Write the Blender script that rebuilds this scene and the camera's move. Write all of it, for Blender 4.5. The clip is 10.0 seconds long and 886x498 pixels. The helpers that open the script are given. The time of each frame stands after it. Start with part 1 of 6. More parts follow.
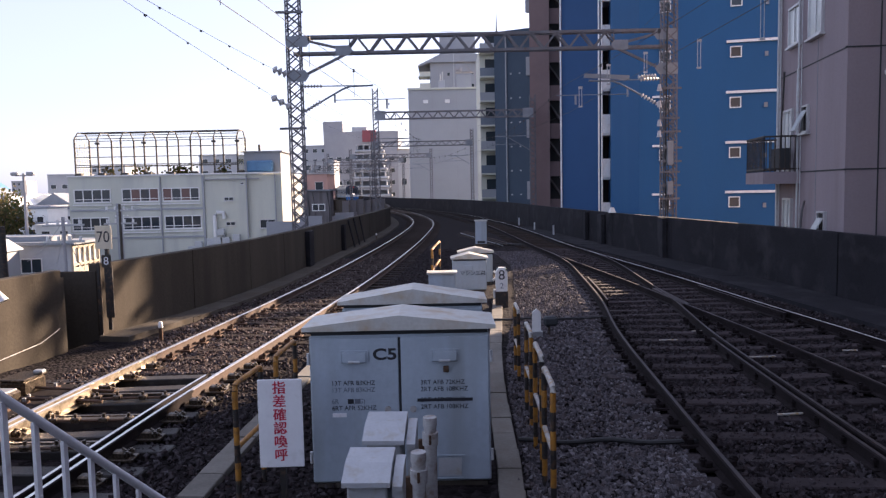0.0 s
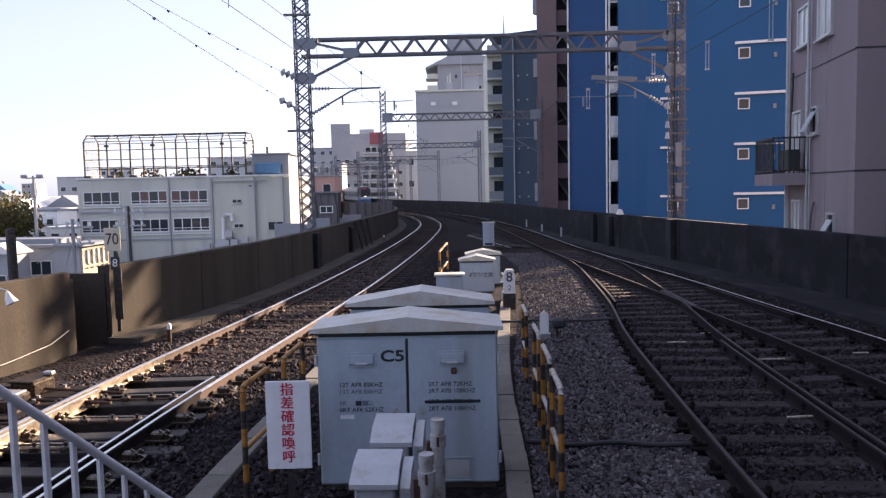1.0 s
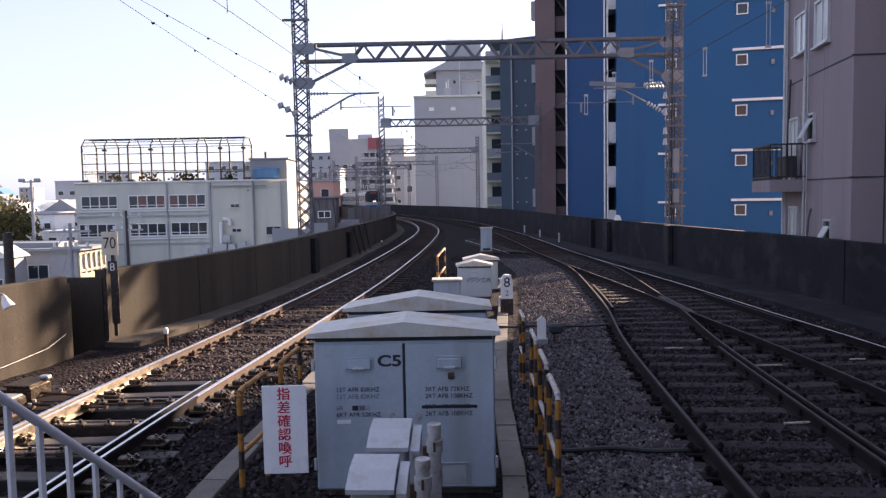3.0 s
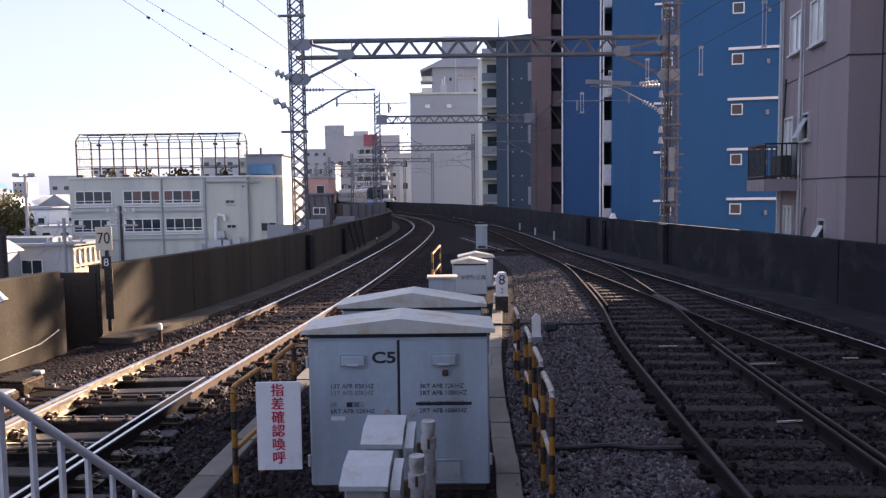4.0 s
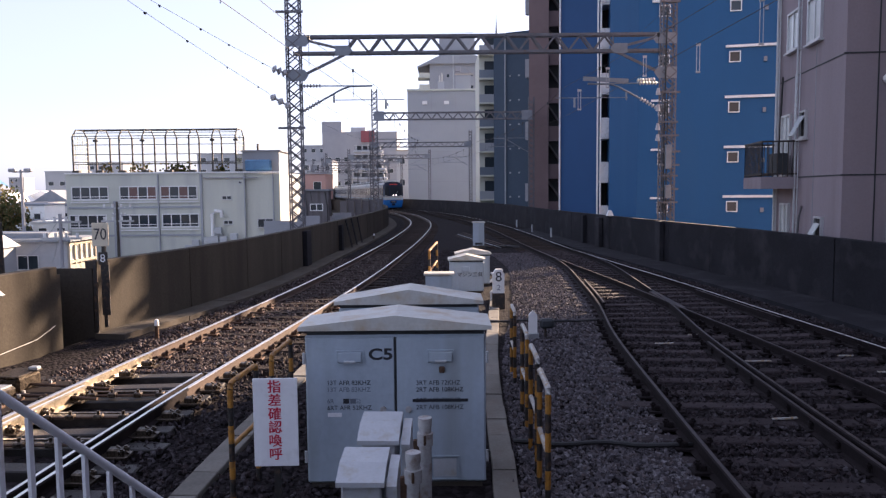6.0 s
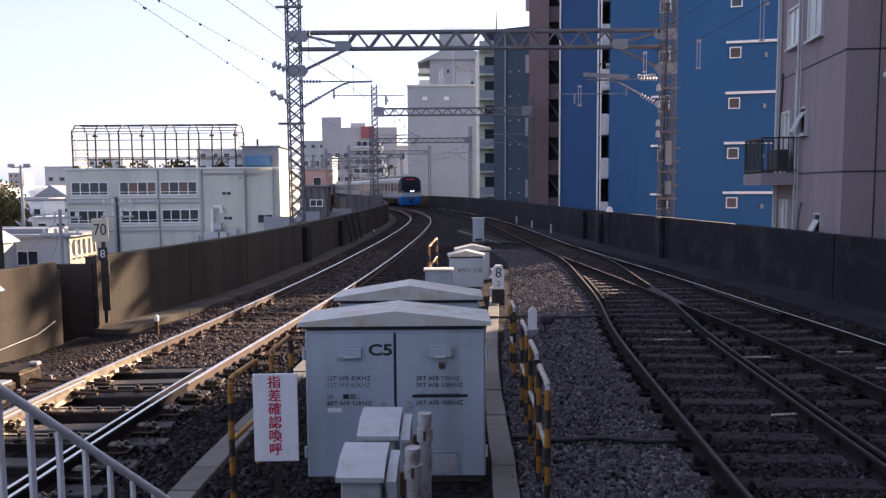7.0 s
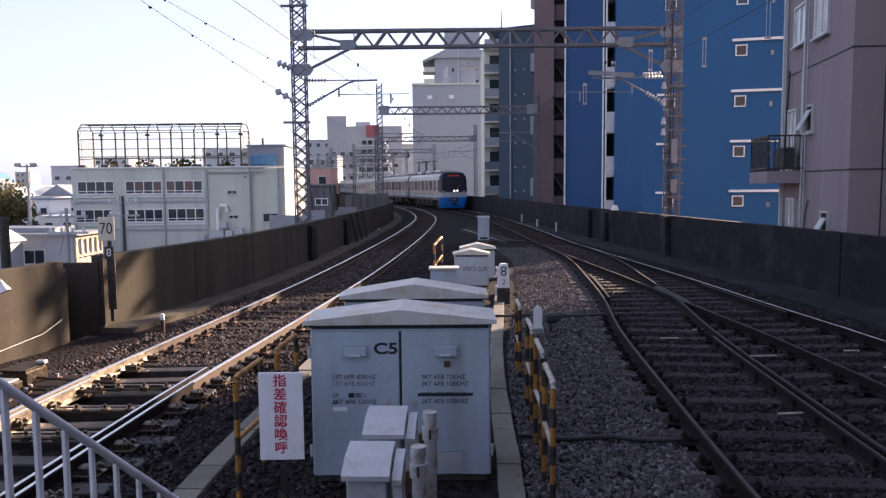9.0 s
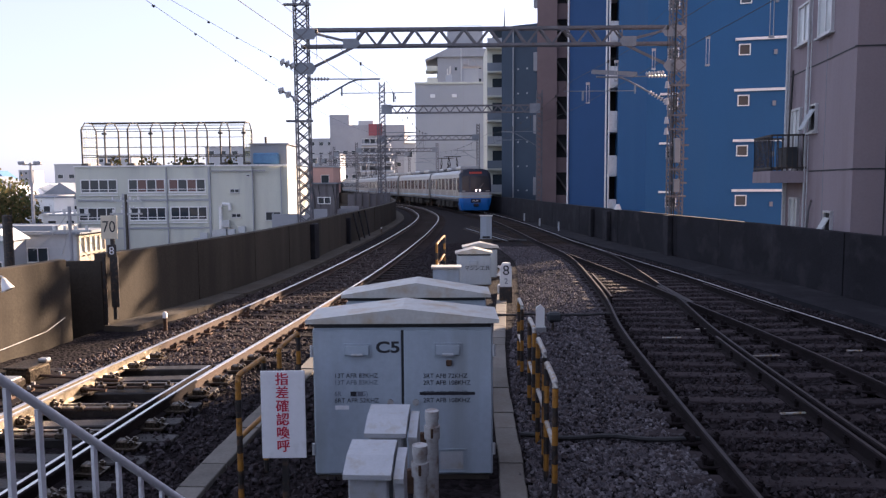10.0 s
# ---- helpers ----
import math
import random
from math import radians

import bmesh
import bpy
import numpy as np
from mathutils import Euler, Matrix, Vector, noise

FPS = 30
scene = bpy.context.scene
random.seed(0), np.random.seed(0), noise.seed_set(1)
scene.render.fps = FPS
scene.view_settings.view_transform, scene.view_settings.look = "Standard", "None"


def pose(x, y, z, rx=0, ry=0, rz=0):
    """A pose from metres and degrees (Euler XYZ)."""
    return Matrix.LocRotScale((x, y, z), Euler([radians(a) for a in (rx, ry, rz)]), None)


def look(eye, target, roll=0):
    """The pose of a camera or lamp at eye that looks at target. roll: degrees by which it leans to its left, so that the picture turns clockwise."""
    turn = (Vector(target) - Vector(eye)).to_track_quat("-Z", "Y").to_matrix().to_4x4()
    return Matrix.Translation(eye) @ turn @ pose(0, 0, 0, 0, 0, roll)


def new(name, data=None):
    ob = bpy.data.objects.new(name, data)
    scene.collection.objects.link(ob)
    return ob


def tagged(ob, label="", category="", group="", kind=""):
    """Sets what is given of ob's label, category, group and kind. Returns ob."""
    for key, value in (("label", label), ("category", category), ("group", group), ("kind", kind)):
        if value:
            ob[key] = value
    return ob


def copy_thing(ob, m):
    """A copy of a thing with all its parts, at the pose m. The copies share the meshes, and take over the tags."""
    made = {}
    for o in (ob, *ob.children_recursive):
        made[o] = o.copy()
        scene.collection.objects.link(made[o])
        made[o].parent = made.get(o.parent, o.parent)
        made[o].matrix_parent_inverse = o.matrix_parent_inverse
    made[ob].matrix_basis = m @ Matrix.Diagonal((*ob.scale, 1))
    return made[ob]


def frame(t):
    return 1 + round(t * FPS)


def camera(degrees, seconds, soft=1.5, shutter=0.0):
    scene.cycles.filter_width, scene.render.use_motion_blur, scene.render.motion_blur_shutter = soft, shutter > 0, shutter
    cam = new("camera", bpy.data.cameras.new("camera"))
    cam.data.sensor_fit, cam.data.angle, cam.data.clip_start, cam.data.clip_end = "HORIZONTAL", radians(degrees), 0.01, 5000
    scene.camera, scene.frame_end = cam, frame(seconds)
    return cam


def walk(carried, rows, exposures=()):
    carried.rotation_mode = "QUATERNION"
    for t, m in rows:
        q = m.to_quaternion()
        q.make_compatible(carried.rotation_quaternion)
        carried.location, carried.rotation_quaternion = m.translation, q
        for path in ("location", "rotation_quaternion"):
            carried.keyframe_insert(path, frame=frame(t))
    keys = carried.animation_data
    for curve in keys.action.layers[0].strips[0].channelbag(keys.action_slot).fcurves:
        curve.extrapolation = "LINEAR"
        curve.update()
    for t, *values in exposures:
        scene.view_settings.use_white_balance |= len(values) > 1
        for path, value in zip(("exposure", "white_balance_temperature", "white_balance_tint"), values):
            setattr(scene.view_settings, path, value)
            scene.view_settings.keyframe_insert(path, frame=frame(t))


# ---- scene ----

cam = camera(62.2, 10.0, soft=1.3)
PATH = [
    (0, -0.0044, 0.0006, 2.4051, 85.389, 1.165, 0.100),
    (0.5, -0.0062, -0.0028, 2.4040, 85.457, 1.079, 0.725),
    (1, -0.0058, 0.0052, 2.4023, 85.558, 1.229, 0.680),
    (1.5, -0.0047, 0.0053, 2.4027, 85.870, 1.372, 0.331),
    (2, -0.0060, 0.0070, 2.4009, 86.039, 1.283, 0.551),
    (2.5, -0.0012, -0.0013, 2.4010, 85.998, 1.126, 0.618),
    (4, -0.0011, 0.0054, 2.3963, 85.754, 0.682, 0.181),
    (4.5, -0.0003, -0.0070, 2.4015, 85.502, 0.586, -0.157),
    (5, 0.0016, -0.0049, 2.3997, 85.560, 0.532, -0.127),
    (5.5, 0.0000, -0.0000, 2.4000, 85.560, 0.543, -0.042),
    (7, -0.0011, -0.0064, 2.4000, 85.173, 0.434, -0.052),
    (7.5, 0.0021, -0.0022, 2.3995, 85.072, 0.464, 0.092),
    (8, -0.0000, 0.0016, 2.3998, 85.031, 0.382, 0.078),
    (8.5, 0.0033, -0.0043, 2.3975, 85.074, 0.451, 0.209),
    (9, -0.0021, -0.0005, 2.3991, 85.068, 0.513, 0.340),
    (9.5, -0.0002, 0.0048, 2.3990, 85.099, 0.446, 0.425),
    (10, -0.0009, 0.0004, 2.3987, 84.988, 0.410, 0.544),
]
walk(cam, [(r[0], pose(*r[1:])) for r in PATH], [(0, 1.94, 5700, 23), (10, 1.94, 5700, 23)])

# ---- light ----
SUN_AZ = 43.0       # degrees from straight ahead towards the right
SUN_EL = 18.5
world = bpy.data.worlds.new("sky")
scene.world = world
world.use_nodes = True
wn = world.node_tree.nodes
sky = wn.new("ShaderNodeTexSky")
sky.sky_type = "NISHITA"
sky.sun_disc = False
sky.sun_elevation = radians(SUN_EL)
sky.sun_rotation = radians(SUN_AZ)
sky.air_density, sky.dust_density, sky.ozone_density = 1.0, 1.2, 0.6
pale_sky = wn.new("ShaderNodeHueSaturation")
pale_sky.inputs["Saturation"].default_value = 0.62
world.node_tree.links.new(sky.outputs[0], pale_sky.inputs["Color"])
veil = wn.new("ShaderNodeMix")     # thin even cloud over the whole sky
veil.data_type = "RGBA"
veil.inputs["Factor"].default_value = 0.45
veil.inputs["B"].default_value = (4.35, 4.45, 4.9, 1)
world.node_tree.links.new(pale_sky.outputs[0], veil.inputs["A"])
world.node_tree.links.new(veil.outputs["Result"], wn["Background"].inputs[0])
wn["Background"].inputs[1].default_value = 0.0615
sun = new("sun", bpy.data.lights.new("sun", "SUN"))
sun.data.energy, sun.data.angle, sun.data.color = 5.0, radians(0.6), (1.0, 0.74, 0.44)
sd = Vector((math.sin(radians(SUN_AZ)) * math.cos(radians(SUN_EL)), math.cos(radians(SUN_AZ)) * math.cos(radians(SUN_EL)), math.sin(radians(SUN_EL))))
sun.matrix_world = look(sd * 100, (0, 0, 0))


# ---- materials ----
def mat(name, color, rough=0.7, metal=0.0, var=0.25, scale=3.0, fine=40.0, bump=0.15, dirt=None, dirt_amount=0.35,
        piece=0.0, streak=False, dist=0.01):
    """A surface with colour variation at two scales, an optional stain colour, vertical streaks and fine relief."""
    m = bpy.data.materials.new(name)
    m.use_nodes = True
    nt = m.node_tree
    n, l = nt.nodes, nt.links
    b = n["Principled BSDF"]
    b.inputs["Roughness"].default_value = rough
    b.inputs["Metallic"].default_value = metal
    b.inputs["Specular IOR Level"].default_value = 0.15 if rough > 0.84 else 0.5
    tc = n.new("ShaderNodeTexCoord")
    src = tc.outputs["Object"]
    big = n.new("ShaderNodeTexNoise")
    big.inputs["Scale"].default_value = scale
    big.inputs["Detail"].default_value = 5
    big.inputs["Roughness"].default_value = 0.65
    if streak:
        mp = n.new("ShaderNodeMapping")
        mp.inputs["Scale"].default_value = (1, 1, 0.12)
        l.new(src, mp.inputs[0])
        l.new(mp.outputs[0], big.inputs["Vector"])
    else:
        l.new(src, big.inputs["Vector"])
    small = n.new("ShaderNodeTexNoise")
    small.inputs["Scale"].default_value = fine
    small.inputs["Detail"].default_value = 4
    l.new(src, small.inputs["Vector"])
    lo = [max(0, c * (1 - var)) for c in color] + [1]
    hi = [min(1, c * (1 + var)) for c in color] + [1]
    r1 = n.new("ShaderNodeValToRGB")
    r1.color_ramp.elements[0].position, r1.color_ramp.elements[1].position = 0.3, 0.7
    r1.color_ramp.elements[0].color, r1.color_ramp.elements[1].color = lo, hi
    l.new(big.outputs["Fac"], r1.inputs[0])
    mx = n.new("ShaderNodeMix")
    mx.data_type, mx.blend_type = "RGBA", "MULTIPLY"
    mx.inputs["Factor"].default_value = 1.0
    r2 = n.new("ShaderNodeValToRGB")
    r2.color_ramp.elements[0].position, r2.color_ramp.elements[1].position = 0.3, 0.65
    v = 1 - var * 0.8
    r2.color_ramp.elements[0].color, r2.color_ramp.elements[1].color = (v, v, v, 1), (1, 1, 1, 1)
    l.new(small.outputs["Fac"], r2.inputs[0])
    l.new(r1.outputs[0], mx.inputs["A"])
    l.new(r2.outputs[0], mx.inputs["B"])
    out = mx.outputs["Result"]
    if dirt:
        dn = n.new("ShaderNodeTexNoise")
        dn.inputs["Scale"].default_value = scale * 2.3
        dn.inputs["Detail"].default_value = 8
        l.new(mp.outputs[0] if streak else src, dn.inputs["Vector"])
        r3 = n.new("ShaderNodeValToRGB")
        r3.color_ramp.elements[0].position, r3.color_ramp.elements[1].position = 0.62 - dirt_amount * 0.4, 0.85 - dirt_amount * 0.3
        l.new(dn.outputs["Fac"], r3.inputs[0])
        m3 = n.new("ShaderNodeMix")
        m3.data_type = "RGBA"
        m3.inputs["B"].default_value = (*dirt, 1)
        l.new(r3.outputs[0], m3.inputs["Factor"])
        l.new(out, m3.inputs["A"])
        out = m3.outputs["Result"]
    if piece:
        oi = n.new("ShaderNodeObjectInfo")
        mr = n.new("ShaderNodeMapRange")
        mr.inputs["To Min"].default_value, mr.inputs["To Max"].default_value = 1 - piece, 1 + piece
        l.new(oi.outputs["Random"], mr.inputs[0])
        hs = n.new("ShaderNodeHueSaturation")
        l.new(mr.outputs[0], hs.inputs["Value"])
        l.new(out, hs.inputs["Color"])
        out = hs.outputs[0]
    l.new(out, b.inputs["Base Color"])
    if bump:
        bp = n.new("ShaderNodeBump")
        bp.inputs["Strength"].default_value = bump
        bp.inputs["Distance"].default_value = dist
        l.new(small.outputs["Fac"], bp.inputs["Height"])
        l.new(bp.outputs[0], b.inputs["Normal"])
    return m


def stone_mat(name, cols, rough=0.9):
    """Loose stones: each joined piece has its own shade."""
    m = bpy.data.materials.new(name)
    m.use_nodes = True
    n, l = m.node_tree.nodes, m.node_tree.links
    b = n["Principled BSDF"]
    b.inputs["Roughness"].default_value = rough
    b.inputs["Specular IOR Level"].default_value = 0.2
    g = n.new("ShaderNodeNewGeometry")
    r = n.new("ShaderNodeValToRGB")
    e = r.color_ramp.elements
    e[0].color, e[1].color = (*cols[0], 1), (*cols[-1], 1)
    for i, c in enumerate(cols[1:-1]):
        q = e.new((i + 1) / (len(cols) - 1))
        q.color = (*c, 1)
    l.new(g.outputs["Random Per Island"], r.inputs[0])
    l.new(r.outputs[0], b.inputs["Base Color"])
    return m


def leaf_mat(name, cols):
    """Leaves that let some light through, each with its own shade."""
    m = stone_mat(name, cols, 0.7)
    n, l = m.node_tree.nodes, m.node_tree.links
    tr = n.new("ShaderNodeBsdfTranslucent")
    mx = n.new("ShaderNodeMixShader")
    mx.inputs[0].default_value = 0.6
    ramp = next(q for q in n if q.type == "VALTORGB")
    l.new(ramp.outputs[0], tr.inputs[0])
    l.new(n["Principled BSDF"].outputs[0], mx.inputs[1])
    l.new(tr.outputs[0], mx.inputs[2])
    l.new(mx.outputs[0], n["Material Output"].inputs[0])
    return m


def bed_mat(name):
    """Ballast bed between and below the loose stones."""
    m = bpy.data.materials.new(name)
    m.use_nodes = True
    n, l = m.node_tree.nodes, m.node_tree.links
    b = n["Principled BSDF"]
    b.inputs["Roughness"].default_value = 0.95
    b.inputs["Specular IOR Level"].default_value = 0.1
    tc = n.new("ShaderNodeTexCoord")
    v = n.new("ShaderNodeTexVoronoi")
    v.inputs["Scale"].default_value = 17
    l.new(tc.outputs["Object"], v.inputs["Vector"])
    ns = n.new("ShaderNodeTexNoise")
    ns.inputs["Scale"].default_value = 0.5
    ns.inputs["Detail"].default_value = 6
    l.new(tc.outputs["Object"], ns.inputs["Vector"])
    r = n.new("ShaderNodeValToRGB")
    # both tones are lowered and blued to carry shade between the sleepers
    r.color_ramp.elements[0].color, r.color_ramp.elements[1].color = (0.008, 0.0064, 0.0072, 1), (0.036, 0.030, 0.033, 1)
    sep = n.new("ShaderNodeSeparateColor")
    l.new(v.outputs["Color"], sep.inputs[0])
    l.new(sep.outputs[0], r.inputs[0])
    mx = n.new("ShaderNodeMix")
    mx.data_type, mx.blend_type = "RGBA", "MULTIPLY"
    mx.inputs["Factor"].default_value = 0.6
    r2 = n.new("ShaderNodeValToRGB")
    r2.color_ramp.elements[0].color, r2.color_ramp.elements[1].color = (0.45, 0.4, 0.36, 1), (1, 1, 1, 1)
    l.new(ns.outputs["Fac"], r2.inputs[0])
    l.new(r.outputs[0], mx.inputs["A"])
    l.new(r2.outputs[0], mx.inputs["B"])
    l.new(mx.outputs["Result"], b.inputs["Base Color"])
    bp = n.new("ShaderNodeBump")
    bp.inputs["Strength"].default_value = 1.0
    bp.inputs["Distance"].default_value = 0.03
    bp.invert = True
    l.new(v.outputs["Distance"], bp.inputs["Height"])
    l.new(bp.outputs[0], b.inputs["Normal"])
    return m


def plain(name, color, rough=0.6, metal=0.0):
    m = bpy.data.materials.new(name)
    m.use_nodes = True
    b = m.node_tree.nodes["Principled BSDF"]
    b.inputs["Base Color"].default_value = (*color, 1)
    b.inputs["Roughness"].default_value = rough
    b.inputs["Metallic"].default_value = metal
    return m


def glow(name, color, strength):
    m = plain(name, (0.8, 0.8, 0.8), 0.3)
    b = m.node_tree.nodes["Principled BSDF"]
    b.inputs["Emission Color"].default_value = (*color, 1)
    b.inputs["Emission Strength"].default_value = strength
    b.inputs["Base Color"].default_value = (0.3 * color[0], 0.3 * color[1], 0.3 * color[2], 1)
    return m


M = dict(
    bed=bed_mat("ballast_bed"),
    stones=stone_mat("ballast_stones", [(0.022, 0.015, 0.014), (0.058, 0.042, 0.040), (0.10, 0.082, 0.078), (0.062, 0.039, 0.034), (0.19, 0.165, 0.16)]),
    # same ballast, with the dark bluish tone of shade painted in
    stones_dark=stone_mat("shade_dark_ballast_stones", [(0.012, 0.0095, 0.011), (0.025, 0.020, 0.023), (0.042, 0.035, 0.039), (0.030, 0.0205, 0.021), (0.075, 0.067, 0.073)]),
    stones_light=stone_mat("paler_ballast_stones", [(0.036, 0.032, 0.037), (0.078, 0.071, 0.079), (0.115, 0.106, 0.116), (0.082, 0.066, 0.067), (0.19, 0.178, 0.19)]),
    # shaded copy of the rusty rail, darkness and blue cast in the colour
    rust_shade=mat("shade_dark_rail", (0.018, 0.0135, 0.0145), 0.92, 0.0, 0.35, 4, 60, 0.3),
    rust=mat("rusty_rail", (0.058, 0.027, 0.014), 0.7, 0.0, 0.35, 4, 60, 0.3),
    head=mat("polished_rail_head", (0.72, 0.70, 0.67), 0.33, 1.0, 0.1, 6, 80, 0.03),
    # paler, rougher head whose colour stands in for reflected sky
    head_bright=mat("sky_bright_rail_head", (0.82, 0.80, 0.78), 0.5, 0.6, 0.08, 6, 80, 0.03),
    head_dull=mat("worn_rail_head", (0.105, 0.09, 0.085), 0.5, 0.7, 0.2, 6, 80, 0.05),
    sleeper=mat("timber_sleeper", (0.034, 0.025, 0.021), 0.9, 0, 0.4, 3, 45, 0.5, piece=0.35),
    # darker copy of the timber sleeper, near-end shade put into its colour
    sleeper_shade=mat("shade_dark_timber_sleeper", (0.017, 0.0135, 0.012), 0.6, 0, 0.4, 3, 45, 0.5, (0.05, 0.04, 0.035), 0.2, piece=0.4),
    greasy=mat("greased_worn_steel", (0.16, 0.13, 0.10), 0.34, 0.8, 0.5, 14, 70, 0.4, (0.02, 0.015, 0.012), 0.5),
    # pale gold steel that paints low sunlight onto the rail's side
    sunlit_web=mat("sunlit_gold_steel", (0.50, 0.43, 0.33), 0.36, 0.85, 0.25, 5, 60, 0.1, (0.12, 0.09, 0.06), 0.3),
    shed=mat("weathered_shed_boards", (0.17, 0.16, 0.165), 0.85, 0, 0.15, 1.5, 20, 0.1, (0.11, 0.10, 0.10), 0.3, streak=True),
    balc_glass=plain("grey_blue_balcony_glass", (0.17, 0.20, 0.24), 0.15),
    # greyed timber, tinted towards purple for the blue cast of shade
    sleeper_c=mat("weathered_timber_sleeper", (0.050, 0.040, 0.042), 0.9, 0, 0.3, 3, 45, 0.3, piece=0.25),
    plate=mat("rusty_steel", (0.10, 0.06, 0.04), 0.65, 0.5, 0.4, 8, 60, 0.3),
    steel=mat("galvanised_steel", (0.42, 0.43, 0.44), 0.5, 0.7, 0.15, 3, 40, 0.08),
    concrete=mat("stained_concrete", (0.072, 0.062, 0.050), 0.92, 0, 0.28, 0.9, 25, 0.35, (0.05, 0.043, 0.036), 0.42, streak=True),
    concrete_light=mat("pale_concrete", (0.19, 0.18, 0.16), 0.9, 0, 0.2, 1.5, 30, 0.25, (0.16, 0.14, 0.12), 0.3, piece=0.12),
    # concrete with the darkness and blue cast of shade in its colour
    dark_shade=mat("shade_dark_concrete", (0.021, 0.0205, 0.025), 0.92, 0, 0.25, 0.6, 25, 0.3, (0.044, 0.042, 0.047), 0.25),
    path=mat("dusty_concrete", (0.10, 0.088, 0.075), 0.95, 0, 0.25, 1.2, 30, 0.3, (0.08, 0.065, 0.05), 0.4),
    pole=mat("brown_grey_painted_steel", (0.15, 0.15, 0.165), 0.6, 0.3, 0.2, 2, 30, 0.1, (0.13, 0.085, 0.06), 0.18),
    gusset=mat("grey_blue_steel", (0.225, 0.245, 0.275), 0.55, 0.4, 0.12, 2, 30, 0.05),
    cab=mat("pale_grey_enamel", (0.39, 0.46, 0.535), 0.45, 0.0, 0.10, 1.4, 22, 0.05, (0.30, 0.34, 0.37), 0.36, streak=True),
    cab_roof=mat("weathered_cabinet_roof", (0.53, 0.53, 0.50), 0.55, 0.0, 0.1, 2.2, 35, 0.06, (0.42, 0.33, 0.22), 0.32),
    cab_dark=plain("dark_seam", (0.03, 0.035, 0.04), 0.7),
    jbox=mat("pale_grey_box", (0.45, 0.47, 0.495), 0.5, 0.1, 0.08, 5, 60, 0.05, (0.36, 0.33, 0.28), 0.22),
    pipe=mat("weathered_conduit", (0.42, 0.42, 0.42), 0.6, 0.2, 0.15, 6, 60, 0.1, (0.18, 0.12, 0.08), 0.4),
    yellow=mat("worn_yellow_paint", (0.38, 0.175, 0.022), 0.55, 0, 0.18, 7, 60, 0.1, (0.16, 0.08, 0.03), 0.35),
    black=mat("worn_black_paint", (0.022, 0.02, 0.02), 0.55, 0, 0.3, 7, 60, 0.1, (0.12, 0.07, 0.04), 0.3),
    bare=mat("chipped_grey_paint", (0.45, 0.44, 0.42), 0.6, 0.1, 0.2, 9, 70, 0.1, (0.3, 0.17, 0.03), 0.4),
    white=mat("white_paint", (0.78, 0.78, 0.77), 0.45, 0, 0.06, 3, 40, 0.05, (0.5, 0.47, 0.42), 0.15),
    sign=mat("white_sign_enamel", (0.80, 0.81, 0.84), 0.35, 0, 0.04, 3, 30, 0.02, (0.6, 0.6, 0.6), 0.12),
    sign_cream=mat("cream_sign_enamel", (0.66, 0.60, 0.47), 0.45, 0, 0.06, 4, 40, 0.02, (0.45, 0.38, 0.28), 0.2),
    rail_white=mat("white_gloss_rail", (0.80, 0.82, 0.86), 0.35, 0, 0.06, 4, 50, 0.03, (0.45, 0.43, 0.4), 0.12),
    red=plain("red_print", (0.50, 0.012, 0.05), 0.5),
    ink=plain("black_print", (0.02, 0.022, 0.03), 0.6),
    ink_faded=plain("faded_print", (0.14, 0.16, 0.2), 0.6),
    cable=mat("black_cable", (0.02, 0.02, 0.022), 0.6, 0, 0.2, 8, 60, 0.1),
    wire=plain("copper_wire_dark", (0.05, 0.045, 0.045), 0.7, 0.0),
    insul=mat("grey_porcelain", (0.42, 0.41, 0.42), 0.42, 0, 0.15, 10, 80, 0.02),
    navy=mat("navy_wall_render", (0.062, 0.090, 0.128), 0.8, 0, 0.08, 0.3, 12, 0.1),
    brown=mat("brown_tile_wall", (0.20, 0.135, 0.13), 0.7, 0, 0.1, 0.4, 14, 0.15),
    blue=mat("blue_wall_render", (0.015, 0.091, 0.222), 0.75, 0, 0.06, 0.25, 14, 0.12, (0.022, 0.097, 0.22), 0.2, streak=True),
    blue_d=mat("deep_blue_wall_render", (0.013, 0.062, 0.17), 0.75, 0, 0.06, 0.25, 14, 0.12),
    mauve=mat("mauve_grey_render", (0.275, 0.235, 0.255), 0.85, 0, 0.07, 0.5, 18, 0.15, (0.20, 0.165, 0.17), 0.3, streak=True),
    pale=mat("pale_panel_wall", (0.36, 0.375, 0.40), 0.8, 0, 0.05, 0.2, 8, 0.1),
    pale_tile=mat("grey_tile_wall", (0.32, 0.335, 0.36), 0.75, 0, 0.08, 0.3, 8, 0.1),
    offwhite=mat("offwhite_wall", (0.585, 0.595, 0.52), 0.8, 0, 0.08, 0.25, 10, 0.1, (0.43, 0.44, 0.42), 0.3, streak=True),
    far_grey=mat("far_grey_wall", (0.36, 0.36, 0.38), 0.85, 0, 0.08, 0.2, 3, 0.0),
    far_white=mat("far_white_wall", (0.45, 0.46, 0.48), 0.85, 0, 0.08, 0.15, 3, 0.0),
    far_cream=mat("far_cream_wall", (0.45, 0.40, 0.32), 0.85, 0, 0.1, 0.2, 3, 0.0),
    pink=mat("salmon_wall", (0.55, 0.34, 0.29), 0.85, 0, 0.08, 0.3, 6, 0.0),
    redwall=mat("red_sign_panel", (0.27, 0.07, 0.085), 0.6, 0, 0.08, 0.4, 6, 0.0),
    roof=mat("grey_roof", (0.24, 0.26, 0.29), 0.8, 0, 0.15, 0.5, 8, 0.1),
    roof_white=mat("white_metal_roof", (0.8, 0.8, 0.78), 0.4, 0.1, 0.05, 0.5, 8, 0.05),
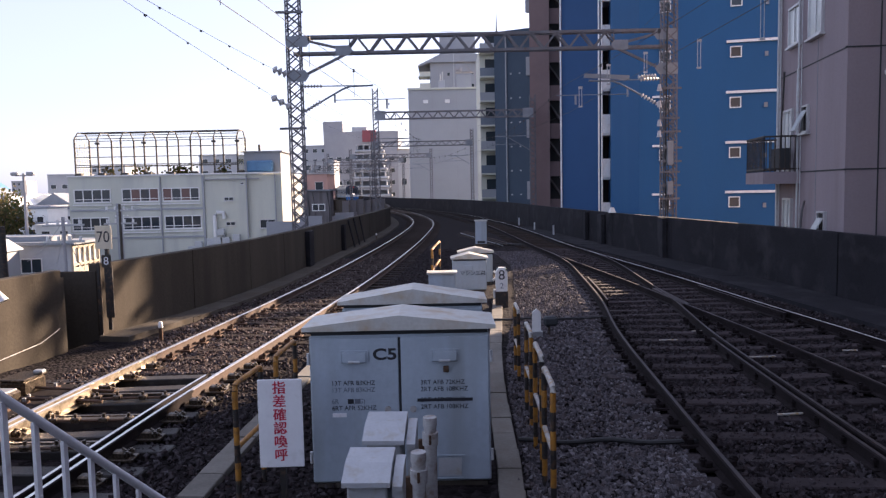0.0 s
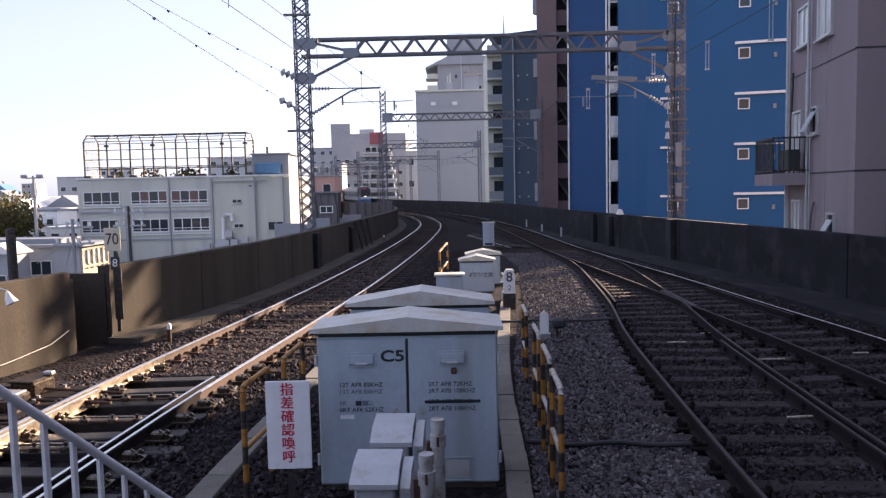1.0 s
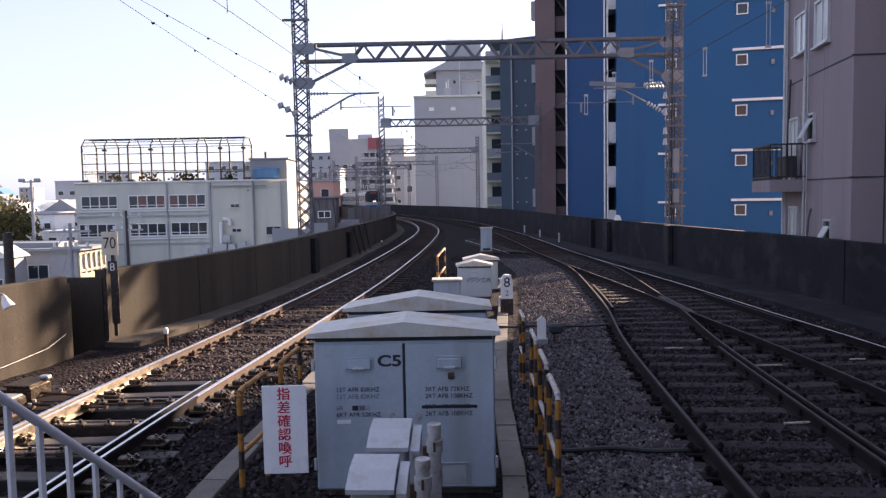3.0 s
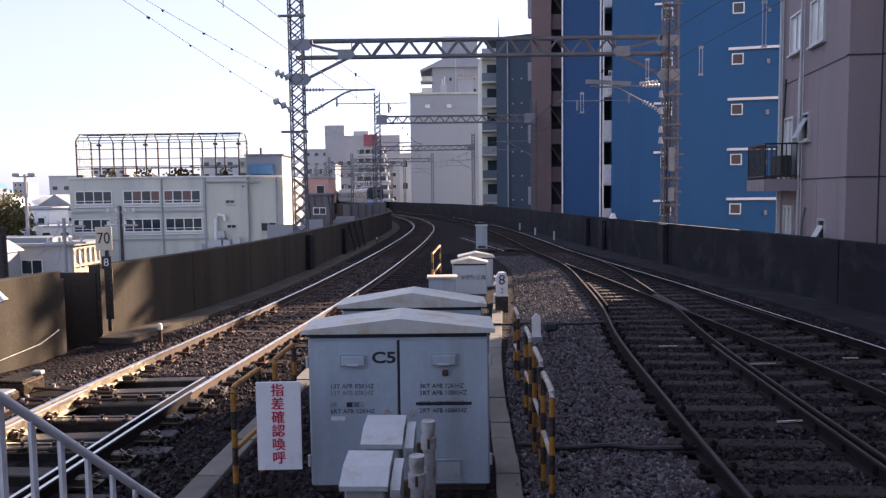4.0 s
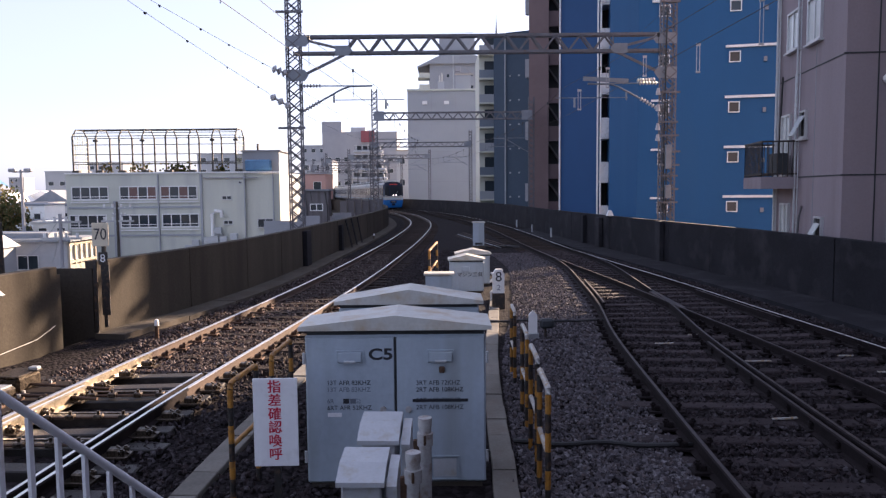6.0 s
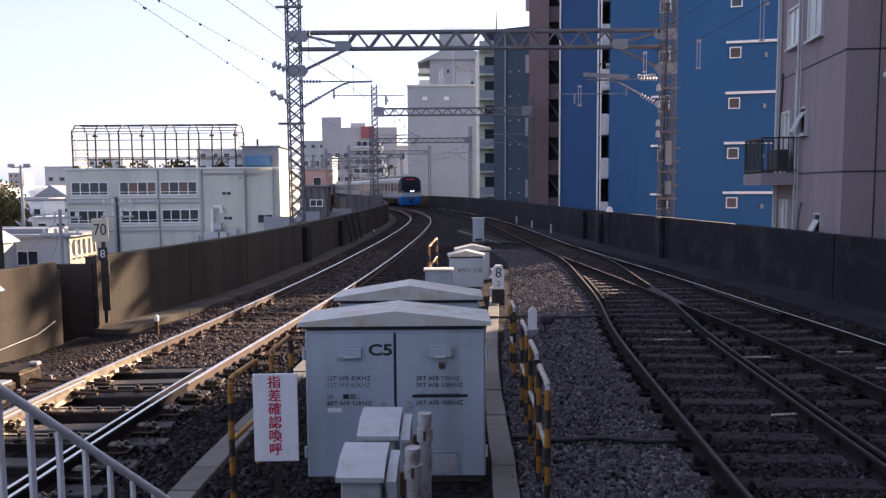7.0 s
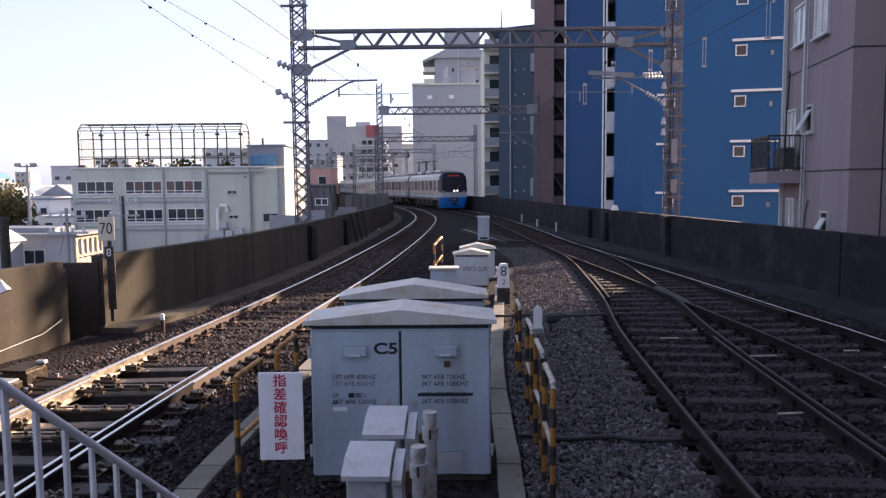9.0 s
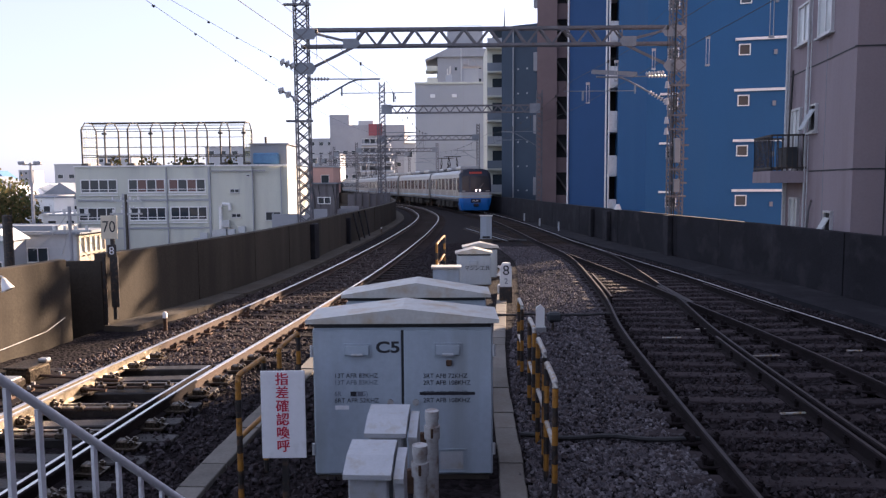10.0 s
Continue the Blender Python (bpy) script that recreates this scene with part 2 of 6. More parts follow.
    glass=plain("dark_window_glass", (0.03, 0.04, 0.05), 0.06),
    # pale base colour paints the bright sky reflected in the panes
    glass_lit=plain("sky_pale_window_glass", (0.55, 0.58, 0.57), 0.08),
    glass_red=plain("window_glass_with_red_blind", (0.13, 0.065, 0.06), 0.10),
    alu=mat("anodised_frame", (0.55, 0.56, 0.57), 0.4, 0.6, 0.06, 4, 30, 0.02),
    # near-black colour standing in for the shade inside openings and recesses
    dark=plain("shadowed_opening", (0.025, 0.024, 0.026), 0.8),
    cage=mat("brown_cage_steel", (0.075, 0.066, 0.055), 0.6, 0.4, 0.15, 2, 20, 0.05),
    stair=mat("shaded_stair_concrete", (0.12, 0.11, 0.11), 0.9, 0, 0.15, 1, 10, 0.1),
    mesh_y=mat("yellowish_mesh_panel", (0.42, 0.40, 0.22), 0.7, 0.0, 0.15, 2, 20, 0.05),
    tarp=mat("blue_tarpaulin", (0.10, 0.22, 0.38), 0.6, 0, 0.15, 2, 15, 0.1),
    leaf=leaf_mat("leaves", [(0.06, 0.08, 0.03), (0.10, 0.11, 0.045), (0.17, 0.14, 0.055), (0.22, 0.15, 0.07)]),
    bark=mat("bark", (0.09, 0.065, 0.05), 0.9, 0, 0.3, 5, 40, 0.4),
    city=mat("city_ground", (0.12, 0.12, 0.115), 0.95, 0, 0.3, 0.05, 2, 0.1),
    train_alu=mat("brushed_aluminium_body", (0.27, 0.275, 0.28), 0.34, 0.6, 0.06, 0.8, 30, 0.03),
    train_white=mat("train_white_band", (0.38, 0.39, 0.40), 0.35, 0, 0.04, 1, 20, 0.02),
    train_blue=mat("train_blue_paint", (0.012, 0.14, 0.46), 0.35, 0, 0.05, 1, 20, 0.02),
    train_lblue=plain("train_pale_blue_band", (0.30, 0.50, 0.68), 0.35),
    train_black=plain("train_black_mask", (0.018, 0.024, 0.045), 0.25),
    train_glass=plain("train_window_glass", (0.018, 0.022, 0.03), 0.18),
    under=mat("underframe_grime", (0.05, 0.045, 0.04), 0.85, 0.1, 0.3, 2, 20, 0.1),
    lamp=glow("lit_headlamp", (1.0, 0.80, 0.64), 3.0),
    led=glow("red_led_display", (1.0, 0.10, 0.08), 0.015),
)


# ---- mesh tools ----
class Build:
    """Collects plain solids into one mesh."""

    def __init__(self):
        self.v, self.f, self.k = [], [], []

    def add(self, verts, faces, k=0):
        o = len(self.v)
        self.v += [tuple(p) for p in verts]
        self.f += [tuple(o + i for i in q) for q in faces]
        self.k += [k] * len(faces)
        return self

    def box(self, c, s, m=None, k=0, bevel=0.0):
        x, y, z = s[0] / 2, s[1] / 2, s[2] / 2
        if bevel <= 0:
            vs = [Vector((a * x, b * y, d * z)) for d in (-1, 1) for a, b in ((-1, -1), (1, -1), (1, 1), (-1, 1))]
            fs = [(3, 2, 1, 0), (4, 5, 6, 7), (0, 1, 5, 4), (1, 2, 6, 5), (2, 3, 7, 6), (3, 0, 4, 7)]
        else:
            e = bevel
            ring = [(-x + e, -y), (x - e, -y), (x, -y + e), (x, y - e), (x - e, y), (-x + e, y), (-x, y - e), (-x, -y + e)]
            inner = [(-x + e, -y + e), (x - e, -y + e), (x - e, -y + e), (x - e, y - e), (x - e, y - e), (-x + e, y - e), (-x + e, y - e), (-x + e, -y + e)]
            vs = [Vector((p[0], p[1], -z)) for p in inner] + [Vector((*p, -z + e)) for p in ring] + [Vector((*p, z - e)) for p in ring] + [Vector((p[0], p[1], z)) for p in inner]
            fs = [(7, 5, 3, 1), (25, 27, 29, 31)]
            for lv in range(3):
                for i in range(8):
                    j = (i + 1) % 8
                    fs.append((lv * 8 + i, lv * 8 + j, lv * 8 + 8 + j, lv * 8 + 8 + i))
        c = Vector(c)
        vs = [(m @ (v) if m else v) + c for v in vs]
        return self.add(vs, fs, k)

    def tube(self, pts, r, n=8, k=0, cap=True):
        pts = [Vector(p) for p in pts]
        vs, fs = [], []
        for i, p in enumerate(pts):
            d = (pts[min(i + 1, len(pts) - 1)] - pts[max(i - 1, 0)]).normalized()
            up = Vector((0, 0, 1)) if abs(d.z) < 0.95 else Vector((1, 0, 0))
            a = d.cross(up).normalized()
            b = a.cross(d)
            rr = r[i] if isinstance(r, (list, tuple)) else r
            vs += [p + a * (rr * math.cos(2 * math.pi * j / n)) + b * (rr * math.sin(2 * math.pi * j / n)) for j in range(n)]
        for i in range(len(pts) - 1):
            for j in range(n):
                q = (j + 1) % n
                fs.append((i * n + j, i * n + q, (i + 1) * n + q, (i + 1) * n + j))
        if cap:
            fs.append(tuple(range(n - 1, -1, -1)))
            fs.append(tuple((len(pts) - 1) * n + j for j in range(n)))
        return self.add(vs, fs, k)

    def bar(self, a, b, w, h, k=0):
        """A flat or square bar between two points."""
        a, b = Vector(a), Vector(b)
        d = (b - a).normalized()
        up = Vector((0, 0, 1)) if abs(d.z) < 0.95 else Vector((0, 1, 0))
        s = d.cross(up).normalized() * (w / 2)
        u = s.cross(d).normalized() * (h / 2)
        vs = [p + i * s + j * u for p in (a, b) for i, j in ((-1, -1), (1, -1), (1, 1), (-1, 1))]
        return self.add(vs, [(3, 2, 1, 0), (4, 5, 6, 7), (0, 1, 5, 4), (1, 2, 6, 5), (2, 3, 7, 6), (3, 0, 4, 7)], k)

    def prism(self, outline, m0, m1, k=0):
        """A closed outline swept from pose m0 to pose m1 (outline in their xy plane)."""
        n = len(outline)
        vs = [m0 @ Vector((*p, 0)) for p in outline] + [m1 @ Vector((*p, 0)) for p in outline]
        fs = [tuple(range(n - 1, -1, -1)), tuple(range(n, 2 * n))] + [(i, (i + 1) % n, n + (i + 1) % n, n + i) for i in range(n)]
        return self.add(vs, fs, k)

    def upright(self, foot, z0, z1, k=0):
        """A polygon of the plan raised from z0 to z1."""
        return self.prism(foot, Matrix.Translation((0, 0, z0)), Matrix.Translation((0, 0, z1)), k)

    def sweep(self, prof, path, k=0, mats=None, cap=True):
        """A profile (sideways, up) carried along a plan path of (x, y, z)."""
        n, vs, fs, ks = len(prof), [], [], []
        P = [Vector(p) for p in path]
        for i, p in enumerate(P):
            d = P[min(i + 1, len(P) - 1)] - P[max(i - 1, 0)]
            d.z = 0
            d.normalize()
            s = Vector((d.y, -d.x, 0))
            vs += [p + s * q[0] + Vector((0, 0, q[1])) for q in prof]
        o = len(self.v)
        self.v += [tuple(v) for v in vs]
        for i in range(len(P) - 1):
            for j in range(n):
                q = (j + 1) % n
                self.f.append((o + i * n + j, o + i * n + q, o + (i + 1) * n + q, o + (i + 1) * n + j))
                self.k.append(mats[j] if mats else k)
        if cap:
            self.f.append(tuple(o + j for j in range(n - 1, -1, -1)))
            self.f.append(tuple(o + (len(P) - 1) * n + j for j in range(n)))
            self.k += [k, k]
        return self

    def mesh(self, name, *mats, smooth=False):
        me = bpy.data.meshes.new(name)
        me.from_pydata(self.v, [], self.f)
        for m in mats:
            me.materials.append(m)
        if len(mats) > 1:
            me.polygons.foreach_set("material_index", self.k)
        bm = bmesh.new()
        bm.from_mesh(me)
        bmesh.ops.recalc_face_normals(bm, faces=bm.faces)
        bm.to_mesh(me)
        bm.free()
        if smooth:
            me.polygons.foreach_set("use_smooth", [True] * len(me.polygons))
            me.set_sharp_from_angle(angle=radians(40))
        return me


def part(name, b, material, parent, label="", smooth=False):
    """Links a Build as one mesh object under a thing."""
    mats = material if isinstance(material, (list, tuple)) else (material,)
    ob = new(name, b.mesh(name, *mats, smooth=smooth))
    ob.parent = parent
    if label:
        ob["label"] = label
    return ob


def thing(name, label, category, m=None, group="", kind=""):
    ob = new(name)
    ob.empty_display_size = 0.2
    if m:
        ob.matrix_basis = m
    return tagged(ob, label, category, group, kind)


def solid(name, b, material, label="", category="", kind="", group="", smooth=False):
    mats = material if isinstance(material, (list, tuple)) else (material,)
    return tagged(new(name, b.mesh(name, *mats, smooth=smooth)), label, category, group, kind)


def piece(name, me, parent, m=None):
    ob = new(name, me)
    ob.parent = parent
    if m:
        ob.matrix_basis = m
    return ob


# ---- lines of the plan: sideways place x for each distance y ----
def line(ctrl, y0, y1, step):
    """A smooth run through (y, x) knots, as plan points."""
    ys, xs = np.array([c[0] for c in ctrl], float), np.array([c[1] for c in ctrl], float)
    sl = np.gradient(xs, ys)
    out = []
    for y in np.arange(y0, y1 + step / 2, step):
        i = int(np.clip(np.searchsorted(ys, y) - 1, 0, len(ys) - 2))
        h = ys[i + 1] - ys[i]
        t = (y - ys[i]) / h
        if t < 0:
            x = xs[0] + sl[0] * (y - ys[0])
        elif t > 1:
            x = xs[-1] + sl[-1] * (y - ys[-1])
        else:
            x = (2 * t**3 - 3 * t**2 + 1) * xs[i] + (t**3 - 2 * t**2 + t) * h * sl[i] + (3 * t**2 - 2 * t**3) * xs[i + 1] + (t**3 - t**2) * h * sl[i + 1]
        out.append((float(x), float(y)))
    return out


def beside(pts, d):
    """The line d metres to the right of a plan line."""
    out = []
    for i, p in enumerate(pts):
        a, b = pts[max(i - 1, 0)], pts[min(i + 1, len(pts) - 1)]
        v = Vector((b[0] - a[0], b[1] - a[1])).normalized()
        out.append((p[0] + v.y * d, p[1] - v.x * d))
    return out


def raised(pts, z):
    return [(p[0], p[1], z) for p in pts]


LEFT = [(-12, -4.95), (0, -4.5), (6, -4.15), (8.7, -3.97), (12, -3.63), (14, -3.42), (18.2, -3.01), (29.5, -2.24), (42, -1.72), (50, -1.58), (58, -1.76), (66, -2.4), (78, -3.95), (90, -6.5), (101, -9.5), (114, -13.3), (137, -19.6), (170, -27), (300, -54)]
MAIN = [(-12, 5.9), (5, 5.9), (9, 5.9), (11.5, 5.82), (14.4, 5.62), (19, 5.35), (24, 4.93), (30.6, 4.45), (38.3, 4.15), (48.8, 3.6), (60, 2.5), (72, 0.9), (84, -1.6), (96, -4.8), (107, -7.9), (120, -11), (143, -16), (176, -23), (300, -50)]
SIDE = [(-12, 2.6), (0, 2.88), (5.8, 3.13), (8.2, 3.29), (12.2, 3.62), (15.2, 4.02), (19.1, 4.38), (24.4, 4.72), (30.6, 4.45)]
WALL_L = [(-12, -9.9), (4, -7.75), (10, -6.8), (11.6, -6.52), (13, -6.27), (15, -5.8), (18, -5.25), (23, -4.82), (30, -4.5), (38, -4.2), (46, -4.0), (55, -4.08), (63, -4.75), (72, -5.9), (78, -6.8), (90, -9.4), (101, -12.3), (114, -16.0), (137, -22.3), (170, -29.7), (300, -57)]
WALL_R = [(-12, 8.9), (5, 8.85), (12, 8.75), (14.4, 8.65), (18, 8.42), (24, 7.8), (32, 6.95), (43, 5.98), (62, 4.75), (72, 3.1), (84, 0.9), (96, -2.4), (107, -5.5), (120, -8.6), (143, -13.6), (176, -20.6), (300, -47)]

# ---- structure: city ground, viaduct, walls ----
GROUND = -7.5
solid("ground", Build().add([(-2500, -300, GROUND), (2500, -300, GROUND), (2500, 4500, GROUND), (-2500, 4500, GROUND)], [(0, 1, 2, 3)]), M["city"], "grey built-up city ground far below the viaduct", "ground", "structure")

wl, wr = line(WALL_L, -12, 240, 1.5), line(WALL_R, -12, 240, 1.5)
deck = Build()
n = len(wl)
deck.add([(p[0] - 0.6, p[1], z) for z in (-0.55, -1.6) for p in wl] + [(p[0] + 0.6, p[1], z) for z in (-0.55, -1.6) for p in wr],
         [(i, i + 1, 2 * n + i + 1, 2 * n + i) for i in range(n - 1)] + [(n + i, n + i + 1, 3 * n + i + 1, 3 * n + i) for i in range(n - 1)]
         + [(i, i + 1, n + i + 1, n + i) for i in range(n - 1)] + [(2 * n + i, 2 * n + i + 1, 3 * n + i + 1, 3 * n + i) for i in range(n - 1)])
solid("viaduct_deck", deck, M["concrete"], "stained concrete viaduct deck slab under the tracks", "viaduct", "structure")
pier = Build()
for i in range(8, n, 14):
    a, b = wl[i], wr[i]
    pier.box(((a[0] + b[0]) / 2, a[1], (GROUND - 1.6) / 2), (abs(b[0] - a[0]) * 0.7, 1.4, -GROUND - 1.6))
solid("viaduct_pier", pier, M["concrete"], "grey concrete piers carrying the railway viaduct", "pier", "structure")

# ballast bed: an uneven sheet between the walls
bed = Build()
ny, nx = 260, 40
vs, fs = [], []
for i in range(ny + 1):
    y = -8 + 58 * i / ny if i <= 200 else 36.6 + (240 - 36.6) * (i - 200) / (ny - 200)
    xl, xr = line(WALL_L, y, y, 1)[0][0] - 0.1, line(WALL_R, y, y, 1)[0][0] + 0.1
    for j in range(nx + 1):
        x = xl + (xr - xl) * j / nx
        z = -0.188 + 0.03 * noise.noise((x * 1.3, y * 1.3, 0)) + 0.02 * noise.noise((x * 4, y * 4, 3))
        if y < 11.2 and abs(x - line(LEFT, y, y, 1)[0][0]) < 1.35:
            z -= 0.06
        vs.append((x, y, z))
fs = [(i * (nx + 1) + j, i * (nx + 1) + j + 1, (i + 1) * (nx + 1) + j + 1, (i + 1) * (nx + 1) + j) for i in range(ny) for j in range(nx)]
bed.add(vs, fs)
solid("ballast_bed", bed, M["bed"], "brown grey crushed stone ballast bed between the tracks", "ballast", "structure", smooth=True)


def wall_of_panels(name, knots, side, label, y0, y1, top, skip=None, m="concrete"):
    """A parapet of cast panels with open joints, a coping and a plinth."""
    w = tagged(new(name), label, "wall", kind="structure")
    for a, b in ((y0, skip[0]), (skip[1], y1)) if skip else ((y0, y1),):
        part("wall_core", Build().sweep([(0.10 * side - 0.06, -0.6), (0.10 * side + 0.06, -0.6), (0.10 * side + 0.06, top - 0.03), (0.10 * side - 0.06, top - 0.03)], raised(line(knots, a + 0.02, b - 0.02, 1.4), 0)), M[m], w)
    y, i = y0, 0
    while y < y1:
        step = 3.0 if y < 90 else 7.5
        e = min(y + step, y1)
        if skip and y < skip[1] and e > skip[0]:
            if y < skip[0] - 0.1:
                e = skip[0]
            else:
                y = skip[1]
                continue
        pts = line(knots, y + 0.012, e - 0.012, (e - y - 0.024) / 4)
        off = random.uniform(-0.008, 0.008)
        o = 0.10 * side
        b = Build().sweep([(o - 0.10 + off, -0.6), (o + 0.10 + off, -0.6), (o + 0.10 + off, top - 0.015), (o + 0.085 + off, top), (o - 0.085 + off, top), (o - 0.10 + off, top - 0.015)], raised(pts, 0))
        part("panel", b, M[m], w)
        y, i = e, i + 1
    return w


NICHE = (12.15, 13.1)
wall_left = wall_of_panels("wall_left", WALL_L, -1, "stained grey brown concrete parapet wall along the tracks", -8, 200, 1.2, NICHE)
wall_right = wall_of_panels("wall_right", WALL_R, 1, "stained concrete parapet wall below the apartment blocks, shade in its colour", -8, 200, 1.3, m="dark_shade")
# refuge in the left wall
nx0, ny0 = line(WALL_L, NICHE[0], NICHE[0], 1)[0]
nx1, ny1 = line(WALL_L, NICHE[1], NICHE[1], 1)[0]
nb = Build()
nb.bar((nx0 - 0.9, ny0 + 0.1, 0.22), (nx0, ny0 + 0.02, 0.22), 0.12, 1.7)
nb.bar((nx1 - 0.9, ny1 + 0.06, 0.22), (nx1 - 0.05, ny1 + 0.06, 0.22), 0.12, 1.7)
nb.bar((nx0 - 0.95, ny0, 0.22), (nx1 - 0.95, ny1 + 0.1, 0.22), 0.12, 1.7)
part("refuge_recess", nb, M["concrete"], wall_left, "dark recessed refuge in the wall")
part("steel_edge", Build().box((nx1 + 0.02, ny1 - 0.02, 0.55), (0.05, 0.05, 1.35)), M["black"], wall_left)

# pilasters against the walls, with shade put into their colour
for w, knots, y, s, ww, m, zt in ((wall_right, WALL_R, 25.6, -1, 0.62, "dark_shade", 1.28), (wall_right, WALL_R, 32.3, -1, 0.9, "dark_shade", 1.2), (wall_right, WALL_R, 34.6, -1, 0.5, "dark_shade", 1.22), (wall_left, WALL_L, 25.0, 1, 0.8, "dark_shade", 1.1), (wall_left, WALL_L, 31.5, 1, 0.5, "dark_shade", 1.0)):
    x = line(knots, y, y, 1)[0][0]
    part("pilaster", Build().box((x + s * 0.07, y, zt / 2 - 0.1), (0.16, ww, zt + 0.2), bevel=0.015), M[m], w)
for y, h in ((39, 0.5), (44, 0.45), (50, 0.5)):
    t = thing("marker_post", "short pale post standing beside the parapet", "post", pose(line(WALL_R, y, y, 1)[0][0] - 0.55, y, -0.1), "marker posts")
    part("shaft", Build().tube([(0, 0, 0), (0, 0, h)], 0.05, 8), M["jbox"], t)
hd = thing("cable_hood", "small white cable hood on the wall top", "hood", pose(line(WALL_R, 31.0, 31.0, 1)[0][0], 31.0, 1.3))
part("hood", Build().prism([(-0.14, 0), (0.14, 0), (0.05, 0.22), (-0.05, 0.22)], Matrix.Translation((0, -0.12, 0)) @ Matrix.Rotation(radians(90), 4, "X"), Matrix.Translation((0, 0.12, 0)) @ Matrix.Rotation(radians(90), 4, "X")), M["white"], hd)

# concrete walkways along both walls; the right one has shade in its colour
for nm, knots, d0, d1, y0, y1, wm in (("walkway", WALL_L, 0.02, 0.62, 13.0, 120, "path"), ("walkway", WALL_R, -1.25, -0.02, 2, 48, "dark_shade")):
    w = tagged(new(nm), "dusty concrete walkway slabs beside the parapet", "walkway", kind="structure")
    y = y0
    while y < y1:
        e = y + 2.0 if y < 60 else y + 8
        pts = line(knots, y + 0.006, e - 0.006, (e - y - 0.012) / 3)
        part("slab", Build().sweep([(d0, -0.4), (d1, -0.4), (d1, -0.09), (d0, -0.09)], raised(pts, random.uniform(-0.006, 0.006))), M[wm], w)
        y = e

# ---- tracks ----
RAIL = [(-0.0635, -0.153), (0.0635, -0.153), (0.0635, -0.142), (0.012, -0.125), (0.009, -0.045), (0.0325, -0.034), (0.0325, -0.010), (0.018, 0.0), (-0.018, 0.0), (-0.0325, -0.010), (-0.0325, -0.034), (-0.009, -0.045), (-0.012, -0.125), (-0.0635, -0.142)]
RAIL_M = [0, 0, 0, 0, 0, 0, 0, 1, 0, 0, 0, 0, 0, 0]
RAIL_W = [0, 0, 0, 0, 0, 0, 1, 1, 0, 0, 0, 0, 0, 0]     # right shoulder bright too, painting a wider highlight


def rail(track, pts, z=0.0, polished=True, name="rail", head=None, web="rust", wide=False):
    return part(name, Build().sweep(RAIL, raised(pts, z), mats=RAIL_W if wide else RAIL_M), (M[web], M[head] if head else M["head"] if polished else M["head_dull"]), track, "brown rusted rail with a worn bright head")


G = 0.75
sleeper_me = {}


def sleeper(track, x, y, ang, length, timber=True, w=0.22, in_shade=False):
    key = (round(length, 1), timber, in_shade)
    if key not in sleeper_me:
        sleeper_me[key] = Build().box((0, 0, -0.09), (key[0], w, 0.18), bevel=0.012).mesh("sleeper", M["sleeper_shade"] if in_shade else M["sleeper"] if timber else M["sleeper_c"])
    piece("sleeper", sleeper_me[key], track, pose(x, y, -0.152 + random.uniform(-0.006, 0.004), 0, random.uniform(-0.3, 0.3), ang + random.uniform(-0.8, 0.8)))


def lay(track, knots, y0, y1, length=2.5, step=0.6, timber=True, shift=0.0, in_shade=False):
    y = y0
    while y < y1:
        (xa, ya), (xb, yb) = line(knots, y - 0.3, y + 0.31, 0.6)
        a = math.degrees(math.atan2(-(xb - xa), yb - ya))
        sleeper(track, (xa + xb) / 2 + shift, y, a, length, timber, in_shade=in_shade)
        y += step * random.uniform(0.96, 1.04)


def far_sleepers(track, knots, y0, y1):
    b = Build()
    y = y0
    while y < y1:
        (xa, ya), (xb, yb) = line(knots, y - 0.3, y + 0.31, 0.6)
        a = math.atan2(-(xb - xa), yb - ya)
        b.box(((xa + xb) / 2, y, -0.24), (2.5, 0.22, 0.18), Matrix.Rotation(a, 3, "Z"))
        y += 0.65
    tagged(part("distant_sleepers", b, M["sleeper"], track), kind="stuff")


left_track = tagged(new("railway_track"), "rusty railway track on dark timber sleepers in ballast", "railway track", kind="structure")
lp = line(LEFT, -8, 230, 1.0)
for s in (-G, G):
    near = beside(lp, s)
    cut = next(i for i, p in enumerate(near) if p[1] > (8.4 if s > 0 else 10.5))
    # near webs: left one coloured as sunlit, right one as shaded
    rail(left_track, near[:cut + 1], web="rust_shade" if s > 0 else "sunlit_web", wide=s < 0)
    rail(left_track, near[cut:], wide=True)
# near sleepers take the copy with painted shade
lay(left_track, LEFT, 2.5, 7.4, in_shade=True)
lay(left_track, LEFT, 10.75, 62)
far_sleepers(left_track, LEFT, 62, 140)
main_track = tagged(new("railway_track"), "curving main railway track on ballast beside the wall", "railway track", kind="structure")
mp = line(MAIN, -8, 230, 1.0)
# bright right and dull left head paint the differing sky reflection
rail(main_track, beside(mp, G), head="head_bright", web="rust_shade")
rail(main_track, [p for p in beside(mp, -G) if p[1] < 15.4 or p[1] > 16.6], head="head_dull", web="rust_shade")
lay(main_track, MAIN, 2.5, 14.2, timber=False)
lay(main_track, MAIN, 31.0, 62)
far_sleepers(main_track, MAIN, 62, 140)
side_track = tagged(new("railway_track"), "siding track joining the main line through a turnout", "railway track", kind="structure")
sp = line(SIDE, -8, 30.6, 0.6)
rail(side_track, [p for p in beside(sp, -G)], polished=False, web="rust_shade")
rail(side_track, [p for p in beside(sp, G) if p[1] < 30], head="head_dull", web="rust_shade")
lay(side_track, SIDE, 2.5, 14.2, timber=False)
# turnout timbers under both lines
y = 14.5
while y < 31:
    xa, xb = line(SIDE, y, y, 1)[0][0], line(MAIN, y, y, 1)[0][0]
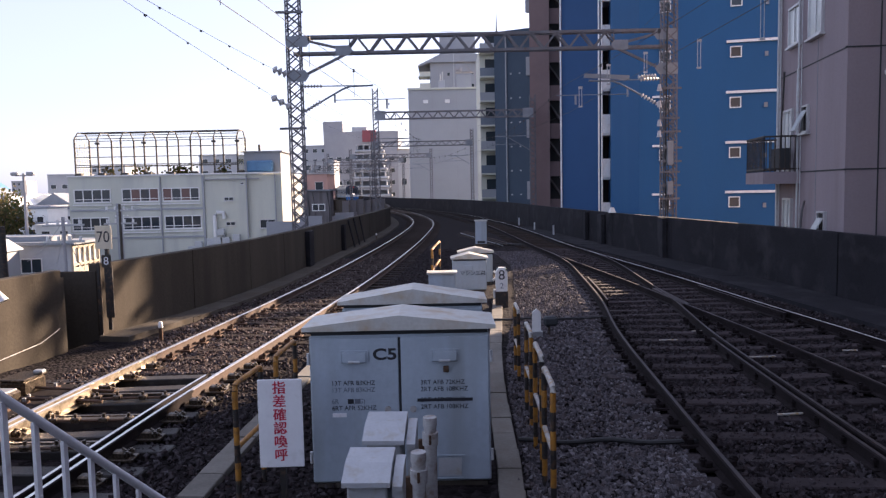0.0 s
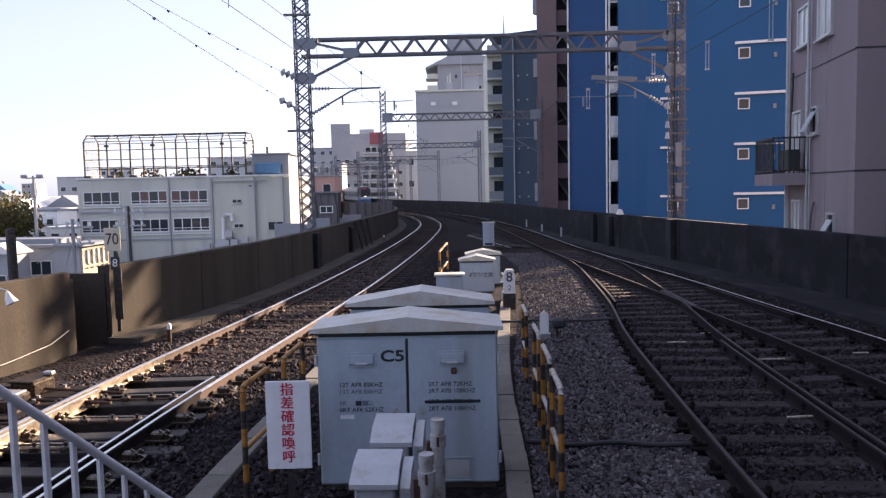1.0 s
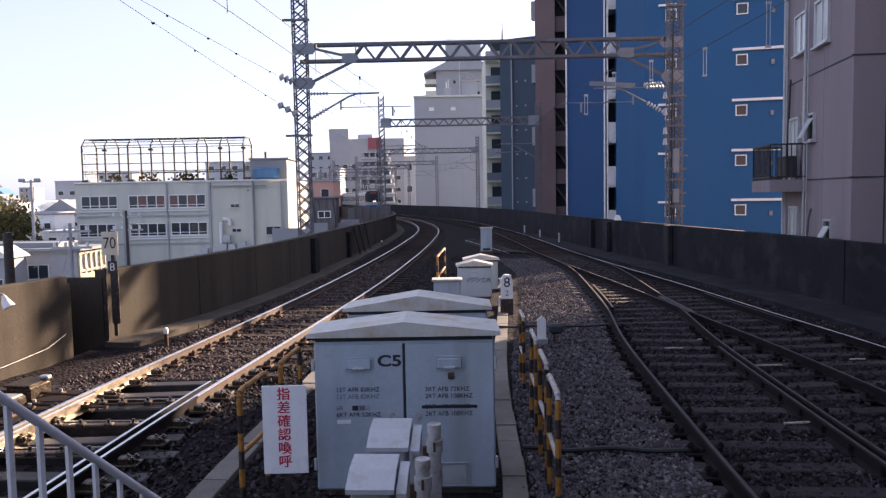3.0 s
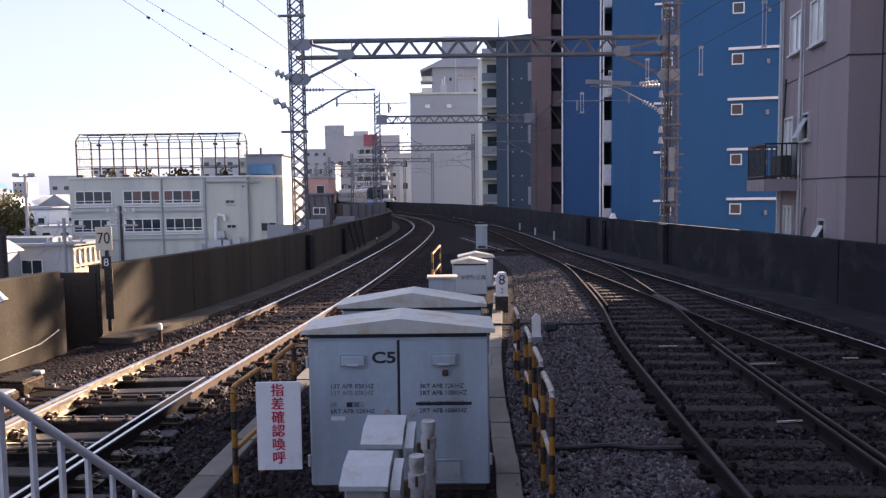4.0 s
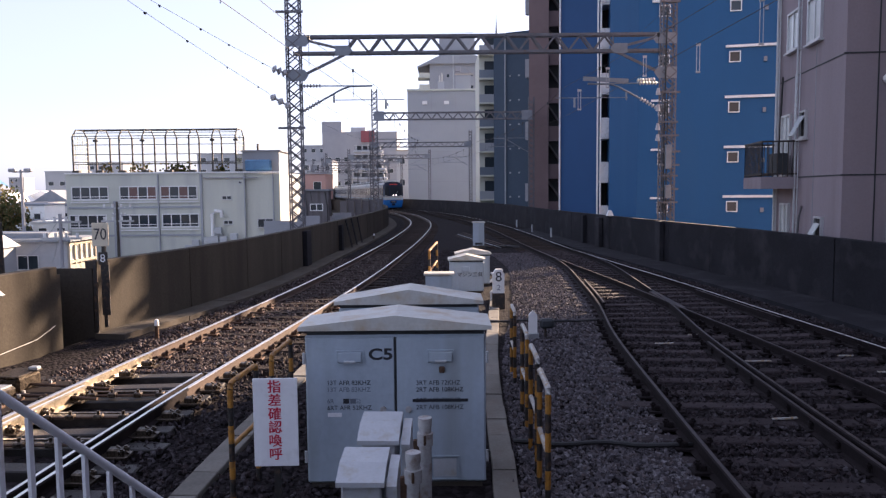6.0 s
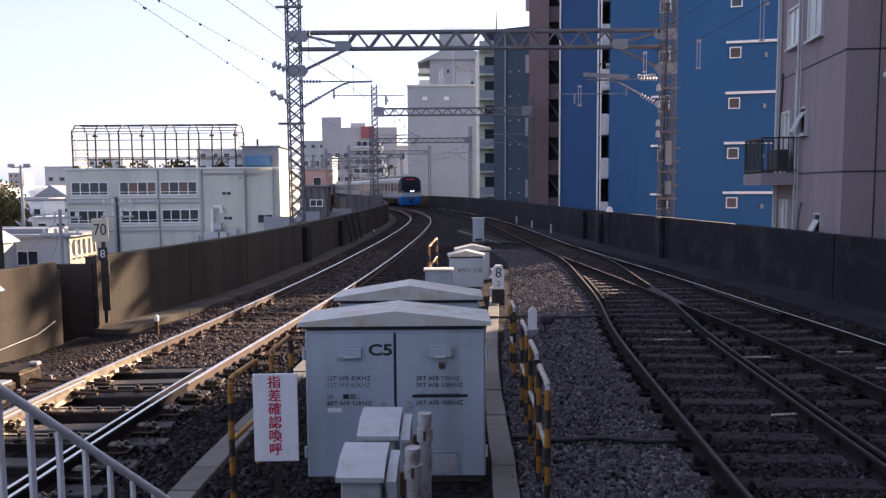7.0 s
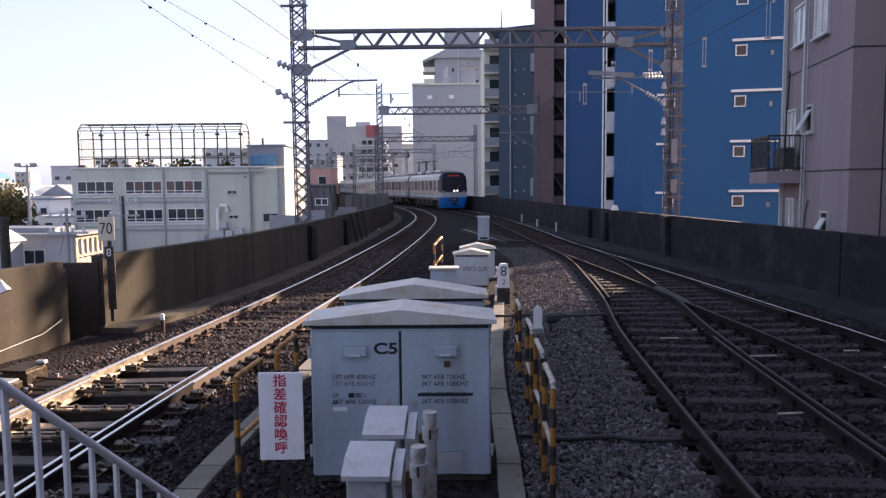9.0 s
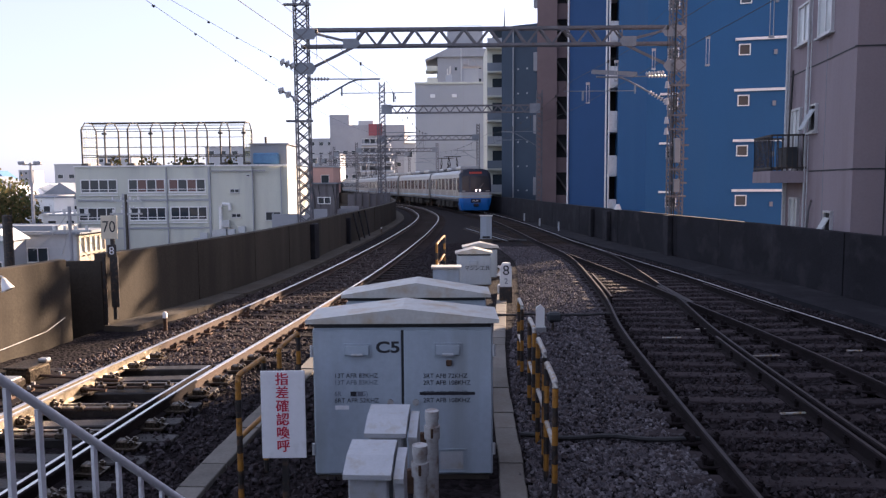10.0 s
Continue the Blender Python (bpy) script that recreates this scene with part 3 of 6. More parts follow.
    sleeper(side_track, (xa + xb) / 2 + 0.05, y, 3, 2.5 + abs(xb - xa), False)
    y += 0.58
# frog, check rails
part("crossing_frog", Build().sweep([(-0.08, -0.15), (0.08, -0.15), (0.08, -0.004), (-0.08, -0.004)], raised(line([(14.8, 4.86), (17.2, 4.93)], 14.8, 17.2, 0.8), 0)), M["head_dull"], side_track, "worn steel crossing frog")
for knots, s, a, b in ((SIDE, -G + 0.13, 15.5, 19.5), (MAIN, G - 0.13, 13.5, 17.5), (SIDE, G - 0.12, 3.0, 11.5)):
    rail(side_track, beside(line(knots, a, b, 0.5), s), -0.004, False, "check_rail", web="rust_shade")
# inner rails of the near points on the left track: left a switch blade, right a check rail
for s, a, end, hd in ((-G, 0.14, 9.0, "head_bright"), (G, -0.125, 9.75, "head")):
    base = beside(line(LEFT, 1.0, end, 0.35), s)
    rail(left_track, [(p[0] + a, p[1]) for p in base], 0.0, True, "switch_blade", head=hd, web="sunlit_web" if s < 0 else "rust_shade")

# chairs and spikes at the near sleepers
chair = Build().box((0, 0, 0.014), (0.40, 0.17, 0.028), bevel=0.004)
for s_ in (-1, 1):
    chair.box((s_ * 0.105, 0, 0.055), (0.07, 0.09, 0.065), bevel=0.012)
    chair.tube([(s_ * 0.145, 0, 0.02), (s_ * 0.145, 0, 0.12)], 0.02, 6)
    chair.tube([(s_ * 0.145, 0, 0.075), (s_ * 0.145, 0, 0.10)], 0.034, 6)
chair_me = chair.mesh("rail_chair", M["plate"])
brace = Build().box((0, 0, 0.016), (0.56, 0.19, 0.032), bevel=0.004)
for s_ in (-1, 1):
    brace.box((s_ * 0.13, 0, 0.06), (0.12, 0.11, 0.075), bevel=0.014)
    brace.prism([(0, 0), (0.13, 0), (0.0, 0.09)], Matrix.Translation((s_ * 0.15, 0.03 * s_, 0.03)) @ Matrix.Rotation(radians(90), 4, "X") @ Matrix.Diagonal((s_, 1, 1, 1)), Matrix.Translation((s_ * 0.15, 0.03 * s_ - 0.03, 0.03)) @ Matrix.Rotation(radians(90), 4, "X") @ Matrix.Diagonal((s_, 1, 1, 1)))
    for dy in (-0.055, 0.055):
        brace.tube([(s_ * 0.22, dy, 0.02), (s_ * 0.22, dy, 0.10)], 0.018, 6)
        brace.tube([(s_ * 0.22, dy, 0.055), (s_ * 0.22, dy, 0.085)], 0.034, 6)
brace_me = brace.mesh("rail_brace", M["greasy"])
chair_dark = chair.mesh("rail_chair", M["rust_shade"])
for tr, knots, y0, y1 in ((left_track, LEFT, 4, 16), (side_track, SIDE, 4, 14), (main_track, MAIN, 7, 14)):
    y = y0
    while y < y1:
        for s in (-G, G):
            x, yy = beside(line(knots, y - 0.5, y + 0.5, 0.5), s)[1]
            near = tr is left_track and y < 10.6
            piece("rail_brace" if near else "rail_chair", brace_me if near else chair_me if tr is left_track else chair_dark, tr, pose(x, yy, -0.154, 0, 0, random.uniform(-3, 3)))
        y += 0.6
# long timbers carrying the point machine
for y in (7.7, 8.3, 8.95, 9.55, 10.15):
    sleeper(left_track, -4.75, y, 4, 3.6, in_shade=True)
# pale scraps of board lying between the rails
for x, y, a, w_ in ((4.4, 12.6, 4, 0.32), (3.62, 11.9, 2, 0.3), (6.05, 10.9, -3, 0.22), (6.1, 9.9, 0, 0.3), (3.75, 7.9, 6, 0.3), (4.6, 10.6, 3, 0.4)):
    solid("board_scrap", Build().box((0, 0, 0), (w_, 0.035, 0.015)), M["bare"], "pale scrap of board lying on a sleeper", "board", group="board scraps").matrix_basis = pose(x, y, -0.125, 0, 0, a)
# slide plates and stretcher bars at the near points
for y in (7.2, 8.1, 9.0):
    x = line(LEFT, y, y, 1)[0][0]
    part("stretcher_bar", Build().tube([(x - 1.5, y, -0.11), (x + 0.7, y, -0.11)], 0.016, 8), M["plate"], left_track)
    for k in (-0.45, -0.2, 0.12, 0.4):
        part("rod_clamp", Build().box((x + k, y, -0.10), (0.10, 0.09, 0.06), bevel=0.012).tube([(x + k, y, -0.12), (x + k, y, -0.03)], 0.018, 6), M["greasy"], left_track)
    part("stretcher_bar", Build().bar((x - 0.72, y + 0.16, -0.10), (x + 0.72, y + 0.14, -0.10), 0.05, 0.014), M["greasy"], left_track)

# point machine beside the left track
pm = thing("point_machine", "rusty and pale steel point machine beside the rail", "point machine", pose(-5.5, 9.05, -0.14, 0, 0, -6))
part("base_plate", Build().box((0.05, 0, 0.01), (1.1, 1.5, 0.03), bevel=0.006), M["rust_shade"], pm)
part("motor_case", Build().box((-0.05, 0.30, 0.13), (0.34, 0.46, 0.20), bevel=0.03), M["greasy"], pm, "grimy cast motor case")
part("gear_case", Build().box((0.02, -0.30, 0.10), (0.36, 0.46, 0.16), bevel=0.025), M["greasy"], pm)
part("motor_drum", Build().tube([(-0.05, -0.72, 0.13), (-0.05, -0.5, 0.13)], 0.11, 14), M["pipe"], pm, smooth=True)
part("throw_rod", Build().tube([(0.1, -0.1, 0.08), (1.3, -0.15, 0.06)], 0.02, 8), M["plate"], pm)
part("throw_rod", Build().tube([(0.1, 0.3, 0.1), (1.2, 0.3, 0.06)], 0.018, 8), M["plate"], pm)
part("lid", Build().box((-0.05, 0.30, 0.24), (0.36, 0.48, 0.03), bevel=0.008), M["greasy"], pm)
part("gear_lid", Build().box((0.02, -0.30, 0.19), (0.30, 0.38, 0.025), bevel=0.006), M["steel"], pm)
part("hand_crank_cover", Build().box((0.10, 0.42, 0.28), (0.13, 0.10, 0.05), bevel=0.012), M["steel"], pm)
part("cable_gland", Build().tube([(-0.25, 0.3, 0.1), (-0.5, 0.45, 0.02), (-0.6, 0.9, -0.03)], 0.03, 8), M["cable"], pm)
for a, b in ((0.22, 0.55), (0.22, 0.02), (-0.3, 0.55), (0.28, -0.5), (0.28, -0.15), (-0.26, -0.2)):
    part("bolt", Build().tube([(a, b, 0.0), (a, b, 0.09)], 0.024, 6), M["steel"], pm)
    part("lug", Build().box((a, b, 0.03), (0.10, 0.10, 0.04), bevel=0.008), M["plate"], pm)


# ---- loose ballast stones ----
def stones(name, count, area, size, seed, label, m="stones"):
    rng = np.random.default_rng(seed)
    base = np.array([(1, 0, 0), (0, 1, 0), (-1, 0, 0), (0, -1, 0), (0, 0, 1), (0, 0, -1)], float)
    tri = np.array([(0, 1, 4), (1, 2, 4), (2, 3, 4), (3, 0, 4), (1, 0, 5), (2, 1, 5), (3, 2, 5), (0, 3, 5)])
    V, F = [], []
    for i in range(count):
        y = area[0] + (area[1] - area[0]) * rng.random() ** 1.7
        xl, xr = area[2](y), area[3](y)
        x = xl + (xr - xl) * rng.random()
        if abs(x - float(np.interp(y, (3, 6.1, 9.5, 15.2, 18), (0.30, 0.52, 0.63, 1.05, 1.28)))) < 0.15 or abs(x - float(np.interp(y, (3, 6.15, 8, 10.5, 14), (-2.25, -2.2, -2.12, -1.98, -1.9)))) < 0.14:
            if rng.random() < 0.96:
                continue
        s = size * rng.uniform(0.55, 1.35)
        p = base * rng.uniform(0.65, 1.2, (6, 1)) * s * rng.uniform(0.7, 1.2, (1, 3))
        q = Euler(rng.uniform(0, 6.28, 3)).to_matrix()
        p = p @ np.array(q).T
        p += (x, y, -0.168 + rng.uniform(-0.012, 0.012))
        F.append(tri + len(V) * 6)
        V.append(p)
    me = bpy.data.meshes.new(name)
    me.from_pydata(np.concatenate(V).tolist(), [], np.concatenate(F).tolist())
    me.materials.append(M[m])
    tagged(new(name, me), label, "ballast", kind="stuff")


def edge(knots, d):
    tab = [line(knots, y, y, 1)[0][0] for y in range(0, 70)]
    return lambda y: tab[int(y)] + (tab[int(y) + 1] - tab[int(y)]) * (y - int(y)) + d


stones("ballast_stones", 27000, (4.5, 30, edge(SIDE, -2.6), edge(SIDE, -0.9)), 0.028, 1, "loose grey brown crushed stones beside the siding", "stones_light")
# the next three beds use the stones with shade in their colour
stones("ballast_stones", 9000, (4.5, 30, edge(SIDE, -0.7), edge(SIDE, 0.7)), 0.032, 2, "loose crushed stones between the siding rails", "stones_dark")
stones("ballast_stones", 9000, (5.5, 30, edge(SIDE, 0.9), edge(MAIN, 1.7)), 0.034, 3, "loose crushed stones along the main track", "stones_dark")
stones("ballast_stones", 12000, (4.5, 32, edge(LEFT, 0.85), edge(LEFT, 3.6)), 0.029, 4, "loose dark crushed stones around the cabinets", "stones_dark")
stones("ballast_stones", 8000, (10.4, 30, edge(LEFT, -0.7), edge(LEFT, 0.7)), 0.031, 5, "loose brown crushed stones between the rails")
stones("ballast_stones", 5000, (7.5, 28, edge(LEFT, -1.75), edge(LEFT, -0.85)), 0.034, 6, "loose crushed stones beside the walkway")


# ---- overhead line gantries ----
def lattice(b, x, y, z0, z1, w, d, pitch, a=0.055):
    """A four-legged lattice mast with crossed lacing."""
    for i in (-1, 1):
        for j in (-1, 1):
            cx, cy = x + i * (w / 2 - a / 2), y + j * (d / 2 - a / 2)
            b.box((cx, cy + j * a * 0.4, (z0 + z1) / 2), (a, 0.012, z1 - z0))
            b.box((cx + i * a * 0.4, cy, (z0 + z1) / 2), (0.012, a, z1 - z0))
    z, f = z0, 1
    while z < z1 - pitch * 0.5:
        e = min(z + pitch, z1)
        for j in (-1, 1):
            b.bar((x - w / 2, y + j * d / 2, z), (x + w / 2, y + j * d / 2, e), 0.012, 0.045)
            b.bar((x + w / 2, y + j * d / 2, z), (x - w / 2, y + j * d / 2, e), 0.012, 0.045)
            b.bar((x + j * w / 2, y - d / 2, z), (x + j * w / 2, y + d / 2, e), 0.012, 0.04)
        z = e


def gantry(y, xl, xr, zb, zt, top_l, top_r, w=0.5, label="", foot_l=-1.5, foot_r=-1.5, bays=12, knee=1.9, detail=True):
    g = thing("overhead_gantry", label, "gantry", group="overhead line gantries")
    a = 0.055 if detail else 0.07
    for x, f, t in ((xl, foot_l, top_l), (xr, foot_r, top_r)):
        b = Build()
        lattice(b, x, y, f, t, w, w * 0.8, w * 0.85, a)
        part("lattice_mast", b, M["pole"], g, "brown grey lattice steel mast")
    b = Build()
    d = 0.34
    for j in (-1, 1):
        for z in (zb + 0.05, zt - 0.05):
            b.box(((xl + xr) / 2, y + j * d / 2, z), (xr - xl, 0.012, 0.10))
            b.box(((xl + xr) / 2, y + j * (d / 2 - 0.04), z + (0.045 if z > (zb + zt) / 2 else -0.045)), (xr - xl, 0.09, 0.012))
    n = bays
    x0, x1 = xl + (knee if knee else 0.3), xr - (knee if knee else 0.3)
    st = (x1 - x0) / n
    for i in range(n):
        xa, xm, xb = x0 + st * i, x0 + st * (i + 0.5), x0 + st * (i + 1)
        for j in (-1, 1):
            b.bar((xa, y + j * d / 2, zb + 0.05), (xm, y + j * d / 2, zt - 0.05), 0.02, 0.07)
            b.bar((xm, y + j * d / 2, zt - 0.05), (xb, y + j * d / 2, zb + 0.05), 0.02, 0.07)
    part("truss_beam", b, M["pole"], g, "riveted lattice truss beam")
    if knee:
        for x, s in ((xl, 1), (xr, -1)):
            b = Build()
            b.bar((x + s * 0.2, y - d / 2, zb - 0.85), (x + s * (knee + 0.25), y - d / 2, zb + 0.08), 0.05, 0.10)
            b.bar((x + s * 0.2, y - d / 2, zt - 0.12), (x + s * knee, y - d / 2, zb + 0.16), 0.05, 0.09)
            b.bar((x + s * (knee + 0.2), y - d / 2, zb + 0.1), (x + s * (knee + 0.2), y - d / 2, zt - 0.05), 0.03, 0.09)
            part("knee_brace", b, M["pole"], g)
            for cx, cz, ww, hh in ((x + s * 0.15, zb - 0.78, 0.85, 0.42), (x + s * 0.2, zt - 0.22, 0.9, 0.4), (x + s * knee, zb + 0.12, 0.65, 0.36)):
                b = Build()
                b.prism([(-ww / 2, -hh / 2), (ww / 2 - 0.15, -hh / 2), (ww / 2, 0), (ww / 2 - 0.15, hh / 2), (-ww / 2, hh / 2)] if s > 0 else [(ww / 2, -hh / 2), (ww / 2, hh / 2), (-ww / 2 + 0.15, hh / 2), (-ww / 2, 0), (-ww / 2 + 0.15, -hh / 2)],
                        Matrix.Translation((cx, y - d / 2 - 0.05, cz)) @ Matrix.Rotation(radians(90), 4, "X"), Matrix.Translation((cx, y - d / 2 - 0.035, cz)) @ Matrix.Rotation(radians(90), 4, "X"))
                part("gusset_plate", b, M["gusset"], g, "grey blue gusset plate")
    else:
        for x, s in ((xl, 1), (xr, -1)):
            part("gusset_plate", Build().box((x + s * 0.35, y - d / 2 - 0.06, (zb + zt) / 2), (0.8, 0.014, zt - zb + 0.12)), M["gusset"], g, "grey blue gusset plate")
    return g


g1 = gantry(28, -5.52, 8.5, 7.52, 8.22, 13.0, 13.0, 0.54, "tall lattice steel gantry spanning all tracks", bays=11)
g2 = gantry(56, -5.07, 6.75, 7.75, 8.35, 10.1, 9.4, 0.45, "weathered lattice gantry farther along the curve", bays=14, knee=0)
g3 = gantry(86, -8.2, 3.3, 7.5, 8.1, 9.5, 9.4, 0.4, "distant lattice gantry over the curved tracks", bays=12, knee=0, detail=False)
g4 = gantry(111, -14.0, -1.9, 7.3, 7.9, 8.8, 8.6, 0.4, "distant lattice gantry over the curved tracks", bays=12, knee=0, detail=False)
g5 = gantry(138, -22.3, -10.0, 7.3, 7.9, 8.8, 8.6, 0.4, "small far lattice gantry over the curved tracks", bays=12, knee=0, detail=False)
for y_ in (124, 154, 186, 204):
    x_ = line(WALL_L, y_, y_, 1)[0][0]
    gantry(y_, x_ - 0.6, x_ + 12.0, 7.3, 7.9, 8.9, 8.6, 0.38, "small far lattice gantry over the curved tracks", bays=12, knee=0, detail=False)
g6 = gantry(170, -30, -17.0, 7.3, 7.9, 8.8, 8.6, 0.4, "small far lattice gantry over the curved tracks", bays=12, knee=0, detail=False)

# planks leaning on the left wall, and a bracket by the small cabinets
for y, a in ((33.0, 12), (36.0, -10), (34.4, 4)):
    x = line(WALL_L, y, y, 1)[0][0]
    pk = solid("leaning_plank", Build().box((0, 0, 0.65), (0.04, 0.28, 1.3), bevel=0.006), M["dark_shade"], "dark weathered plank leaning on the parapet", "plank", group="leaning planks")
    pk.matrix_basis = pose(x + 0.30, y, -0.09, a, -11, 0)
xb = thing("cable_bracket", "white crossed steel cable bracket beside the cabinet", "bracket", pose(1.28, 17.2, -0.2))
part("arm", Build().bar((-0.18, 0, 0.45), (0.12, 0, 0.75), 0.03, 0.05), M["white"], xb)
part("arm", Build().bar((0.14, 0, 0.42), (-0.16, 0, 0.68), 0.03, 0.05), M["white"], xb)
part("stem", Build().tube([(-0.03, 0, 0), (-0.03, 0, 0.6)], 0.025, 8), M["steel"], xb)
part("foot_box", Build().box((-0.02, 0, 0.12), (0.3, 0.25, 0.24), bevel=0.02), M["jbox"], xb)


# ---- buildings ----
def facade(x0, y0, x1, y1):
    """A pose at the foot of a facade: x along it, y into the building."""
    a = math.atan2(y1 - y0, x1 - x0)
    return Matrix.Translation((x0, y0, 0)) @ Matrix.Rotation(a, 4, "Z")


win_cache = {}


def pane_dark(me):
    """The same pane without a blind behind it."""
    key = me.name
    if key not in win_cache:
        win_cache[key] = me.copy()
        win_cache[key].materials[0] = M["glass"]
    return win_cache[key]


def window(parent, fm, x, z, w, h, glass, frame_m=None, split=1, sill=True, depth=0.08, name="window"):
    """A framed window set in a facade: frame, panes and sill. x, z: middle."""
    key = (w, h, glass, split, sill, depth, frame_m)
    if key not in win_cache:
        t = 0.11 if w > 3 else min(0.06, w * 0.09)
        fb = Build()
        for a, b, c, d in ((0, h / 2 - t / 2, w, t), (0, -h / 2 + t / 2, w, t), (-w / 2 + t / 2, 0, t, h - 2 * t), (w / 2 - t / 2, 0, t, h - 2 * t)):
            fb.box((a, -depth / 2, b), (c, depth, d))
        for i in range(1, split):
            fb.box((-w / 2 + w * i / split, -depth / 2 + 0.012, 0), (t, depth - 0.02, h - 2 * t))
        if w > 3:
            fb.box((0, -depth / 2 + 0.014, -h * 0.26), (w - 2 * t, depth - 0.024, t * 0.7))
        sb = Build().box((0, -depth * 0.9, -h / 2 - 0.035), (w + 0.12, depth * 1.8, 0.05))
        pb = Build().box((0, -0.012, 0), (w / split - t, 0.02, h - 2 * t))
        win_cache[key] = (fb.mesh("frame", M[frame_m or "alu"]), sb.mesh("sill", M[frame_m or "alu"]), pb.mesh("pane", M[glass]))
    f, s, p = win_cache[key]
    ob = piece(name, f, parent, fm @ Matrix.Translation((x, 0, z)))
    if sill:
        piece("sill", s, ob)
    for i in range(split):
        piece("pane", pane_dark(p) if glass == "glass_red" and i % 2 == round(x) % 2 else p, ob, Matrix.Translation((-w / 2 + w * (i + 0.5) / split, 0, 0)))
    return ob


def block(parent, name, foot, z0, z1, m, label=""):
    return part(name, Build().upright(foot, z0, z1), m, parent, label)


def dbox(c, s, fm):
    """A box in facade space as a Build."""
    return Build().box(fm @ Vector(c), s, fm.to_3x3())


# blue apartment block in two stepped wings
blue = thing("apartment_building", "tall bright blue rendered apartment block with small windows", "building")
block(blue, "wall", [(11.4, 43.18), (19.2, 41.3), (21.5, 52), (12.0, 56), (10.5, 46.3)], GROUND, 40, M["blue"], "bright blue rendered wall")
block(blue, "wall", [(8.1, 50.5), (10.08, 47.6), (11.5, 53), (9.6, 57)], GROUND, 40, M["blue_d"], "deep blue rendered wall")
fb = facade(10.9, 43.3, 19.2, 41.3)
for k in range(-3, 13):
    z = 1.33 + 2.8 * k
    window(blue, fb, 5.75, z + 0.05, 0.62, 0.62, "glass", "white", sill=False)
    part("ledge", dbox((6.7, -0.07, z + 0.62), (2.9, 0.14, 0.14), fb), M["white"], blue, "white horizontal ledge")
    part("vent", dbox((7.35, -0.05, z - 0.15), (0.17, 0.12, 0.26), fb), M["gusset"], blue)
    window(blue, fb, 1.95, z + 0.0, 0.62, 0.66, "glass", "white", sill=False)
    part("ledge", dbox((1.75, -0.07, z + 0.55), (1.0, 0.14, 0.12), fb), M["white"], blue, "white horizontal ledge")
    # recessed balconies between the wings
    part("balcony_front", Build().box((10.45, 47.4, z - 0.55), (0.6, 0.12, 1.2)), M["white"], blue, "white balcony parapet")
    part("balcony_floor", Build().box((10.5, 48.2, z - 1.2), (0.7, 1.6, 0.16)), M["white"], blue)
# recess shade is put into this wall's colour
part("balcony_back_wall", Build().box((10.4, 49.3, 16), (1.6, 0.2, 46)), M["dark"], blue, "wall behind the balconies painted near-black for shade")
for x, y in ((8.0, 50.35), (9.96, 47.45), (10.12, 47.3)):
    part("downpipe", Build().tube([(x, y, GROUND), (x, y, 40)], 0.055, 8), M["white"], blue, "white downpipe")

# brown block with open stair landings
brown = thing("apartment_building", "tall dark brown tiled block with open stair landings", "building")
block(brown, "wall", [(6.75, 57.5), (8.2, 57.0), (8.2, 62), (7.9, 66)], GROUND, 40, M["brown"], "dark brown tiled wall")
# colour paints the stairwell shade; unseen rear depth added to block stray sun
block(brown, "wall", [(8.2, 58.2), (13, 57.9), (13, 74), (8.7, 71)], GROUND, 40, M["dark"], "stairwell block painted near-black for its shade")
for k in range(-3, 14):
    z = 1.6 + 2.9 * k
    part("landing_front", Build().box((8.75, 57.3, z - 0.65), (1.15, 0.15, 1.15)), M["brown"], brown, "brown landing parapet")
    b = Build()
    b.bar((8.3, 57.9, z + 1.5), (9.2, 57.9, z + 0.2), 0.5, 0.12)
    part("stair_flight", b, M["stair"], brown, "grey concrete stair flight")
part("corner_pier", Build().box((9.25, 57.2, 16), (0.22, 0.4, 48)), M["brown"], brown)

# navy block
navy = thing("apartment_building", "tall dark navy rendered block with few openings", "building")
# rear depth is unseen, extended to stop sun streaks between the blocks
block(navy, "wall", [(5.05, 72), (9.2, 70), (11.8, 95), (7.3, 95)], GROUND, 17.4, M["navy"], "navy rendered wall")
part("downpipe", Build().tube([(6.1, 71.3, GROUND), (6.1, 71.3, 17.3)], 0.07, 8), M["far_white"], navy, "pale downpipe")
fn = facade(5.05, 72, 9.2, 70)
for k in range(0, 7):
    for u in (1.7, 2.6):
        part("wall_lamp", dbox((u, -0.05, 1.8 + 2.3 * k), (0.14, 0.1, 0.14), fn), M["far_white"], navy)
    if k % 2 == 0:
        part("balcony_screen", dbox((3.75, -0.3, 2.2 + 2.9 * k), (0.7, 0.5, 1.7), fn), M["far_grey"], navy, "pale grey balcony screen")
part("antenna", Build().tube([(5.3, 72, 17.4), (5.3, 72, 19.3)], [0.09, 0.01], 6), M["steel"], navy)

# balconied block beside the pale one
balc = thing("apartment_building", "white balconied apartment block behind the navy one", "building")
block(balc, "wall", [(4.6, 91), (7.5, 91), (7.5, 101), (4.6, 101)], GROUND, 19.5, M["offwhite"], "offwhite wall")
for k in range(-1, 7):
    z = 1.9 + 2.9 * k
    part("balcony_floor", Build().box((5.6, 90.2, z - 0.6), (2.1, 1.7, 0.2)), M["offwhite"], balc)
    part("balcony_front", Build().box((5.6, 89.4, z - 0.05), (2.1, 0.08, 1.0)), M["balc_glass"] if k % 2 else M["pale"], balc, "tinted balcony panel")
    part("opening", Build().box((5.9, 90.95, z + 0.75), (1.3, 0.1, 1.9)), M["glass"], balc, "dark balcony window")

# pale slab block and the tower behind it
pale = thing("office_building", "pale grey panelled block with a blank wall", "building")
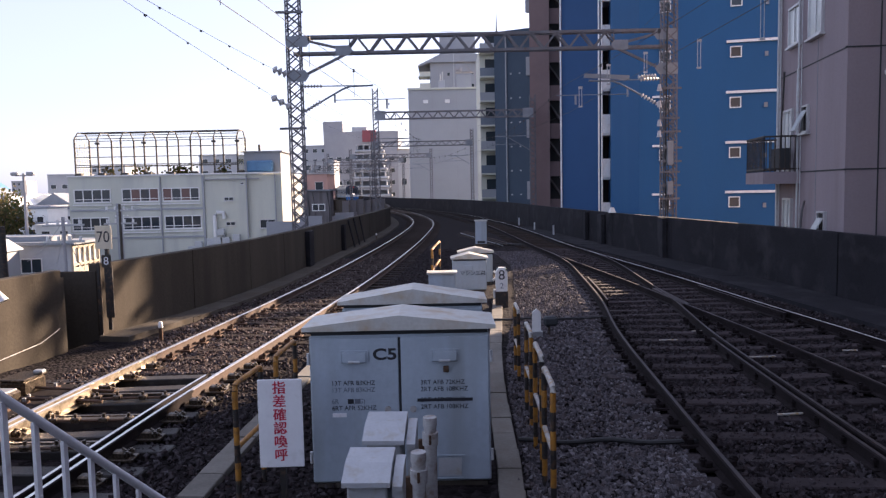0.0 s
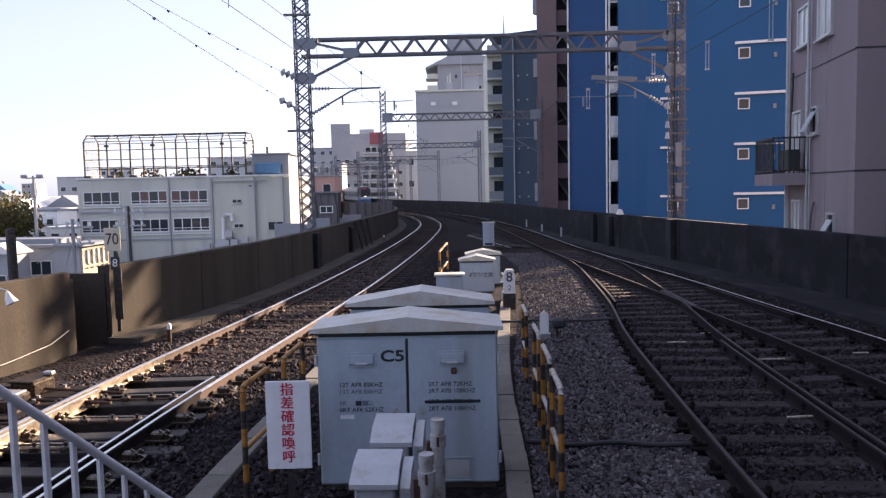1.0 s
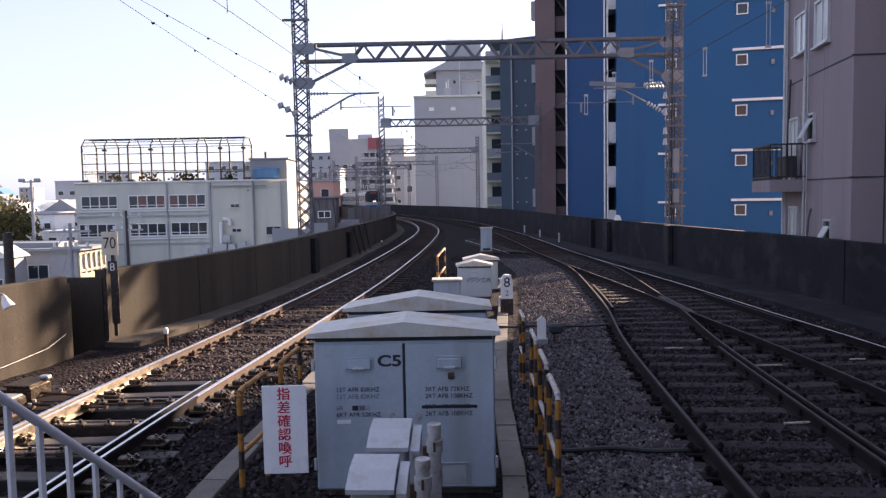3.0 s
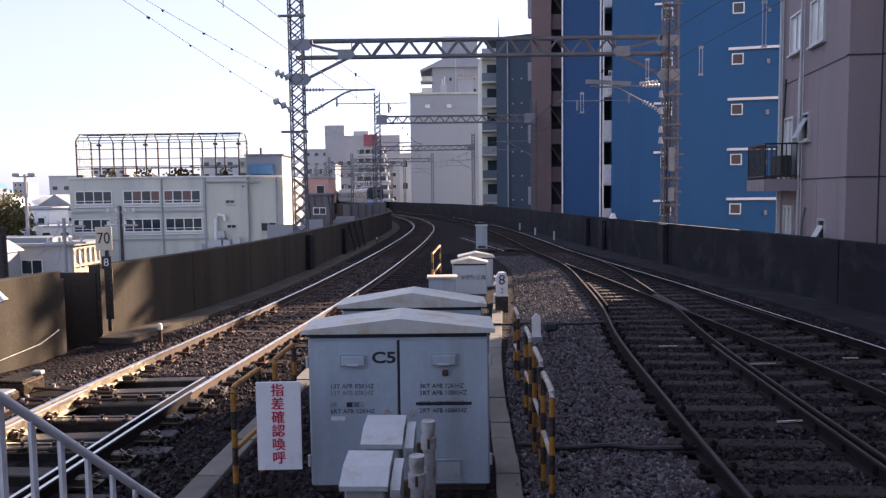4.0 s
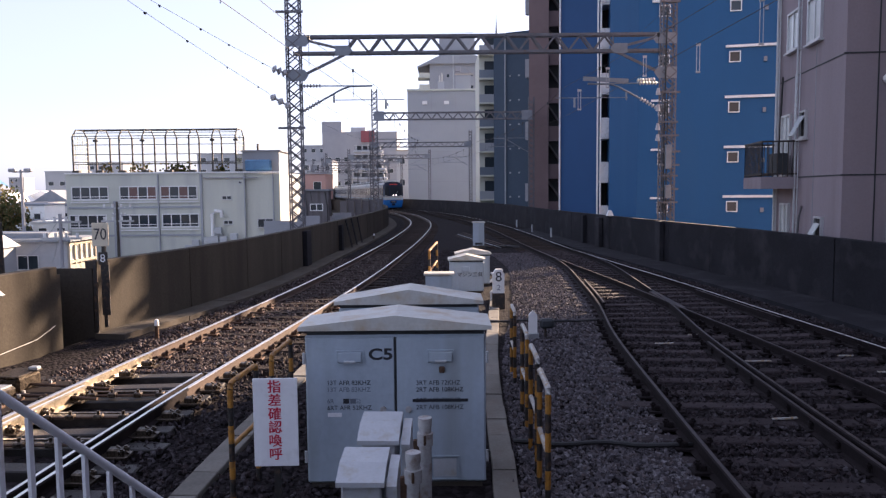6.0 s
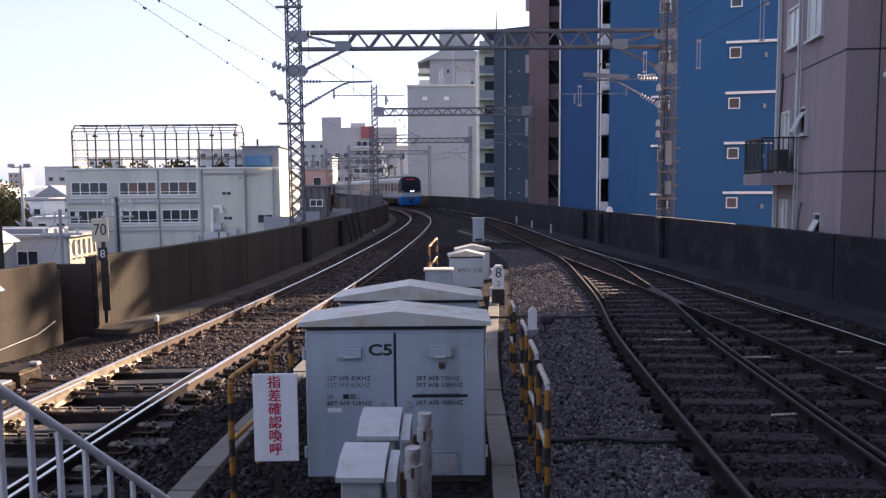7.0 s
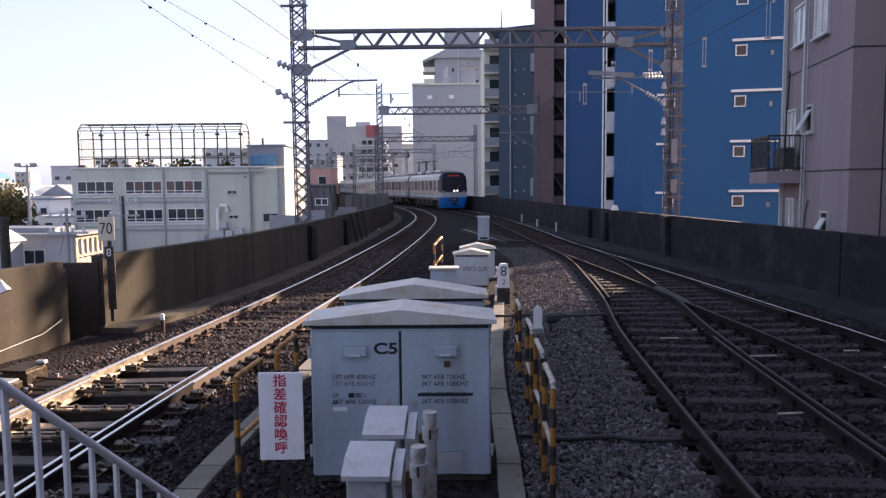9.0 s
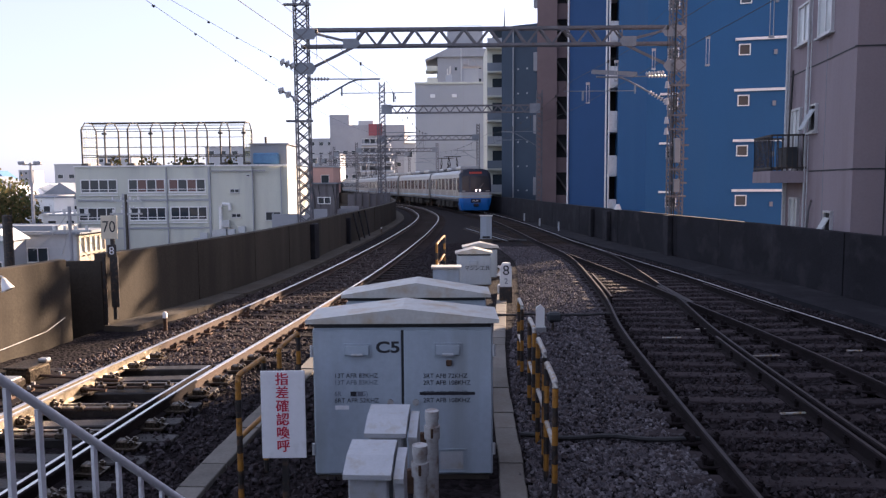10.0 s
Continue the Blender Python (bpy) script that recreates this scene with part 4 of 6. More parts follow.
block(pale, "wall", [(-5.7, 124), (6.4, 124), (6.4, 140), (-5.7, 140)], GROUND, 19.1, M["pale"], "pale blank panelled wall")
part("parapet", Build().box((0.35, 123.9, 19.2), (12.3, 0.3, 0.3)), M["offwhite"], pale)
fp = facade(-5.7, 124, 6.4, 124)
for u in (2.9, 6.5):
    part("vent", dbox((u, -0.1, 17.1), (0.8, 0.2, 0.55), fp), M["white"], pale)
for u in (0, 4.03, 8.06):
    part("panel_joint", dbox((u + 4.0, -0.01, 5.6), (0.06, 0.03, 26), fp), M["far_grey"], pale)
for zz in (4.0, 9.0, 14.0):
    part("panel_joint", dbox((6.05, -0.01, zz), (12.1, 0.03, 0.06), fp), M["far_grey"], pale)
tower = thing("apartment_building", "grey tiled tower with stacked balconies and roof structures", "building")
block(tower, "wall", [(-2.65, 170), (9.4, 170), (9.4, 186), (-2.65, 186)], GROUND, 31.2, M["pale_tile"], "grey tiled tower wall")
block(tower, "penthouse", [(-0.45, 174), (7.8, 174), (7.8, 184), (-0.45, 184)], 31.2, 38.4, M["pale_tile"], "grey roof tower")
part("roof", Build().prism([(-5.4, 30.3), (-5.4, 30.65), (-0.45, 33.0), (7.8, 33.0), (10.9, 31.9), (10.9, 31.5), (9.4, 31.2), (-2.65, 31.2)], Matrix.Translation((0, 187, 0)) @ Matrix.Rotation(radians(90), 4, "X"), Matrix.Translation((0, 169.2, 0)) @ Matrix.Rotation(radians(90), 4, "X")), M["pale_tile"], tower, "sloping roof with wide eaves")
part("roof_rail", Build().bar((-0.3, 173.9, 39.0), (7.7, 173.9, 39.0), 0.08, 0.08), M["far_grey"], tower)
for k in range(0, 5):
    z = 29.2 - 2.6 * k
    part("balcony", Build().box((-3.9, 172.5, z - 0.35), (2.4, 4.6, 1.0)).box((-4.0, 172.5, z - 0.9), (2.8, 5.0, 0.16)), M["offwhite"], tower, "pale balcony parapet")
    part("balcony_shade", Build().box((-2.72, 172.5, z + 0.75), (0.1, 4.2, 1.4)), M["glass"], tower)
for u, z in ((1.5, 28.6), (7.0, 28.9), (7.0, 26.0)):
    part("wall_opening", Build().box((u, 169.95, z), (0.5, 0.1, 0.7)), M["glass"], tower)
part("pole", Build().tube([(2.65, 168, 19), (2.65, 168, 33.3)], 0.13, 6), M["far_white"], tower, "pale slender pole")

# plant on the pale block's roof
room = thing("roof_plant_room", "grey plant room with stair and tank on the roof", "plant room", Matrix.Translation((3.7, 127, 19.1)))
part("wall", Build().box((0, 0, 1.25), (2.4, 3.0, 2.5)), M["pale"], room)
part("tank", Build().box((-0.9, 0, 3.9), (1.0, 1.4, 1.0), bevel=0.1), M["far_grey"], room, "grey water tank")
part("platform", Build().box((0.2, 0, 3.2), (3.4, 2.0, 0.14)), M["far_grey"], room)
part("stair", Build().bar((0.2, -0.8, 4.3), (2.4, -0.8, 2.2), 0.5, 0.16), M["far_grey"], room)
for u in (-1.4, -0.2, 0.9, 1.8):
    part("leg", Build().box((u, -0.9, 2.0), (0.1, 0.1, 4.2)), M["far_grey"], room)
flue = thing("roof_flue", "pale twin flues on a white casing", "flue", Matrix.Translation((-0.2, 126, 19.1)))
part("casing", Build().box((0.1, 0, 0.85), (1.1, 0.9, 1.7), bevel=0.04), M["far_white"], flue)
for u in (-0.15, 0.25):
    part("pipe", Build().tube([(u, 0, 1.7), (u, 0, 2.9 + u)], 0.12, 8), M["far_white"], flue)

# mauve building close behind the right wall
mauve = thing("apartment_building", "mauve grey rendered house with sash windows and a balcony", "building")
block(mauve, "wall", [(9.6, 17.7), (24.0, 16.6), (24.5, 22.0), (10.4, 23.0)], GROUND, 15, M["mauve"], "mauve grey rendered wall")
fm1 = facade(10.4, 23.0, 9.6, 17.7)
L1 = math.hypot(0.8, 5.3)
fm2 = facade(9.6, 17.7, 13.5, 17.4)
for z in (2.7, 5.58, 8.5):
    part("floor_joint", dbox((L1 / 2, -0.002, z), (L1, 0.02, 0.035), fm1), M["cab_dark"], mauve)
    part("floor_joint", dbox((1.9, -0.002, z), (3.9, 0.02, 0.035), fm2), M["cab_dark"], mauve)
window(mauve, fm1, 1.5, 6.9, 1.0, 1.12, "glass_lit", "alu", 2)
window(mauve, fm1, 3.25, 6.85, 1.05, 1.2, "glass_lit", "alu", 2)
window(mauve, fm1, 1.05, 3.65, 0.85, 1.8, "glass_lit", "alu", 2)
window(mauve, fm1, 2.55, 4.15, 0.5, 0.75, "dark", "alu", 1)
window(mauve, fm1, 1.1, 1.2, 0.8, 1.5, "glass_lit", "alu", 2)
window(mauve, fm1, 3.95, 1.25, 0.55, 0.8, "dark", "alu", 1)
for u, zz in ((2.55, 4.15), (3.95, 1.25)):
    sash = Build().box(fm1 @ Vector((u, -0.22, zz - 0.05)), (0.36, 0.03, 0.62), (fm1 @ Matrix.Rotation(radians(-28), 4, "X")).to_3x3())
    part("tilted_sash", sash, M["glass_lit"], mauve, "pale tilted open sash")
window(mauve, fm2, 1.5, 3.95, 0.7, 1.75, "glass_lit", "alu", 1)
window(mauve, fm2, 1.4, 7.3, 0.7, 1.6, "glass_lit", "alu", 1)
window(mauve, fm2, 1.4, 1.0, 0.7, 1.2, "dark", "alu", 1)
part("wall_vent", Build().box(fm2 @ Vector((0.95, -0.12, 4.95)), (0.28, 0.24, 0.24), fm2.to_3x3(), bevel=0.08), M["white"], mauve, "white round vent hood")
for u, r in ((0.2, 0.045), (0.42, 0.022), (2.1, 0.03), (2.35, 0.015)):
    p0, p1 = fm1 @ Vector((u, -0.09, GROUND)), fm1 @ Vector((u, -0.09, 14.9))
    part("downpipe", Build().tube([p0, p1], r, 8), M["jbox"], mauve, "pale grey downpipe")
part("wall_joint", dbox((0.75, -0.002, 5), (0.03, 0.02, 20), fm2), M["cab_dark"], mauve)
part("wall_joint", dbox((3.36, -0.002, 5), (0.015, 0.016, 20), fm1), M["roof"], mauve)
part("conduit", Build().tube([fm1 @ Vector((2.0, -0.08, 5.6)), fm1 @ Vector((2.05, -0.1, 4.8)), fm1 @ Vector((2.0, -0.08, 3.0))], 0.03, 8), M["jbox"], mauve, "pale bent conduit")
part("conduit", Build().tube([fm1 @ Vector((0.75, -0.08, 5.7)), fm1 @ Vector((0.6, -0.08, 4.4)), fm1 @ Vector((0.5, -0.08, 3.2))], 0.03, 8), M["cable"], mauve)
part("conduit", Build().tube([fm1 @ Vector((2.75, -0.08, 1.9)), fm1 @ Vector((2.6, -0.1, 1.6)), fm1 @ Vector((2.4, -0.08, 0.9))], 0.03, 8), M["pole"], mauve)
bal = part("balcony", dbox((1.15, -0.5, 2.55), (1.95, 1.0, 0.34), fm1), M["mauve"], mauve, "concrete balcony with dark railing")
for u0, v0, u1, v1 in ((0.2, -0.97, 2.1, -0.97), (2.1, -0.97, 2.1, 0), (0.2, -0.97, 0.2, 0)):
    for zz in (2.8, 3.72):
        part("rail", Build().bar(fm1 @ Vector((u0, v0, zz)), fm1 @ Vector((u1, v1, zz)), 0.05, 0.05), M["black"], bal, "black bar railing")
    nn = int(math.hypot(u1 - u0, v1 - v0) / 0.13)
    for i in range(nn + 1):
        uu, vv = u0 + (u1 - u0) * i / nn, v0 + (v1 - v0) * i / nn
        part("baluster", Build().bar(fm1 @ Vector((uu, vv, 2.72)), fm1 @ Vector((uu, vv, 3.72)), 0.022, 0.022), M["black"], bal)
part("air_conditioner", dbox((1.45, -0.35, 3.1), (0.75, 0.3, 0.6), fm1), M["cab_dark"], bal)

# ---- white block with the rooftop cage ----
wb = thing("school_building", "white two-tone block with rows of windows and rooftop cage", "building")
XW0, XW1, YW = -43.4, -18.8, 85.0
block(wb, "wall", [(XW0, YW), (XW1 - 4.1, YW), (XW1 - 4.1, YW + 0.25), (XW1, YW + 0.25), (XW1, YW + 14), (XW0, YW + 14)], GROUND, 4.75, M["offwhite"], "offwhite stained wall")
part("parapet", Build().box(((XW0 + XW1) / 2, YW - 0.02, 4.78), (XW1 - XW0 + 0.1, 0.3, 0.16)), M["white"], wb)
fw = facade(XW0, YW, XW1, YW)
for u, zz, g in ((2.75, 2.5, "glass"), (8.3, 2.5, "glass_red"), (13.0, 2.5, "glass_red"), (8.3, -0.75, "glass"), (13.1, -0.7, "glass"), (2.4, -0.75, "glass")):
    window(wb, fw, u, zz, 4.3, 1.55, g, "white", 4)
    part("sill_band", dbox((u, -0.1, zz - 1.06), (4.5, 0.2, 0.14), fw), M["white"], wb)
for u, zz, w_, h_, g in ((18.5, 1.85, 1.1, 0.45, "glass"), (18.6, -1.0, 1.1, 0.45, "glass"), (22.9, -1.1, 1.8, 1.0, "glass"), (20.1, 3.6, 0.35, 0.25, "dark")):
    window(wb, fw, u, zz, w_, h_, g, "alu", 2, depth=0.1)
for u, w_, z0, z1 in ((15.6, 0.25, GROUND, 4.6), (10.65, 0.12, GROUND, 4.6), (20.6, 0.14, GROUND, 4.4), (23.9, 0.12, GROUND, 4.6), (5.6, 0.3, GROUND, 1.6)):
    part("downpipe", dbox((u, -0.1, (z0 + z1) / 2), (w_, 0.2, z1 - z0), fw), M["pale"], wb)
part("floor_band", dbox((8.0, -0.06, 0.85), (15.5, 0.12, 0.22), fw), M["pale"], wb)
part("floor_band", dbox((8.0, -0.06, -2.4), (15.5, 0.12, 0.22), fw), M["pale"], wb)
part("roof_line", dbox((19.0, -0.12, 4.15), (6.2, 0.24, 0.12), fw), M["far_grey"], wb)
for i, (u, zz) in enumerate(((15.0, -3.3), (16.4, -3.0), (17.2, -2.9), (18.2, -2.9), (14.2, -3.9), (17.6, -1.9), (19.4, -2.6))):
    b = Build().box(fw @ Vector((u, -0.7, zz)), (0.85, 0.4, 0.75), bevel=0.04)
    ob = part("air_conditioner", b, M["jbox"], wb, "pale outdoor air conditioner")
    part("bracket", dbox((u, -0.4, zz - 0.5), (0.9, 0.8, 0.08), fw), M["steel"], wb)
low = part("annex_roof", Build().box((XW0 + 17.5, YW - 3, -4.9), (9.0, 6.0, 0.4)), M["offwhite"], wb, "low offwhite annex roof")
part("annex_wall", Build().box((XW0 + 17.5, YW - 3, -6.3), (8.6, 5.6, 2.4)), M["offwhite"], wb)
part("white_duct", Build().tube([(XW0 + 16.9, YW - 0.4, -2.8), (XW0 + 16.9, YW - 0.4, 0.0), (XW0 + 17.2, YW - 0.4, 0.35), (XW0 + 17.9, YW - 0.4, 0.3), (XW0 + 18.0, YW - 0.4, -0.4)], 0.22, 10), M["white"], wb, "white bent duct", smooth=True)

cage = thing("rooftop_cage", "brown steel sports cage with arched frames on the roof", "cage")
CY0, CY1, ZB, ZE, ZR = 85.3, 88.9, 4.86, 9.05, 9.85
for i in range(8):
    x = -42.55 + 2.68 * i
    b = Build()
    for ya, yb, s in ((CY0, CY0 + 0.9, 1), (CY1, CY1 - 0.9, -1)):
        b.bar((x, ya, ZB), (x, ya, ZE), 0.16, 0.16)
        b.bar((x, ya, ZE), (x, yb, ZR), 0.11, 0.11)
    b.bar((x, CY0 + 0.9, ZR), (x, CY1 - 0.9, ZR), 0.11, 0.11)
    part("arched_frame", b, M["cage"], cage)
    part("foot_block", Build().box((x + 0.3, CY0 + 0.05, ZB + 0.12), (0.8, 0.5, 0.3), bevel=0.04), M["cage"], cage)
    if i in (1, 3, 6, 7):
        lb = Build().bar((x, CY0, ZE - 0.5), (x + 0.1, CY0 - 0.3, ZE - 0.5), 0.05, 0.05).box((x + 0.12, CY0 - 0.35, ZE - 0.55), (0.5, 0.35, 0.25), bevel=0.05)
        part("floodlight", lb, M["cage"], cage, "small dark floodlight")
x0, x1 = -42.55, -42.55 + 2.68 * 7
for y, z in ((CY0, ZE), (CY1, ZE), (CY0 + 0.9, ZR), (CY1 - 0.9, ZR), (CY0 + 1.8, ZR), (CY0, ZE - 1.0), (CY0, ZE - 2.1), (CY0, ZB + 1.2), (CY0, ZB + 0.95), (CY1, ZB + 1.2), (CY0 + 0.45, (ZE + ZR) / 2)):
    part("purlin", Build().bar((x0, y, z), (x1, y, z), 0.08, 0.08), M["cage"], cage)
for xe in (x0, x1):
    b = Build()
    for y in np.arange(CY0, CY1 + 0.1, 0.6):
        b.bar((xe, y, ZB), (xe, y, ZE + 0.3), 0.04, 0.04)
    for z in np.arange(ZB + 0.4, ZE, 0.55):
        b.bar((xe, CY0, z), (xe, CY1, z), 0.05, 0.05)
    part("end_mesh", b, M["mesh_y"], cage, "yellowish end mesh")
hut = thing("rooftop_hut", "grey rooftop hut with blue tarpaulin", "hut")
block(hut, "wall", [(-23.5, 87), (-19.2, 87), (-19.2, 93), (-23.5, 93)], 4.75, 7.25, M["pale_tile"])
part("roof", Build().box((-21.3, 90, 7.32), (4.7, 6.4, 0.16)), M["far_grey"], hut)
part("tarpaulin", Build().box((-21.5, 86.4, 5.6), (3.0, 0.8, 1.3), bevel=0.15), M["tarp"], hut, "blue tarpaulin cover")
part("chimney", Build().tube([(-21.9, 88, 7.3), (-21.9, 88, 8.2)], 0.14, 8), M["cage"], hut)
plants = Build()
for i in range(240):
    x, y, z = random.choice((-40, -36.5, -35.5, -32.5, -31.5, -30.6, -26.5)) + random.gauss(0, 0.45), CY1 - 0.6 + random.uniform(-0.4, 0.4), ZB + abs(random.gauss(0.4, 0.35))
    plants.box((x, y, z), (0.2, 0.2, 0.14), Euler((random.random() * 3, random.random() * 3, 0)).to_matrix())
solid("roof_shrubs", plants, M["leaf"], "dark potted shrubs along the roof edge", "shrub", "stuff")

# ---- distant city ----
def house(name, label, x, y, w, d, h, wall, roofm="roof", floors=2, cols=4, gable=False, z0=GROUND, rise=0.3):
    t = thing(name, label, "building", Matrix.Translation((x, y, z0)))
    part("wall", Build().box((0, 0, h / 2), (w, d, h)), M[wall], t)
    if gable:
        q = Matrix.Rotation(radians(90), 4, "X")
        part("roof", Build().prism([(-w / 2 - 0.3, 0), (w / 2 + 0.3, 0), (0, h * rise)], Matrix.Translation((0, -d / 2 - 0.3, h)) @ q, Matrix.Translation((0, d / 2 + 0.3, h)) @ q), M[roofm], t)
    else:
        part("roof", Build().box((0, 0, h + 0.1), (w + 0.3, d + 0.3, 0.25)), M[roofm], t)
    f = Matrix.Translation((-w / 2, -d / 2, 0))
    for i in range(floors):
        for j in range(cols):
            window(t, f, round(w * (j + 0.5) / cols, 2), round(h * (i + 0.55) / floors, 2), round(w / cols * 0.5, 1), round(min(1.4, h / floors * 0.45), 1), "glass", "white", 1, sill=False, depth=0.12)
    return t


far = thing("office_building", "distant grey block with a red sign panel", "building")
block(far, "wall", [(-42, 260), (-15.8, 260), (-15.8, 280), (-42, 280)], GROUND, 23.4, M["far_grey"])
block(far, "penthouse", [(-42.4, 262), (-35.5, 262), (-35.5, 272), (-42.4, 272)], 23.4, 27.2, M["far_grey"])
part("roof_box", Build().box((-29.5, 263, 24.2), (5.2, 4, 1.6)), M["far_white"], far)
part("red_sign", Build().box((-26.0, 259.6, 21.7), (4.7, 0.5, 4.0)), M["redwall"], far, "faded red sign panel")
ff = facade(-42, 260, -15.8, 260)
for i in range(5):
    for j in range(8):
        window(far, ff, 2.2 + 3.1 * j, -3 + 4.2 * i, 1.8, 1.5, "glass", "far_white" if False else "white", 1, sill=False, depth=0.15)
for k in range(7):
    w_ = 15 - 0.9 * k
    part("balcony", Build().box((-24.0, 241, -2 + 2.9 * k), (w_, 3, 0.9), bevel=0.3).box((-24.0, 241.3, 0.0 + 2.9 * k), (w_ * 0.94, 2.4, 0.25)), M["far_white"], far, "stacked pale balconies")
    part("balcony_shade", Build().box((-24.0, 242.4, -0.8 + 2.9 * k), (w_ * 0.96, 0.4, 1.5)), M["roof"], far)
    for j in range(5):
        part("divider", Build().box((-24.0 + w_ * (j - 2) * 0.2, 240.6, -0.7 + 2.9 * k), (0.35, 2.2, 1.6)), M["far_white"], far)
house("apartment_building", "distant pale apartment tower in haze", -46, 280, 13, 12, 27, "far_white", "far_grey", 7, 4)
house("apartment_building", "far white block behind the roofs", -33, 200, 8, 10, 18, "far_white", "far_grey", 5, 3)
house("house", "low salmon pink building beside the viaduct", -21.3, 122, 5.2, 8, 12.8, "pink", "far_grey", 3, 2)
house("shop_building", "cream narrow building behind the far gantries", -8.5, 160, 2.4, 6, 18.5, "far_white", "far_cream", 4, 1)
# steel signal hut beyond the left wall
sh = thing("track_hut", "grey steel hut with a small window beyond the wall", "hut", pose(-9.6, 57, 0))
part("wall", Build().box((0, 0, -2.5), (1.75, 1.6, 10.0)), M["shed"], sh)
part("roof", Build().box((0, 0, 2.56), (2.1, 1.95, 0.12)), M["roof"], sh)
window(sh, Matrix.Translation((-0.875, -0.8, 0)), 0.85, 1.25, 1.0, 0.55, "glass", "white", 2, sill=False)
part("meter_dial", Build().tube([(-0.15, -0.86, -0.35), (-0.15, -0.95, -0.35)], 0.22, 14), M["white"], sh, "round white dial")
part("switch_box", Build().box((0.5, -0.9, -0.3), (0.4, 0.2, 0.5), bevel=0.03), M["black"], sh)
for u, w_ in ((-0.8, 0.03), (-0.35, 0.02), (0.75, 0.03)):
    part("cable", Build().tube([(u, -0.86, -2), (u + 0.06, -0.86, 1.2), (u - 0.1, -0.86, 2.4)], w_, 6), M["cable"], sh)
for i in range(6):
    x_ = -8.9 + 0.62 * i
    fp_ = solid("fence_panel", Build().box((0, 0, -2.4 + 0.06 * (i % 3)), (0.58, 0.08, 8.0)).box((0.3, -0.04, -2.3), (0.06, 0.1, 8.3)), M["shed"], "grey weathered fence panel with a steel post", "fence", group="fence panels beyond the wall")
    fp_.matrix_basis = pose(x_, 66 + 0.3 * i, 0, 0, 0, 3)
for i in range(7):
    b = Build().upright([(0, 0), (1.6, 0), (1.6, 0.15), (0, 0.15)], GROUND, 0.35 + 0.35 * random.random())
    ob = solid("screen_panel", b, M["far_grey"] if i % 2 else M["pale_tile"], "grey weathered screen panel beside the viaduct", "screen", group="screens beyond the wall")
    ob.matrix_basis = pose(-11.2 + 0.35 * i, 46 + 3.5 * i, 0, 0, 0, 4 * i)

random.seed(11)
for i in range(46):
    y = random.uniform(130, 420)
    px = random.uniform(-0.62, -0.205)
    h = random.uniform(5, 9) + (random.random() < 0.25) * random.uniform(2, 9) + (y - 130) * 0.006
    w_ = random.uniform(8, 16)
    house("house", random.choice(("low pale house in the distant town", "small grey town house with a flat roof", "cream walled house among far roofs")), px * y, y, w_, 9, h,
          random.choice(("far_white", "far_white", "far_cream", "far_grey")), random.choice(("roof", "roof_white", "far_grey", "tarp")), 2, 3, random.random() < 0.45)
house("apartment_building", "hazy pale slab block on the skyline", -134, 300, 14, 12, 22, "far_white", "far_grey", 6, 4)
house("apartment_building", "hazy pale tower on the skyline", -228, 400, 8, 10, 19, "far_grey", "far_grey", 6, 3)
house("apartment_building", "distant pale block behind the rooftop cage", -70, 240, 15, 12, 22, "far_white", "far_grey", 6, 4)
# near roofs left below the wall
house("warehouse", "low workshop with a bright white metal roof", -38.0, 62, 2.3, 2.4, 5.5, "pale", "roof_white", 1, 1, True, rise=0.17)
yh = thing("house", "pale flat-roofed house with a sunlit cream veranda", "building")
block(yh, "wall", [(-52, 64.9), (-33.3, 64.9), (-33.3, 70.0), (-52, 70.0)], GROUND, -1.75, M["far_white"], "pale shaded wall")
block(yh, "roof", [(-52.4, 64.4), (-32.7, 64.4), (-32.7, 70.4), (-52.4, 70.4)], -1.75, -1.5, M["roof"], "dark flat roof")
block(yh, "roof_step", [(-46, 66), (-35.5, 66), (-35.5, 70.2), (-46, 70.2)], -1.5, -1.05, M["roof"])
fy = facade(-52, 64.9, -33.3, 64.9)
for u in (5.2, 10.0, 15.2):
    window(yh, fy, u, -3.6, 1.9, 1.3, "glass", "white", 2, depth=0.1)
fs_ = facade(-33.3, 64.9, -33.3, 70.0)
for i in range(6):
    part("veranda_post", dbox((0.1 + 0.97 * i, -0.12, -3.2), (0.16, 0.2, 2.8), fs_), M["far_cream"], yh, "sunlit cream post")
for zz in (-2.0, -3.6, -4.5):
    part("veranda_rail", dbox((2.55, -0.1, zz), (5.1, 0.2, 0.22 if zz > -4 else 1.3), fs_), M["far_cream"], yh)
for i in range(5):
    window(yh, fs_, 0.6 + 0.97 * i, -2.8, 0.74, 1.3, "glass_lit", "white", 1, sill=False)
lp_ = thing("street_lamp", "tall grey pole with two lamp heads", "lamp", Matrix.Translation((-40.5, 71, 0)))
part("pole", Build().tube([(0, 0, GROUND), (0, 0, 4.8)], [0.2, 0.13], 8), M["far_grey"], lp_)
part("crossarm", Build().box((0, 0, 4.6), (1.6, 0.12, 0.12)), M["far_grey"], lp_)
for sx in (-0.75, 0.75):
    part("lamp_head", Build().box((sx, -0.1, 4.75), (0.7, 0.5, 0.35), bevel=0.08), M["far_grey"], lp_)
for k in range(4):
    wt = thing("service_wire", "pale sagging service wire from the utility pole", "wire", group="service wires")
    a_, b_ = Vector((-13.9, 26.7, 1.55 - 0.12 * k)), Vector((-22 + 1.5 * k, 38.4, -0.9 - 0.25 * k))
